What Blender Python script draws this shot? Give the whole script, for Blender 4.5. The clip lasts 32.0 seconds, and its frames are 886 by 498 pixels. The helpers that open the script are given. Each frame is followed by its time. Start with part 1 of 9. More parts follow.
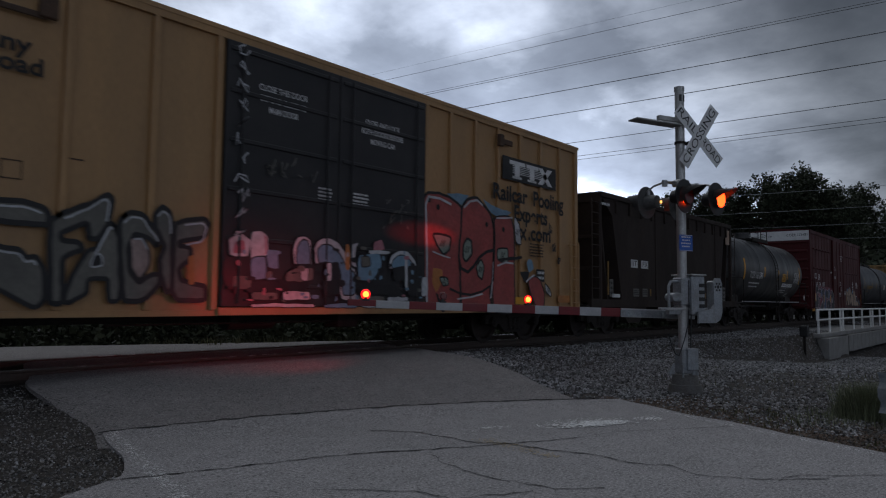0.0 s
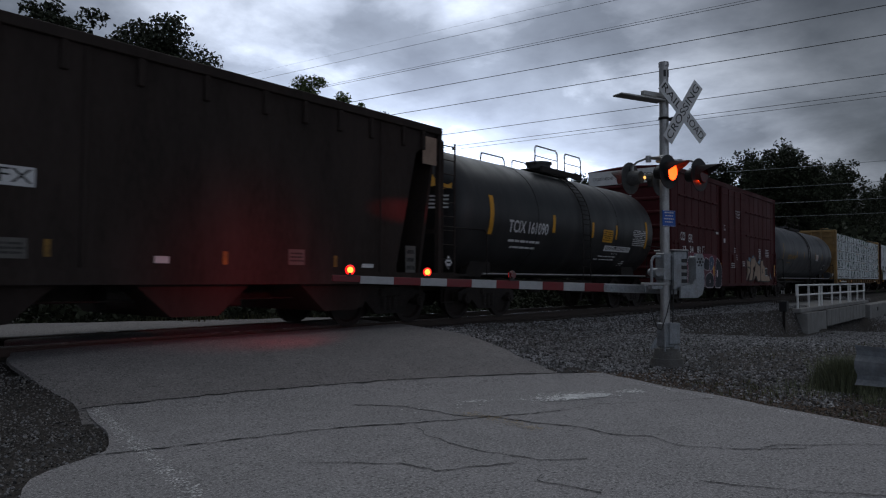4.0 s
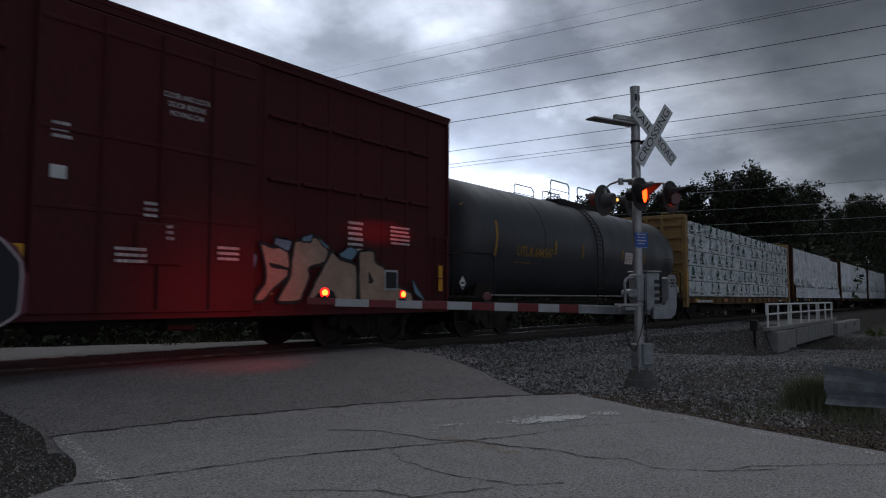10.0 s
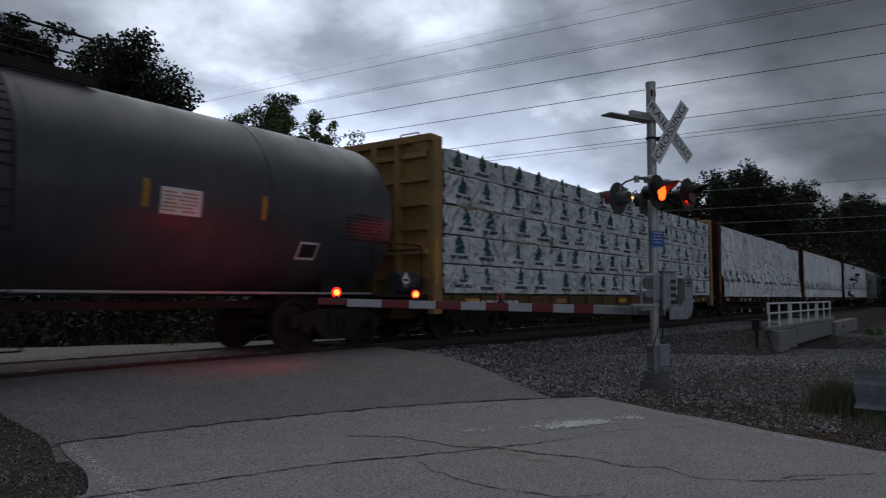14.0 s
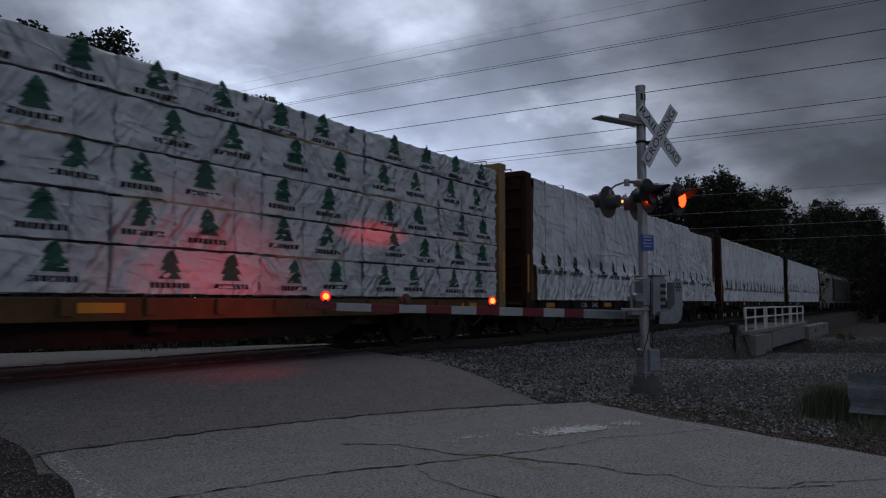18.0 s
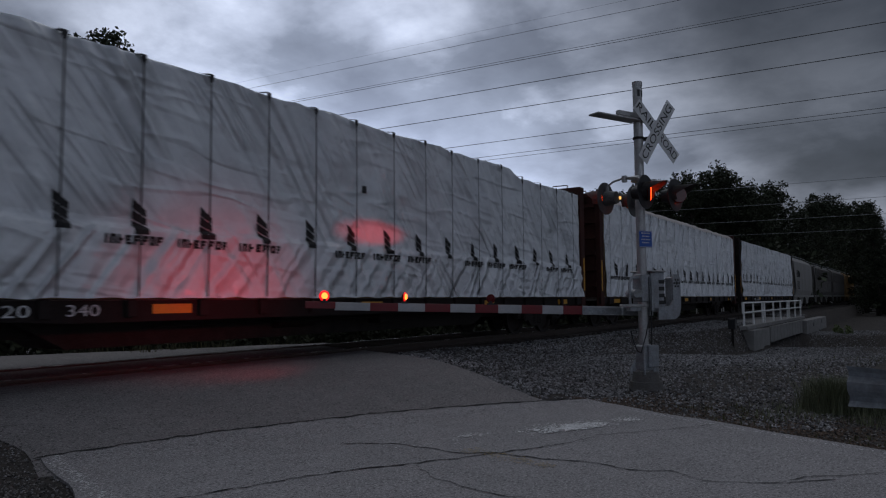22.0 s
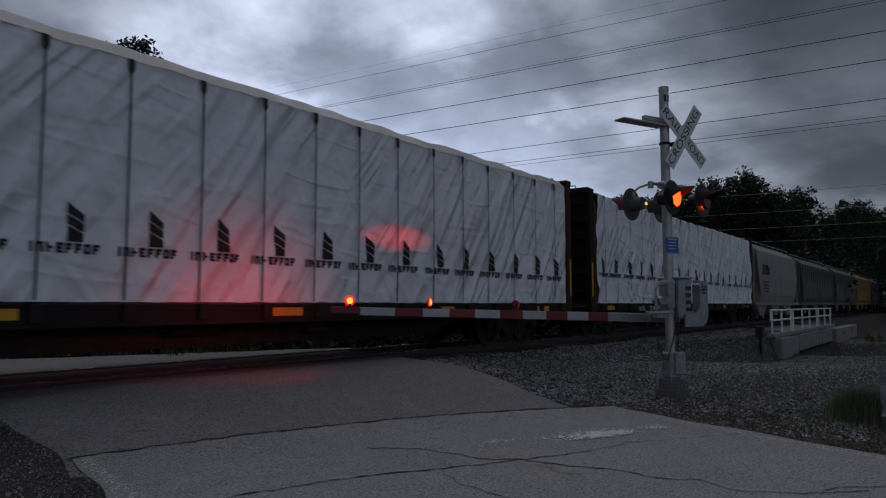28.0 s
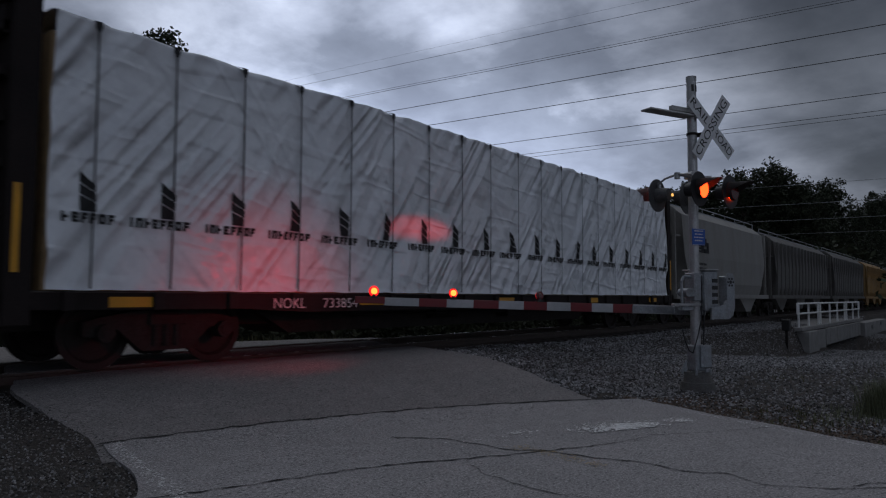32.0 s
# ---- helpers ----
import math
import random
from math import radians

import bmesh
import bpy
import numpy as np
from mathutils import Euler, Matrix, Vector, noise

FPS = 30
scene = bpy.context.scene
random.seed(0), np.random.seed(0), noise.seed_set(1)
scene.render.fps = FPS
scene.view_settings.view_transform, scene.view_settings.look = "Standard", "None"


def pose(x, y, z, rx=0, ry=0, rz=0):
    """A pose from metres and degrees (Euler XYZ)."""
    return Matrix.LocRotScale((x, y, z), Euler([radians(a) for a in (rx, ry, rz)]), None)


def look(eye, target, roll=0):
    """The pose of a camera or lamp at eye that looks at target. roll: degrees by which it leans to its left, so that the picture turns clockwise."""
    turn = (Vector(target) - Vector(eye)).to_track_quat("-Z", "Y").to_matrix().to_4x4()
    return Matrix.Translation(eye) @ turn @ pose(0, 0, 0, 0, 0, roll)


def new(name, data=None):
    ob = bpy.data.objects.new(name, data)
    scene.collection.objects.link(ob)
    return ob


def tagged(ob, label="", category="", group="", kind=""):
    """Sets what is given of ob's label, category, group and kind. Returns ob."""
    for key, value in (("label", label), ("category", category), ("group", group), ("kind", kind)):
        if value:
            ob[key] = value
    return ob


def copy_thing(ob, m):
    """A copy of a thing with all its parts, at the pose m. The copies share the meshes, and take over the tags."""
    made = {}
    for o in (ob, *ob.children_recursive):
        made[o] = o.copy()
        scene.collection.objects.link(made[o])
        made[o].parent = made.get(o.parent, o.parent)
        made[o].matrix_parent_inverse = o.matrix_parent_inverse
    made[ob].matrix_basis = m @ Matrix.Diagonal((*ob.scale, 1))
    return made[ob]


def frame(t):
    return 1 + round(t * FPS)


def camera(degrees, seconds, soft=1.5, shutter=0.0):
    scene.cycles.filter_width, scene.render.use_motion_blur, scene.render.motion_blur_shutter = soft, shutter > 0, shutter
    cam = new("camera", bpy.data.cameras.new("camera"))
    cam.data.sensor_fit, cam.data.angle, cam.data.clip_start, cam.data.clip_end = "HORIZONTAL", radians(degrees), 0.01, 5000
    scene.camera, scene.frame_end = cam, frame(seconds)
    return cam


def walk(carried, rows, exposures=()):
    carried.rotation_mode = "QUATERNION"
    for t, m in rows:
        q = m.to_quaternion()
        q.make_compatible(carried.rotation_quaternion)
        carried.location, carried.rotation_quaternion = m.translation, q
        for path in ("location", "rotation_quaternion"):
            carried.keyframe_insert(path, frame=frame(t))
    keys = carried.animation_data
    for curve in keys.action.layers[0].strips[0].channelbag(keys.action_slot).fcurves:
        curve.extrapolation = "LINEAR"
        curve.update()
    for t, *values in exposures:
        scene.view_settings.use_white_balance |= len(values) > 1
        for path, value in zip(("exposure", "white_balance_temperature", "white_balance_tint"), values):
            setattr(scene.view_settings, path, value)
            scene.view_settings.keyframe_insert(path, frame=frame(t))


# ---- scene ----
SKY, SUN, TIP_LAMP, BEAM = 1.18, 0.84, 56.0, 280.0
GLOW_AZ, GLOW_GAIN, GLOW_BASE = 44.0, 2.7, 0.155
CLOUD_BIG, CLOUD_FINE = (3.1, 1.7, 0.0), (1.3, 5.2, 0.0)
cam = camera(64.0, 32.0, soft=1.15, shutter=0.4)
ROWS = [
    (0, 0.011, -0.003, 1.339, 94.18, -0.50, -50.21),
    (0.5, 0.009, -0.002, 1.336, 93.88, -0.48, -49.93),
    (1, 0.006, 0.006, 1.340, 93.71, -0.47, -49.60),
    (1.5, 0.007, 0.020, 1.346, 93.56, -0.33, -49.27),
    (2, 0.009, 0.026, 1.337, 93.48, -0.23, -49.12),
    (2.5, 0.003, 0.001, 1.317, 93.07, -0.26, -50.12),
    (3, 0.014, -0.003, 1.319, 92.51, -0.51, -51.01),
    (3.5, 0.012, 0.004, 1.318, 92.27, -0.45, -51.30),
    (5.5, 0.017, 0.000, 1.322, 93.10, -0.31, -52.44),
    (6, 0.015, -0.006, 1.332, 93.13, -0.39, -52.97),
    (6.5, 0.023, -0.020, 1.329, 93.31, -0.32, -53.34),
    (7, 0.015, -0.013, 1.328, 93.36, -0.24, -53.48),
    (7.5, 0.010, -0.014, 1.327, 93.53, -0.12, -53.69),
    (8, 0.011, -0.004, 1.333, 93.70, -0.12, -53.80),
    (8.5, 0.004, 0.004, 1.346, 93.88, -0.14, -53.68),
    (9, 0.000, 0.000, 1.350, 94.01, -0.09, -53.54),
    (9.5, 0.004, 0.003, 1.346, 94.04, -0.02, -53.44),
    (10, 0.003, 0.003, 1.348, 93.96, -0.10, -53.50),
    (10.5, 0.007, 0.002, 1.347, 93.98, -0.11, -54.16),
    (11, 0.009, 0.007, 1.347, 93.98, -0.12, -54.19),
    (11.5, 0.002, 0.008, 1.346, 94.02, -0.15, -54.03),
    (12, -0.007, 0.018, 1.341, 94.00, -0.23, -53.69),
    (12.5, -0.031, 0.064, 1.335, 93.91, -0.24, -53.33),
    (13, -0.026, 0.137, 1.328, 93.77, -0.29, -52.29),
    (13.5, 0.012, 0.275, 1.338, 94.14, -0.44, -52.48),
    (14, 0.051, 0.397, 1.372, 93.83, -0.15, -54.01),
    (14.5, 0.044, 0.514, 1.368, 94.06, 0.48, -56.41),
    (16.5, 0.056, 0.659, 1.379, 94.52, 0.64, -56.45),
    (17, 0.065, 0.676, 1.375, 94.24, 0.07, -56.40),
    (17.5, 0.061, 0.674, 1.375, 94.11, -0.12, -56.19),
    (18, 0.058, 0.672, 1.365, 94.20, -0.18, -56.02),
    (18.5, 0.053, 0.675, 1.368, 94.37, -0.24, -56.10),
    (19, 0.053, 0.681, 1.362, 94.31, -0.19, -55.98),
    (19.5, 0.053, 0.681, 1.364, 94.31, -0.14, -55.99),
    (20, 0.058, 0.679, 1.365, 94.12, -0.01, -56.63),
    (20.5, 0.059, 0.690, 1.360, 94.03, 0.11, -56.70),
    (21, 0.059, 0.690, 1.365, 93.85, 0.22, -56.54),
    (21.5, 0.060, 0.688, 1.366, 93.98, 0.36, -56.27),
    (22, 0.057, 0.683, 1.370, 94.03, 0.40, -56.17),
    (22.5, 0.051, 0.684, 1.373, 94.07, 0.36, -56.15),
    (23, 0.049, 0.680, 1.370, 94.17, 0.41, -56.06),
    (23.5, 0.043, 0.691, 1.372, 94.17, 0.41, -55.00),
    (24, 0.036, 0.700, 1.375, 94.29, 0.38, -54.53),
    (24.5, 0.036, 0.691, 1.373, 94.42, 0.30, -54.74),
    (25, 0.031, 0.692, 1.374, 94.50, 0.35, -54.90),
    (25.5, 0.040, 0.686, 1.374, 94.66, 0.22, -55.08),
    (27.5, 0.035, 0.695, 1.373, 94.84, -0.06, -54.52),
    (28, 0.036, 0.699, 1.367, 94.50, 0.10, -54.33),
    (28.5, 0.030, 0.702, 1.368, 94.09, 0.23, -54.08),
    (29, 0.040, 0.713, 1.366, 93.88, 0.18, -53.89),
    (29.5, 0.036, 0.717, 1.367, 93.76, 0.07, -53.83),
    (30, 0.028, 0.716, 1.372, 93.73, -0.06, -53.63),
    (30.5, 0.024, 0.720, 1.367, 93.97, -0.29, -53.33),
    (31, 0.021, 0.723, 1.372, 93.96, -0.45, -52.99),
    (31.5, 0.022, 0.732, 1.370, 93.85, -0.39, -52.75),
    (32, 0.019, 0.730, 1.364, 93.77, -0.29, -52.61),
]
walk(cam, [(t, pose(x, y, z, rx, ry, rz)) for t, x, y, z, rx, ry, rz in ROWS], exposures=((0, 0.0, 6220, 10), (7, 0.0, 6320, 10), (14, 0.0, 6400, 10), (17.5, -0.36, 6120, 13), (32, -0.36, 6120, 13)))

# ---- light: dusk under a broken overcast ----
world = bpy.data.worlds.new("overcast_dusk")
scene.world = world
world.use_nodes = True
wn, wl = world.node_tree.nodes, world.node_tree.links
wn.clear()


def wnode(kind, **props):
    n = wn.new(kind)
    for k, v in props.items():
        if k == "op":
            n.operation = v
        elif k == "blend":
            n.blend_type = v
            n.data_type = "RGBA"
        else:
            n.inputs[int(k[1:])].default_value = v
    return n


sky = wnode("ShaderNodeTexSky")
sky.sky_type, sky.sun_disc = "NISHITA", False
sky.sun_elevation, sky.sun_rotation = radians(62), radians(56)
sky.air_density, sky.dust_density = 1.6, 3.0
tc = wnode("ShaderNodeTexCoord")
sep = wnode("ShaderNodeSeparateXYZ")
wl.new(tc.outputs["Generated"], sep.inputs[0])
# the cloud deck: directions meet a flat layer overhead
zc = wnode("ShaderNodeMath", op="MAXIMUM", i1=0.0)
wl.new(sep.outputs[2], zc.inputs[0])
zb = wnode("ShaderNodeMath", op="ADD", i1=0.24)
wl.new(zc.outputs[0], zb.inputs[0])
dx = wnode("ShaderNodeMath", op="DIVIDE")
dy = wnode("ShaderNodeMath", op="DIVIDE")
wl.new(sep.outputs[0], dx.inputs[0]); wl.new(zb.outputs[0], dx.inputs[1])
wl.new(sep.outputs[1], dy.inputs[0]); wl.new(zb.outputs[0], dy.inputs[1])
deck = wnode("ShaderNodeCombineXYZ", i2=0.0)
wl.new(dx.outputs[0], deck.inputs[0]); wl.new(dy.outputs[0], deck.inputs[1])


def cloud(scale, detail, rough, distort, shift):
    m = wnode("ShaderNodeVectorMath", op="ADD", i1=shift)
    wl.new(deck.outputs[0], m.inputs[0])
    n = wnode("ShaderNodeTexNoise")
    n.inputs["Scale"].default_value, n.inputs["Detail"].default_value = scale, detail
    n.inputs["Roughness"].default_value, n.inputs["Distortion"].default_value = rough, distort
    wl.new(m.outputs[0], n.inputs["Vector"])
    return n


big = cloud(0.85, 3, 0.5, 0.1, CLOUD_BIG)
fine = cloud(2.4, 7, 0.56, 0.12, CLOUD_FINE)
mixn = wnode("ShaderNodeMath", op="MULTIPLY_ADD", i1=0.62)
wl.new(fine.outputs["Fac"], mixn.inputs[0]); wl.new(big.outputs["Fac"], mixn.inputs[2])
ramp = wnode("ShaderNodeValToRGB")
ramp.color_ramp.elements[0].position, ramp.color_ramp.elements[1].position = 0.60, 0.97
ramp.color_ramp.elements[0].color = (0.125, 0.142, 0.182, 1)
ramp.color_ramp.elements[1].color = (0.74, 0.80, 0.92, 1)
for p_, c_ in ((0.73, (0.19, 0.215, 0.268, 1)), (0.84, (0.40, 0.44, 0.525, 1))):
    ramp.color_ramp.elements.new(p_).color = c_
wl.new(mixn.outputs[0], ramp.inputs[0])
# the deck glows softly round the low hidden sun
near_sun = wnode("ShaderNodeVectorMath", op="DOT_PRODUCT", i1=(math.cos(radians(GLOW_AZ)) * math.cos(radians(8)), math.sin(radians(GLOW_AZ)) * math.cos(radians(8)), math.sin(radians(8))))
wl.new(tc.outputs["Generated"], near_sun.inputs[0])
lobe = wnode("ShaderNodeMapRange", i1=0.80, i2=1.0, i3=0.0, i4=1.0)
wl.new(near_sun.outputs["Value"], lobe.inputs[0])
lobe2 = wnode("ShaderNodeMath", op="POWER", i1=2.2)
wl.new(lobe.outputs[0], lobe2.inputs[0])
gain = wnode("ShaderNodeMath", op="MULTIPLY_ADD", i1=GLOW_GAIN, i2=GLOW_BASE)
wl.new(lobe2.outputs[0], gain.inputs[0])
# thinner cloud low down, heavier overhead
low = wnode("ShaderNodeMapRange", i1=0.04, i2=0.345, i3=2.65, i4=0.67)
low.interpolation_type = "SMOOTHSTEP"
wl.new(sep.outputs[2], low.inputs[0])
bg = wnode("ShaderNodeBackground")
# and unseen pale sky added behind the camera to light the train's near side
behind = wnode("ShaderNodeVectorMath", op="DOT_PRODUCT", i1=(math.cos(radians(GLOW_AZ + 190)) * 0.86, math.sin(radians(GLOW_AZ + 190)) * 0.86, 0.5))
wl.new(tc.outputs["Generated"], behind.inputs[0])
pale = wnode("ShaderNodeMapRange", i1=0.35, i2=1.0, i3=0.0, i4=0.42)
wl.new(behind.outputs["Value"], pale.inputs[0])
total = wnode("ShaderNodeMath", op="ADD")
wl.new(gain.outputs[0], total.inputs[0]); wl.new(pale.outputs[0], total.inputs[1])
gain1 = wnode("ShaderNodeMath", op="MULTIPLY")
wl.new(total.outputs[0], gain1.inputs[0]); wl.new(low.outputs[0], gain1.inputs[1])
gain2 = wnode("ShaderNodeMath", op="MULTIPLY", i1=SKY)
wl.new(gain1.outputs[0], gain2.inputs[0])
wl.new(gain2.outputs[0], bg.inputs["Strength"])
wl.new(ramp.outputs[0], bg.inputs["Color"])
hazy = wnode("ShaderNodeBackground")
hazy.inputs["Strength"].default_value = 0.006
wl.new(sky.outputs[0], hazy.inputs["Color"])
both = wnode("ShaderNodeAddShader")
wl.new(bg.outputs[0], both.inputs[0]); wl.new(hazy.outputs[0], both.inputs[1])
wo = wnode("ShaderNodeOutputWorld")
wl.new(both.outputs[0], wo.inputs[0])

sun = new("sun", bpy.data.lights.new("sun", "SUN"))
sun.data.energy, sun.data.angle, sun.data.color = SUN, radians(75), (0.93, 0.97, 1.0)
sun.matrix_basis = look((math.cos(radians(GLOW_AZ)), math.sin(radians(GLOW_AZ)), 1.9), (0, 0, 0))

# ---- materials ----
def material(name, color, rough=0.6, metal=0.0, var=0.25, scale=3.0, fine=40.0, bump=0.15, dirt=None, dirt_amount=0.5, dirt_scale=0.8, spec=0.5, per_object=0.0, per_island=0.0, stretch=(1, 1, 1)):
    """A weathered surface: base colour with two scales of variation, soft dirt and fine relief."""
    m = bpy.data.materials.new(name)
    m.use_nodes = True
    n, l = m.node_tree.nodes, m.node_tree.links
    b = n["Principled BSDF"]
    b.inputs["Roughness"].default_value, b.inputs["Metallic"].default_value = rough, metal
    b.inputs["Specular IOR Level"].default_value = spec
    tex = n.new("ShaderNodeTexCoord")
    mp = n.new("ShaderNodeMapping")
    mp.inputs["Scale"].default_value = stretch
    l.new(tex.outputs["Object"], mp.inputs[0])
    n1 = n.new("ShaderNodeTexNoise")
    n1.inputs["Scale"].default_value, n1.inputs["Detail"].default_value, n1.inputs["Roughness"].default_value = scale, 5, 0.6
    n2 = n.new("ShaderNodeTexNoise")
    n2.inputs["Scale"].default_value, n2.inputs["Detail"].default_value = fine, 4
    l.new(mp.outputs[0], n1.inputs["Vector"]); l.new(mp.outputs[0], n2.inputs["Vector"])
    def mix(kind, fac, a, c):
        x = n.new("ShaderNodeMix")
        x.data_type, x.blend_type = "RGBA", kind
        for sock, v in ((x.inputs[0], fac), (x.inputs[6], a), (x.inputs[7], c)):
            if hasattr(v, "is_output"):
                l.new(v, sock)
            else:
                sock.default_value = v if isinstance(v, (int, float)) else (*v[:3], 1)
        return x.outputs[2]
    def spread(sock, lo, hi, p0=0.3, p1=0.7):
        r = n.new("ShaderNodeMapRange")
        r.inputs[1].default_value, r.inputs[2].default_value, r.inputs[3].default_value, r.inputs[4].default_value = p0, p1, lo, hi
        l.new(sock, r.inputs[0])
        return r.outputs[0]
    def grey(sock):
        c = n.new("ShaderNodeCombineColor")
        for i in range(3):
            l.new(sock, c.inputs[i])
        return c.outputs[0]
    col = mix("MULTIPLY", 1.0, color, grey(spread(n1.outputs["Fac"], 1 - var, 1 + var)))
    col = mix("MULTIPLY", 1.0, col, grey(spread(n2.outputs["Fac"], 1 - var * 0.7, 1 + var * 0.7)))
    if per_object:
        oi = n.new("ShaderNodeObjectInfo")
        col = mix("MULTIPLY", 1.0, col, grey(spread(oi.outputs["Random"], 1 - per_object, 1 + per_object, 0, 1)))
    if per_island:
        g = n.new("ShaderNodeNewGeometry")
        col = mix("MULTIPLY", 1.0, col, grey(spread(g.outputs["Random Per Island"], 1 - per_island, 1 + per_island, 0, 1)))
    if dirt:
        n3 = n.new("ShaderNodeTexNoise")
        n3.inputs["Scale"].default_value, n3.inputs["Detail"].default_value, n3.inputs["Roughness"].default_value = dirt_scale, 6, 0.68
        l.new(mp.outputs[0], n3.inputs["Vector"])
        col = mix("MIX", spread(n3.outputs["Fac"], 0.0, dirt_amount, 0.42, 0.68), col, dirt)
    l.new(col, b.inputs["Base Color"])
    l.new(spread(n1.outputs["Fac"], max(0.02, rough - 0.12), min(1, rough + 0.12)), b.inputs["Roughness"])
    if bump:
        bp = n.new("ShaderNodeBump")
        bp.inputs["Strength"].default_value, bp.inputs["Distance"].default_value = bump, 0.02
        l.new(n2.outputs["Fac"], bp.inputs["Height"])
        l.new(bp.outputs[0], b.inputs["Normal"])
    return m


def asphalt(name, dark, pale, stain, speck=0.5, rough=0.9):
    """Worn asphalt: fine pale and dark aggregate in the binder, blotches at two sizes and coarse relief."""
    m = material(name, dark, rough, var=0.10, scale=0.9, fine=90, bump=0.0, dirt=stain, dirt_amount=0.7, dirt_scale=0.7)
    n, l = m.node_tree.nodes, m.node_tree.links
    b = n["Principled BSDF"]
    src = b.inputs["Base Color"].links[0].from_socket
    tex = n.new("ShaderNodeTexCoord")
    def ranged(sock, p0, p1, lo, hi):
        r = n.new("ShaderNodeMapRange")
        for i, v in enumerate((p0, p1, lo, hi)):
            r.inputs[i + 1].default_value = v
        l.new(sock, r.inputs[0])
        return r.outputs[0]
    def noisy(scale, detail, rgh):
        q = n.new("ShaderNodeTexNoise")
        q.inputs["Scale"].default_value, q.inputs["Detail"].default_value, q.inputs["Roughness"].default_value = scale, detail, rgh
        l.new(tex.outputs["Object"], q.inputs["Vector"])
        return q.outputs["Fac"]
    def laid(fac, under, over):
        x = n.new("ShaderNodeMix")
        x.data_type = "RGBA"
        l.new(fac, x.inputs[0]); l.new(under, x.inputs[6])
        x.inputs[7].default_value = (*over, 1)
        return x.outputs[2]
    grain, mottle, pits = noisy(52, 3, 0.85), noisy(4.2, 8, 0.78), noisy(30, 4, 0.8)
    col = laid(ranged(mottle, 0.46, 0.66, 0.0, 0.8), src, stain)
    col = laid(ranged(mottle, 0.46, 0.30, 0.0, 0.30), col, pale)
    col = laid(ranged(grain, 0.50, 0.62, 0.0, speck), col, pale)
    col = laid(ranged(pits, 0.53, 0.62, 0.0, 0.85), col, tuple(0.30 * v for v in stain))
    l.new(col, b.inputs["Base Color"])
    bp = n.new("ShaderNodeBump")
    bp.inputs["Strength"].default_value, bp.inputs["Distance"].default_value = 0.7, 0.012
    l.new(grain, bp.inputs["Height"])
    l.new(bp.outputs[0], b.inputs["Normal"])
    return m


def glow(name, color, strength, base=(0.3, 0.01, 0.01)):
    m = bpy.data.materials.new(name)
    m.use_nodes = True
    b = m.node_tree.nodes["Principled BSDF"]
    b.inputs["Base Color"].default_value = (*base, 1)
    b.inputs["Roughness"].default_value = 0.15
    b.inputs["Emission Color"].default_value = (*color, 1)
    b.inputs["Emission Strength"].default_value = strength
    return m


M = {}
M["ground"] = material("dirt_and_gravel", (0.040, 0.035, 0.032), 0.95, var=0.55, scale=1.4, fine=45, bump=1.0, dirt=(0.085, 0.075, 0.066), dirt_scale=11, spec=0.2)
M["old_road"] = asphalt("worn_pale_asphalt", (0.236, 0.225, 0.229), (0.44, 0.42, 0.42), (0.165, 0.160, 0.162), 1.0)
M["new_road"] = asphalt("darker_asphalt", (0.170, 0.158, 0.158), (0.33, 0.31, 0.30), (0.12, 0.112, 0.112), 0.85)
M["ballast"] = material("grey_ballast", (0.175, 0.173, 0.176), 0.9, var=0.35, scale=2, fine=30, bump=0.4, per_island=0.92)
M["dark_gravel"] = material("dark_gravel", (0.115, 0.108, 0.102), 0.9, var=0.35, scale=2, fine=30, bump=0.4, per_island=0.95)
M["rail"] = material("rail_steel", (0.055, 0.042, 0.035), 0.7, 0.3, bump=0.1)
M["railtop"] = material("polished_rail", (0.5, 0.5, 0.5), 0.22, 1.0, var=0.1, bump=0.02)
M["tie"] = material("creosoted_wood", (0.05, 0.042, 0.036), 0.9, var=0.4, scale=6, bump=0.4)
M["alu"] = material("weathered_aluminium", (0.42, 0.42, 0.42), 0.45, 0.55, var=0.18, scale=5, bump=0.06, dirt=(0.2, 0.19, 0.18), dirt_amount=0.4, dirt_scale=3)
M["concrete"] = material("concrete", (0.25, 0.245, 0.235), 0.9, var=0.2, scale=2, fine=60, bump=0.25, dirt=(0.16, 0.15, 0.14), dirt_amount=0.6, dirt_scale=1.5)
M["dirtyconcrete"] = material("dirty_concrete", (0.13, 0.125, 0.12), 0.95, var=0.3, scale=3, fine=60, bump=0.3, dirt=(0.07, 0.06, 0.05), dirt_amount=0.7, dirt_scale=4)
M["white"] = material("white_reflective_sheet", (0.72, 0.72, 0.72), 0.5, var=0.08, bump=0.02, dirt=(0.4, 0.4, 0.4), dirt_amount=0.3, dirt_scale=4)
M["gatewhite"] = material("dull_white_sheet", (0.40, 0.40, 0.41), 0.5, var=0.1, bump=0.02, dirt=(0.25, 0.25, 0.25), dirt_amount=0.4, dirt_scale=4)
M["red"] = material("red_reflective_sheet", (0.15, 0.007, 0.012), 0.5, var=0.1, bump=0.02)
M["black"] = material("black_paint", (0.012, 0.012, 0.013), 0.5, var=0.3, bump=0.05)
M["hoodblack"] = material("flat_black_hood", (0.045, 0.04, 0.04), 0.7, var=0.2, bump=0.03)
M["letter"] = material("black_lettering", (0.015, 0.015, 0.016), 0.7, var=0.1, bump=0.0)
M["wletter"] = material("white_lettering", (0.62, 0.62, 0.62), 0.7, var=0.15, bump=0.0)
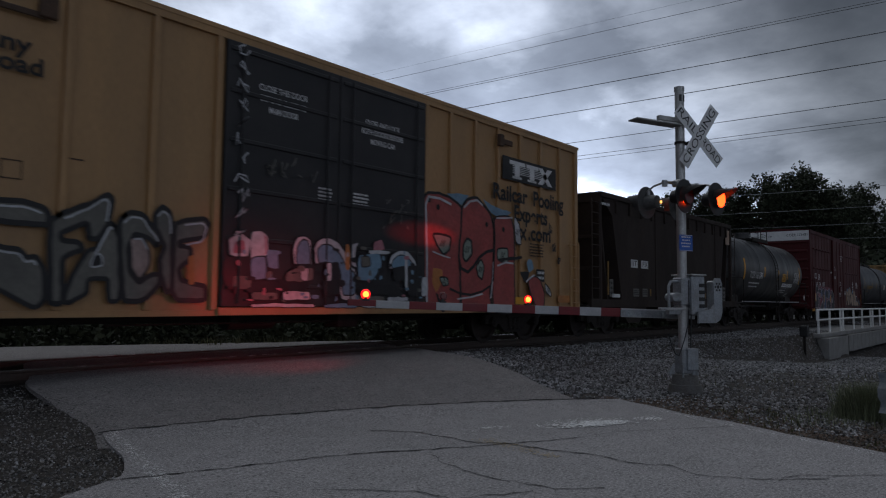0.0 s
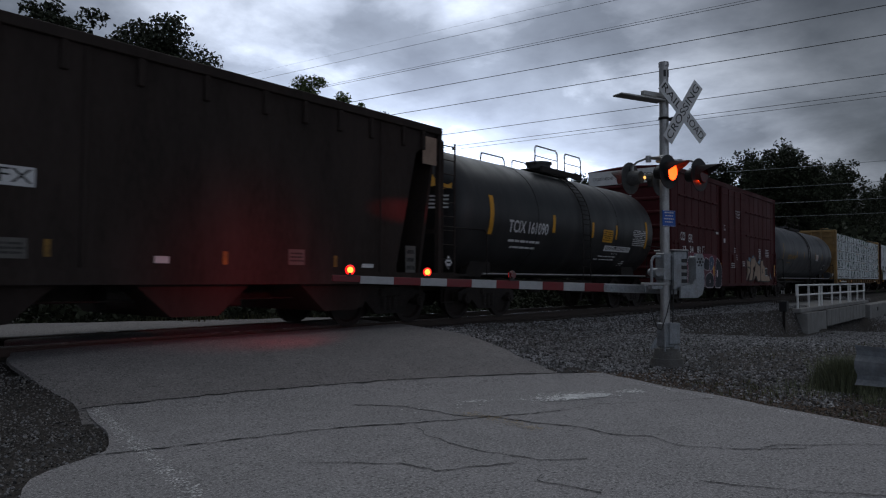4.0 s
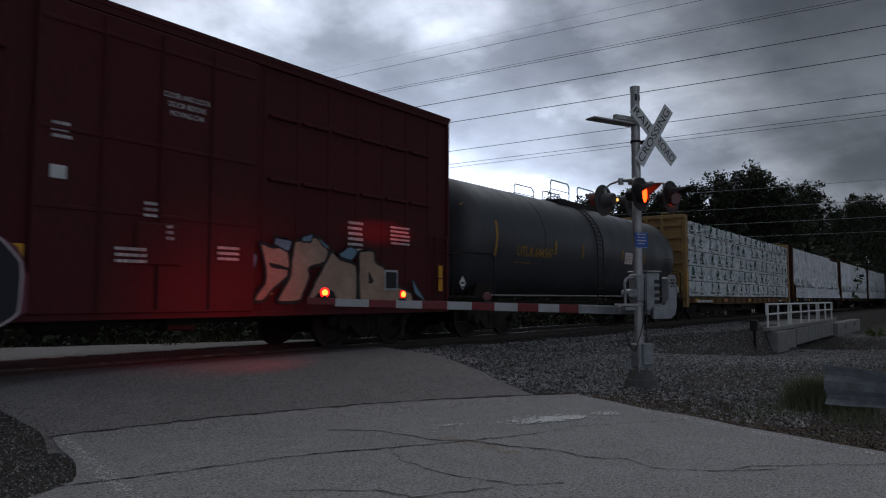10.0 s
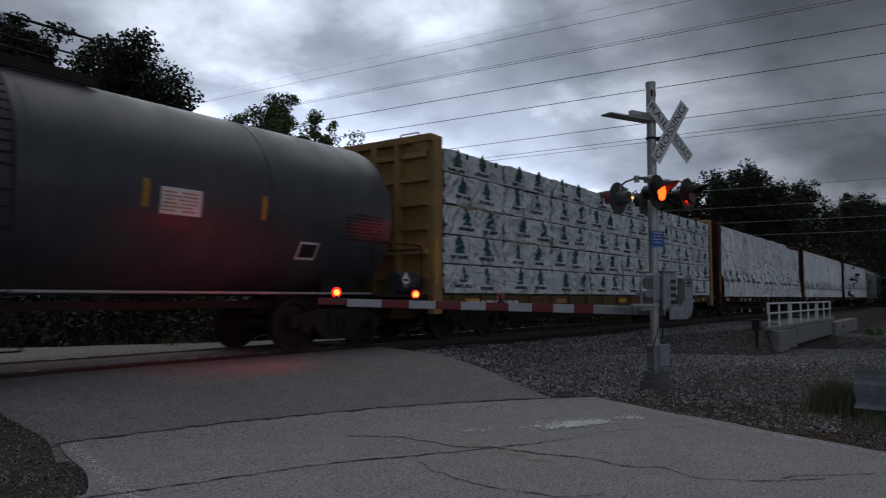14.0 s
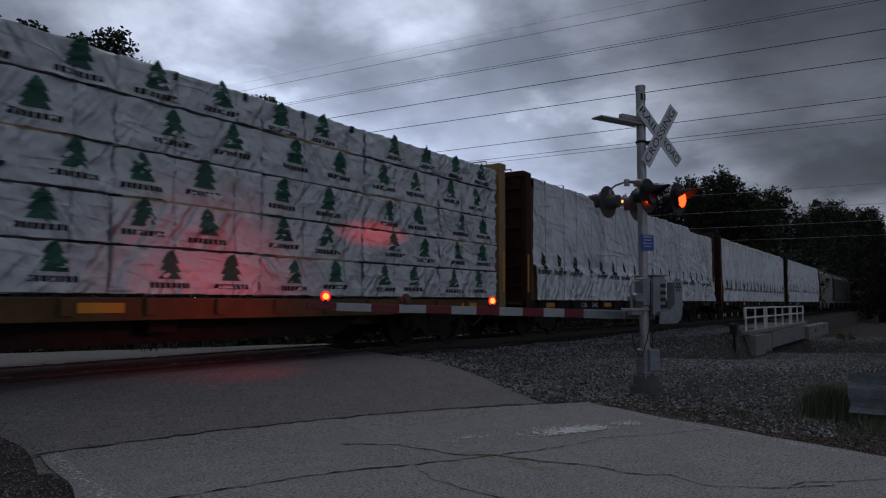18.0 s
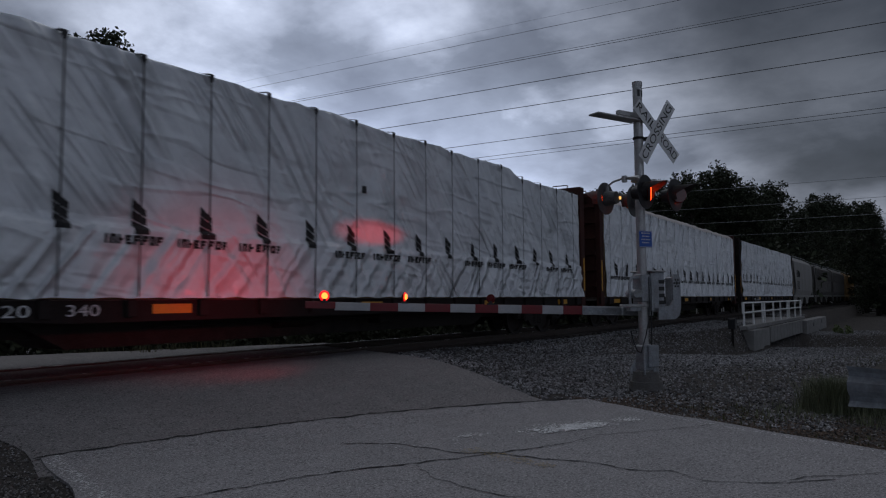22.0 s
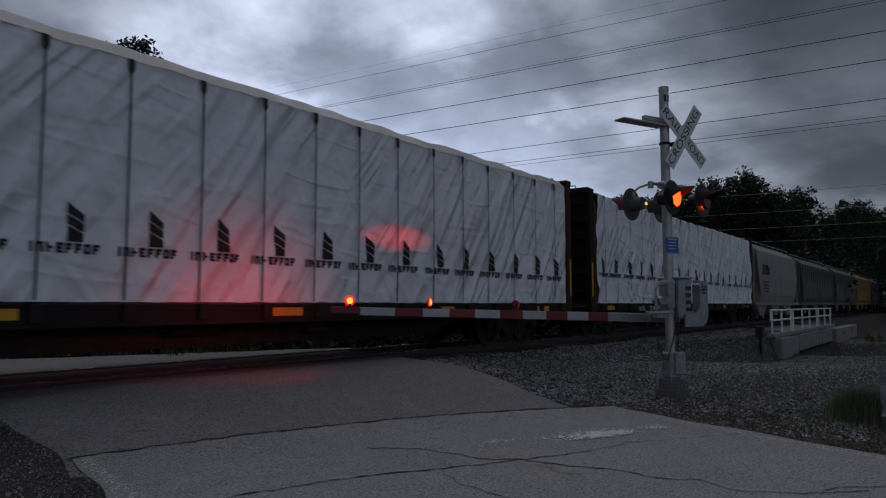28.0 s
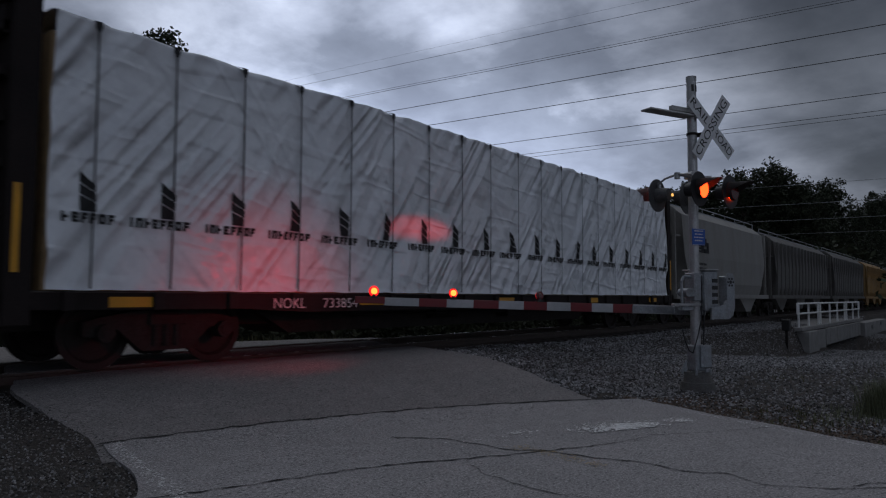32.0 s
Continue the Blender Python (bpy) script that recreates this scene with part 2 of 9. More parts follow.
M["blue"] = material("blue_sign", (0.01, 0.09, 0.42), 0.45, var=0.08, bump=0.0)
M["galv"] = material("galvanised_steel", (0.30, 0.32, 0.34), 0.5, 0.5, var=0.25, scale=7, bump=0.08, dirt=(0.18, 0.15, 0.12), dirt_amount=0.35, dirt_scale=4)
M["guardsteel"] = material("dull_galvanised_sheet", (0.36, 0.39, 0.43), 0.55, 0.2, var=0.25, scale=7, bump=0.1, dirt=(0.2, 0.19, 0.18), dirt_amount=0.5, dirt_scale=5)
M["whitepaint"] = material("white_railing_paint", (0.75, 0.75, 0.74), 0.55, var=0.1, bump=0.04)
M["wood"] = material("weathered_timber", (0.12, 0.105, 0.09), 0.85, var=0.3, scale=4, bump=0.3, stretch=(1, 1, 6), spec=0.18)
M["cable"] = material("cable_black", (0.02, 0.02, 0.022), 0.6, bump=0.0)
M["yellowcar"] = material("faded_yellow_paint", (0.37, 0.215, 0.092), 0.48, var=0.14, scale=0.7, fine=25, bump=0.05, dirt=(0.2, 0.12, 0.05), dirt_amount=0.35, dirt_scale=0.9, stretch=(1.4, 1, 0.35))
M["rust"] = material("dark_rust", (0.07, 0.042, 0.028), 0.85, var=0.35, scale=3, bump=0.15)
M["blackcar"] = material("black_door_paint", (0.014, 0.014, 0.016), 0.55, var=0.3, scale=1, bump=0.06, dirt=(0.04, 0.035, 0.035), dirt_amount=0.5)
M["browncar"] = material("dark_brown_paint", (0.028, 0.021, 0.018), 0.75, var=0.3, scale=0.9, fine=20, bump=0.08, dirt=(0.06, 0.045, 0.04), dirt_amount=0.6, dirt_scale=0.7, stretch=(1.4, 1, 0.4), spec=0.18)
M["redcar"] = material("oxide_red_paint", (0.078, 0.0125, 0.0145), 0.6, var=0.25, scale=0.8, fine=20, bump=0.06, dirt=(0.035, 0.02, 0.02), dirt_amount=0.6, stretch=(1.4, 1, 0.4), spec=0.18)
M["tankblack"] = material("black_tank_paint", (0.016, 0.0165, 0.018), 0.42, var=0.3, scale=0.9, fine=30, bump=0.03, dirt=(0.05, 0.047, 0.045), dirt_amount=0.55, dirt_scale=0.6, stretch=(2, 1, 0.5))
M["tankgrey"] = material("dark_grey_tank_paint", (0.045, 0.048, 0.055), 0.45, var=0.22, scale=0.9, fine=30, bump=0.03, dirt=(0.075, 0.075, 0.08), dirt_amount=0.5, dirt_scale=0.6, stretch=(2, 1, 0.5))
M["oxide"] = material("rusty_bulkhead_paint", (0.06, 0.022, 0.018), 0.75, var=0.3, scale=1.5, bump=0.1, dirt=(0.03, 0.02, 0.016), dirt_amount=0.6, spec=0.18)
M["darkflat"] = material("dark_bulkhead_paint", (0.022, 0.017, 0.016), 0.75, var=0.3, scale=1.5, bump=0.1, spec=0.18)
M["greyhop"] = material("pale_grey_hopper_paint", (0.27, 0.265, 0.25), 0.65, var=0.2, scale=0.8, bump=0.05, dirt=(0.14, 0.12, 0.10), dirt_amount=0.6, dirt_scale=0.8, stretch=(1.6, 1, 0.35))
M["dimhop"] = material("grimy_hopper_paint", (0.13, 0.125, 0.115), 0.7, var=0.25, scale=0.8, bump=0.06, dirt=(0.06, 0.05, 0.045), dirt_amount=0.7, dirt_scale=0.8, stretch=(1.6, 1, 0.35))
M["lumber"] = material("raw_lumber", (0.42, 0.28, 0.14), 0.8, var=0.2, scale=8, bump=0.1)
M["strap"] = material("black_strap", (0.02, 0.02, 0.022), 0.6, bump=0.0)
M["steel"] = material("grimy_running_gear", (0.03, 0.026, 0.024), 0.7, 0.2, var=0.4, scale=5, bump=0.15, spec=0.18)
M["wheel"] = material("worn_wheel_steel", (0.028, 0.022, 0.02), 0.6, 0.3, var=0.35, bump=0.08, spec=0.25)
M["reflector"] = material("yellow_reflective_tape", (0.62, 0.30, 0.015), 0.5, var=0.1, bump=0.0)
M["dulltape"] = material("dirty_reflective_tape", (0.20, 0.11, 0.02), 0.7, var=0.4, scale=8, bump=0.0)
M["grime"] = material("grey_grime", (0.05, 0.048, 0.045), 0.9, var=0.4, bump=0.3)
M["leaf"] = material("dark_leaves", (0.040, 0.047, 0.029), 0.75, spec=0.15, var=0.3, scale=0.7, bump=0.0, per_island=0.45)
M["leaflight"] = material("mid_green_leaves", (0.115, 0.145, 0.06), 0.7, spec=0.2, var=0.3, scale=0.7, bump=0.0, per_island=0.45)
M["bark"] = material("bark", (0.06, 0.05, 0.042), 0.95, var=0.4, scale=6, bump=0.5, stretch=(1, 1, 0.3))
M["weed"] = material("grey_green_weeds", (0.15, 0.165, 0.095), 0.8, var=0.3, scale=0.6, bump=0.0, per_island=0.5)
M["grass"] = material("dry_grass", (0.085, 0.085, 0.04), 0.8, var=0.3, scale=0.6, bump=0.0, per_island=0.5)
M["roadpaint"] = material("worn_white_paint", (0.66, 0.66, 0.66), 0.8, var=0.25, scale=6, fine=60, bump=0.2)
M["yellowpaint"] = material("worn_yellow_paint", (0.30, 0.22, 0.10), 0.85, var=0.3, scale=6, fine=60, bump=0.2)
M["crack"] = material("open_crack", (0.035, 0.034, 0.034), 0.95, var=0.4, bump=0.2, spec=0.1)
M["litter"] = material("brown_leaf_litter", (0.095, 0.066, 0.048), 0.9, var=0.4, bump=0.1, per_island=0.5)
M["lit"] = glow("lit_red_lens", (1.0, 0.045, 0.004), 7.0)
M["hot"] = glow("lit_bulb", (1.0, 0.5, 0.12), 1.6)
M["hot_red"] = glow("glowing_red_lens", (1.0, 0.135, 0.016), 6.4)
M["halo_red"] = glow("red_lens_halo", (1.0, 0.008, 0.008), 1.5)
M["greydisc"] = material("weathered_grey_disc", (0.10, 0.10, 0.10), 0.6, 0.2, var=0.3, scale=6, bump=0.03)
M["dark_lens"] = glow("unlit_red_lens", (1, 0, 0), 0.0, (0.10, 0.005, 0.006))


# ---- mesh tools ----
def part(name, bm, mat, parent=None, label="", smooth=False):
    me = bpy.data.meshes.new(name)
    bm.to_mesh(me)
    bm.free()
    for mm in mat if isinstance(mat, (list, tuple)) else (mat,):
        me.materials.append(mm)
    if smooth:
        for p in me.polygons:
            p.use_smooth = True
    ob = new(name, me)
    ob.parent = parent
    if label:
        ob["label"] = label
    return ob


def raw(name, verts, faces, mat, parent=None, smooth=False):
    me = bpy.data.meshes.new(name)
    me.from_pydata(verts, [], faces)
    for mm in mat if isinstance(mat, (list, tuple)) else (mat,):
        me.materials.append(mm)
    if smooth:
        me.polygons.foreach_set("use_smooth", [True] * len(me.polygons))
    me.update()
    ob = new(name, me)
    ob.parent = parent
    return ob


def B():
    return bmesh.new()


def box(bm, x0, x1, y0, y1, z0, z1, m=None, bevel=0.0, mi=0):
    g = bmesh.ops.create_cube(bm, size=1)
    c = Matrix.LocRotScale(((x0 + x1) / 2, (y0 + y1) / 2, (z0 + z1) / 2), None, (abs(x1 - x0), abs(y1 - y0), abs(z1 - z0)))
    bmesh.ops.transform(bm, matrix=(m @ c) if m else c, verts=g["verts"])
    fs = {f for v in g["verts"] for f in v.link_faces}
    for f in fs:
        f.material_index = mi
    if bevel:
        es = {e for v in g["verts"] for e in v.link_edges}
        bmesh.ops.bevel(bm, geom=list(es), offset=bevel, segments=1, affect="EDGES")
    return bm


def rod(bm, a, b, r, seg=8, r2=None, mi=0, caps=True):
    a, b = Vector(a), Vector(b)
    d = b - a
    g = bmesh.ops.create_cone(bm, cap_ends=caps, segments=seg, radius1=r, radius2=r if r2 is None else r2, depth=d.length)
    bmesh.ops.transform(bm, matrix=Matrix.Translation((a + b) / 2) @ d.to_track_quat("Z", "Y").to_matrix().to_4x4(), verts=g["verts"])
    if mi:
        for f in {f for v in g["verts"] for f in v.link_faces}:
            f.material_index = mi
    return bm


def poly(bm, pts, thick, mi=0):
    """A flat outline of 3D points, given thickness along the vector thick."""
    t = Vector(thick)
    a = [bm.verts.new(p) for p in pts]
    b = [bm.verts.new(Vector(p) + t) for p in pts]
    fs = [bm.faces.new(a), bm.faces.new(b[::-1])]
    for i in range(len(a)):
        j = (i + 1) % len(a)
        fs.append(bm.faces.new((a[j], a[i], b[i], b[j])))
    for f in fs:
        f.material_index = mi
    return bm


def tube(bm, pts, r, seg=6):
    for a, b in zip(pts, pts[1:]):
        rod(bm, a, b, r, seg)
    return bm


def done(bm):
    bmesh.ops.recalc_face_normals(bm, faces=bm.faces)
    return bm


def text(name, body, size, mat, parent, m, label="", width=None, depth=0.0, align="LEFT", sx=1.0, bold=0.0):
    c = bpy.data.curves.new(name, "FONT")
    c.body, c.size, c.align_x, c.align_y, c.extrude, c.offset = body, size, align, "CENTER", depth, bold
    tmp = bpy.data.objects.new(name, c)
    scene.collection.objects.link(tmp)
    me = bpy.data.meshes.new_from_object(tmp)
    bpy.data.objects.remove(tmp)
    bpy.data.curves.remove(c)
    xs = [v.co.x for v in me.vertices]
    k = (width / (max(xs) - min(xs))) if width else sx
    for v in me.vertices:
        v.co.x *= k
    me.materials.clear()
    me.materials.append(mat)
    ob = new(name, me)
    ob.parent = parent
    ob.matrix_basis = m
    if label:
        ob["label"] = label
    return ob


def thing(name, m, label, category, group="", kind=""):
    ob = new(name)
    ob.empty_display_size = 0.3
    ob.matrix_basis = m
    return tagged(ob, label, category, group, kind)

# ---- plan: x runs along the track, y across it, rail heads at RAIL ----
TRACK, RAIL, SIDE = 10.85, 0.40, 9.25
BODY = 0.30  # where each car's own zero height lies; its running gear stands on the rail heads
LIFT = RAIL - BODY
ROAD_DIR = radians(65.6)
UX, UY = math.cos(ROAD_DIR), math.sin(ROAD_DIR)


def lat_along(x, y):
    return UY * x - UX * y, UX * x + UY * y


def from_road(lat, along):
    return UY * lat + UX * along, -UX * lat + UY * along


def step(a, b, v):
    t = min(1.0, max(0.0, (v - a) / (b - a)))
    return t * t * (3 - 2 * t)


def road_z(y_or_along):
    a = y_or_along
    return 0.378 * step(7.3, 11.1, a) - 2.6 * step(16.0, 28, a)


def ground_z(x, y):
    q = abs(y - TRACK)
    edge = 2.1 + (1.15 * step(22.0, 32.0, x) if y < TRACK else 0.0)
    crown = 0.06 + 0.09 * step(19.0, 10.0, x)
    bed = crown + 0.10 * step(2.1, 1.45, q) if q < edge else crown - (q - edge) * (0.16 + (0.6 * step(15.0, 28.0, x) + 2.0 * step(26.0, 34.0, x) if y < TRACK else 0.0))
    low = -0.07 - 1.08 * step(14.0, 36.0, x) * (1 - 0.35 * step(8.0, -6.0, y)) - 0.06 * step(0.2, -1.2, lat_along(x, y)[0])
    low -= 1.9 * step(14.3, 21.0, y)
    if 38.5 < x < 52:
        low -= 1.0 * step(38.5, 41, x) * step(52, 49, x)
        if q < 3.4:
            bed = low
    z = max(bed, low) + 0.02 * noise.noise((x * 0.9, y * 0.9, 0)) + 0.045 * noise.noise((x * 0.3, y * 0.3, 3.0))
    lat, along = lat_along(x, y)
    if -2.2 < lat < 7.0 and along < 40:
        zr = road_z(along) - (0.022 + 0.03 * step(0.1, 0.8, lat))
        k = step(-2.2, -0.5, lat) * step(7.0, 6.45, lat)
        z = z * (1 - k) + min(zr, 0.06 if q < 2.1 else 9) * k if not (q < 2.1) else min(z, zr - 0.1)
    return z


def axis(lo, hi, core0, core1, fine_step):
    v = list(np.arange(core0, core1, fine_step))
    d, p = fine_step, core0
    while p > lo:
        d *= 1.35; p -= d; v.insert(0, p)
    d, p = fine_step, v[-1]
    while p < hi:
        d *= 1.35; p += d; v.append(p)
    return v


def build_ground():
    xs, ys = axis(-1500, 2500, -6, 60, 0.45), axis(-1500, 2500, -4, 24, 0.4)
    verts = [(x, y, ground_z(x, y)) for y in ys for x in xs]
    n = len(xs)
    faces = [(j * n + i, j * n + i + 1, (j + 1) * n + i + 1, (j + 1) * n + i) for j in range(len(ys) - 1) for i in range(n - 1)]
    tagged(raw("ground", verts, faces, M["ground"], smooth=True), "grey gravelly ground with dirt and weeds", "ground", kind="structure")


build_ground()


def strip(name, outline_l, outline_r, a0, a1, mat, lift, label, category, thick=0.06, cols=14, rows=40, pull=None, pull_r=None):
    """A pavement laid between two edges given as lateral offsets by distance along the road."""
    bm = B()
    grid = []
    for j in range(rows + 1):
        row = []
        for i in range(cols + 1):
            f = i / cols
            la = outline_l + (outline_r - outline_l) * f
            s0, s1 = a0(la), a1(la)
            a = s0 + (s1 - s0) * j / rows
            la2 = la + (pull(a) * (1 - f) ** 2 if pull else 0.0) + (pull_r(a) * f ** 2 if pull_r else 0.0)
            if i in (0, cols):
                la2 += 0.07 * noise.noise((a * 1.3, i * 3.0, lift * 50)) + 0.03 * noise.noise((a * 5, i * 3.0, 2))
            if j in (0, rows):
                a += 0.05 * noise.noise((la * 1.5, j, 1.0)) + 0.025 * noise.noise((la * 6, j, 4.0))
            x, y = from_road(la2, a)
            z = road_z(a) + lift + 0.006 * noise.noise((x * 0.8, y * 0.8, 7))
            row.append(bm.verts.new((x, y, z)))
        grid.append(row)
    for j in range(rows):
        for i in range(cols):
            bm.faces.new((grid[j][i], grid[j][i + 1], grid[j + 1][i + 1], grid[j + 1][i]))
    g = bmesh.ops.extrude_face_region(bm, geom=bm.faces[:])
    for v in g["geom"]:
        if isinstance(v, bmesh.types.BMVert):
            v.co.z -= thick
    done(bm)
    return tagged(part(name, bm, mat, smooth=False), label, category, kind="structure")


# old pale asphalt on the near side, newer dark asphalt up to and over the track
strip("road", 0.10, 6.5, lambda l: -60.0, lambda l: 7.80 + 0.33 * (1 - ((l - 3.3) / 3.3) ** 2), M["old_road"], 0.0, "worn pale asphalt road with cracks and faded paint", "road", cols=24, rows=330, pull=lambda a: 0.14 * step(7.7, 6.6, a) - 0.50 * step(6.1, 5.3, a))
strip("road_approach", -0.75, 5.92, lambda l: 7.2, lambda l: (TRACK - 0.98 + UX * l) / UY, M["new_road"], -0.014, "darker asphalt approach up to the railroad crossing", "road", thick=0.05, pull=lambda a: 0.80 * step(10.4, 7.5, a))
strip("crossing_infill", -0.9, 5.7, lambda l: (TRACK - 0.66 + UX * l) / UY, lambda l: (TRACK + 0.66 + UX * l) / UY, M["new_road"], 0.0, "asphalt infill between the rails at the crossing", "road", rows=8)
strip("road_beyond", -3.0, 6.3, lambda l: (TRACK + 0.98 + UX * l) / UY, lambda l: 60.0, M["new_road"], -0.01, "grey asphalt road on the far side of the track", "road", rows=60)


def build_track():
    for y in (TRACK - 0.7525, TRACK + 0.7525):
        bm = B()
        sec = [(-0.07, -0.17), (0.07, -0.17), (0.07, -0.155), (0.012, -0.13), (0.012, -0.04), (0.036, -0.03), (0.036, -0.004), (0.028, 0.0), (-0.028, 0.0), (-0.036, -0.004), (-0.036, -0.03), (-0.012, -0.04), (-0.012, -0.13), (-0.07, -0.155)]
        poly(bm, [(-400, y + a, RAIL + b) for a, b in sec], (1400, 0, 0))
        done(bm)
        r = tagged(part("rail", bm, M["rail"]), "worn steel railroad rail with polished head", "rail", kind="structure")
        bm = box(B(), -400, 1000, y - 0.026, y + 0.026, RAIL, RAIL + 0.003)
        part("rail_head", bm, M["railtop"], r, "polished running surface")
    tie = box(B(), -0.115, 0.115, -1.3, 1.3, -0.16, 0.0, bevel=0.012)
    first = tagged(part("railroad_tie", tie, M["tie"]), "dark creosoted timber railroad tie", "railroad tie", "ties under the rails", "structure")
    xs = [x * 0.52 for x in range(-10, 110)]
    xs = [x for x in xs if not (lat_along(x, TRACK)[0] > -0.6 and lat_along(x, TRACK)[0] < 5.8)]
    first.matrix_basis = pose(xs[0], TRACK, RAIL - 0.172)
    for x in xs[1:]:
        copy_thing(first, pose(x, TRACK + random.uniform(-0.03, 0.03), RAIL - 0.172, 0, 0, random.uniform(-1, 1)))


build_track()


def stones(name, count, area, size, mat, label, seed=1):
    """Loose broken stone as one heap of small angular lumps."""
    rng = random.Random(seed)
    shape = [(1, 0, 0), (-1, 0, 0), (0, 1, 0), (0, -1, 0), (0, 0, 1), (0, 0, -0.6)]
    tri = [(0, 2, 4), (2, 1, 4), (1, 3, 4), (3, 0, 4), (2, 0, 5), (1, 2, 5), (3, 1, 5), (0, 3, 5)]
    verts, faces = [], []
    k = 0
    while k < count:
        p = area(rng)
        if p is None:
            continue
        x, y = p
        z = ground_z(x, y)
        s = size * rng.uniform(0.55, 1.5)
        rot = Euler((rng.uniform(-0.6, 0.6), rng.uniform(-0.6, 0.6), rng.uniform(0, 6.28))).to_matrix()
        b = len(verts)
        for c in shape:
            v = rot @ Vector((c[0] * s * rng.uniform(0.6, 1.2), c[1] * s * rng.uniform(0.5, 1.0), c[2] * s * rng.uniform(0.4, 0.9)))
            verts.append((x + v.x, y + v.y, z + s * 0.25 + v.z))
        faces += [tuple(b + i for i in f) for f in tri]
        k += 1
    return tagged(raw(name, verts, faces, mat), label, "gravel", kind="stuff")


def ballast_area(rng):
    x = 8.6 + 48 * rng.random() ** 1.8
    y = rng.uniform(1.5, 10.0)
    lat, along = lat_along(x, y)
    edge = 5.86 + abs(rng.gauss(0, 0.10)) if along > 7.95 else 6.5 + rng.random() * 0.5
    if lat < edge:
        return None
    if y < 4.2 and rng.random() < 0.6:
        return None
    if along < 8.4 and lat < 7.3 + rng.gauss(0, 0.35) and rng.random() < 0.8:
        return None
    return x, y


def left_area(rng):
    x = rng.uniform(-1.5, 4.4)
    y = rng.uniform(3.0, 9.8)
    lat, along = lat_along(x, y)
    edge = 0.10 - 0.80 * step(7.5, 10.4, along) + 0.12 * step(7.7, 6.6, along) - 0.5 * step(6.1, 5.3, along)
    return None if lat > edge + 0.16 - abs(rng.gauss(0, 0.22)) or lat < -3.0 else (x, y)


def verge_area(rng):
    lat, along = rng.uniform(6.52, 9.2), rng.uniform(-2.0, 7.6)
    return from_road(lat, along)


stones("ballast", 72000, ballast_area, 0.0235, M["ballast"], "loose grey ballast stones sloping down from the track")
stones("loose_gravel", 19000, left_area, 0.012, M["dark_gravel"], "loose dark gravel at the edge of the asphalt", 2)
stones("verge_gravel", 5000, verge_area, 0.02, M["dark_gravel"], "fine gravel scattered on the dirt verge", 3)


def bank_area(rng):
    x, y = rng.uniform(16.0, 58.0), rng.uniform(3.0, 9.6)
    if 37.5 < x < 53 and y > 6.6:
        return None
    return x, y


stones("bank_ballast", 20000, bank_area, 0.034, M["ballast"], "loose grey ballast on the bank by the bridge", 4)
stones("edge_gravel", 3800, left_area, 0.014, M["ballast"], "scattered pale stones on the dirt edge", 5)

# ---- crossing signal with gate ----
SIG = pose(11.25, 4.35, 0.0, 0, 0, math.degrees(ROAD_DIR) - 90)
ROTORS = []
LAMP_YAW = 15.0


def ring(bm, c, axis_dir, r0, r1, depth, seg=24, mi=0):
    rod(bm, Vector(c), Vector(c) + Vector(axis_dir) * depth, r0, seg, r1, mi)


def flasher(name, parent, x, z, side, phase):
    """One flashing lamp: black background disc, hood and a lens that turns its lit or its dark face outward. side -1 faces the near road."""
    y = 0.42 * side
    bm = B()
    ring(bm, (0, 0, 0), (0, side, 0), 0.265, 0.265, 0.012, 28)
    ring(bm, (0, -side * 0.20, 0), (0, side, 0), 0.10, 0.125, 0.20, 20)
    done(bm)
    disc = part("background_disc", bm, M["black"] if side < 0 else M["greydisc"], parent, "round background disc")
    disc.matrix_basis = pose(x, y, z, 0, 0, LAMP_YAW)
    for e in disc.data.polygons:
        e.use_smooth = False
    bm = B()
    n = 20
    rows = []
    for d, rr in ((0.012, 0.155), (0.36, 0.140)):
        row = []
        for i in range(n + 1):
            a = math.pi * (-0.22 + 1.44 * i / n)
            dd = d if d < 0.1 else d * ((0.24 + 0.76 * math.sin(max(0.0, min(math.pi, a)))) if side < 0 else (0.5 + 0.5 * math.sin(max(0.0, min(math.pi, a)))))
            row.append(bm.verts.new((rr * math.cos(a), side * dd, rr * math.sin(a))))
        rows.append(row)
    for i in range(n):
        bm.faces.new((rows[0][i], rows[0][i + 1], rows[1][i + 1], rows[1][i]))
    g = bmesh.ops.solidify(bm, geom=bm.faces[:], thickness=0.004)
    done(bm)
    part("hood", bm, M["hoodblack"] if side < 0 else M["greydisc"], disc, "half-round hood")
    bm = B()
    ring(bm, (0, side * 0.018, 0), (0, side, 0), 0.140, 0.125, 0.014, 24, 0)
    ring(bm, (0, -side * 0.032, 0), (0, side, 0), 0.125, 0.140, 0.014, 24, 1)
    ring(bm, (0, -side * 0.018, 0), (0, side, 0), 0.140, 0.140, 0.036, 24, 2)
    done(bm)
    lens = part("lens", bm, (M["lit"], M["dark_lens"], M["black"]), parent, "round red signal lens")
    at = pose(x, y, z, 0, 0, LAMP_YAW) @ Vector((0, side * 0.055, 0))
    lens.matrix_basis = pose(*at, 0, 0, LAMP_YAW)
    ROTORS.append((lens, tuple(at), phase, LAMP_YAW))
    # small side port that shows the bulb
    bm = B()
    rod(bm, (0.09, -side * 0.09, 0), (0.09, -side * 0.215, 0), 0.026, 10)
    part("side_port", bm, M["hot"] if side > 0 else M["dark_lens"], disc, "small lit side port")


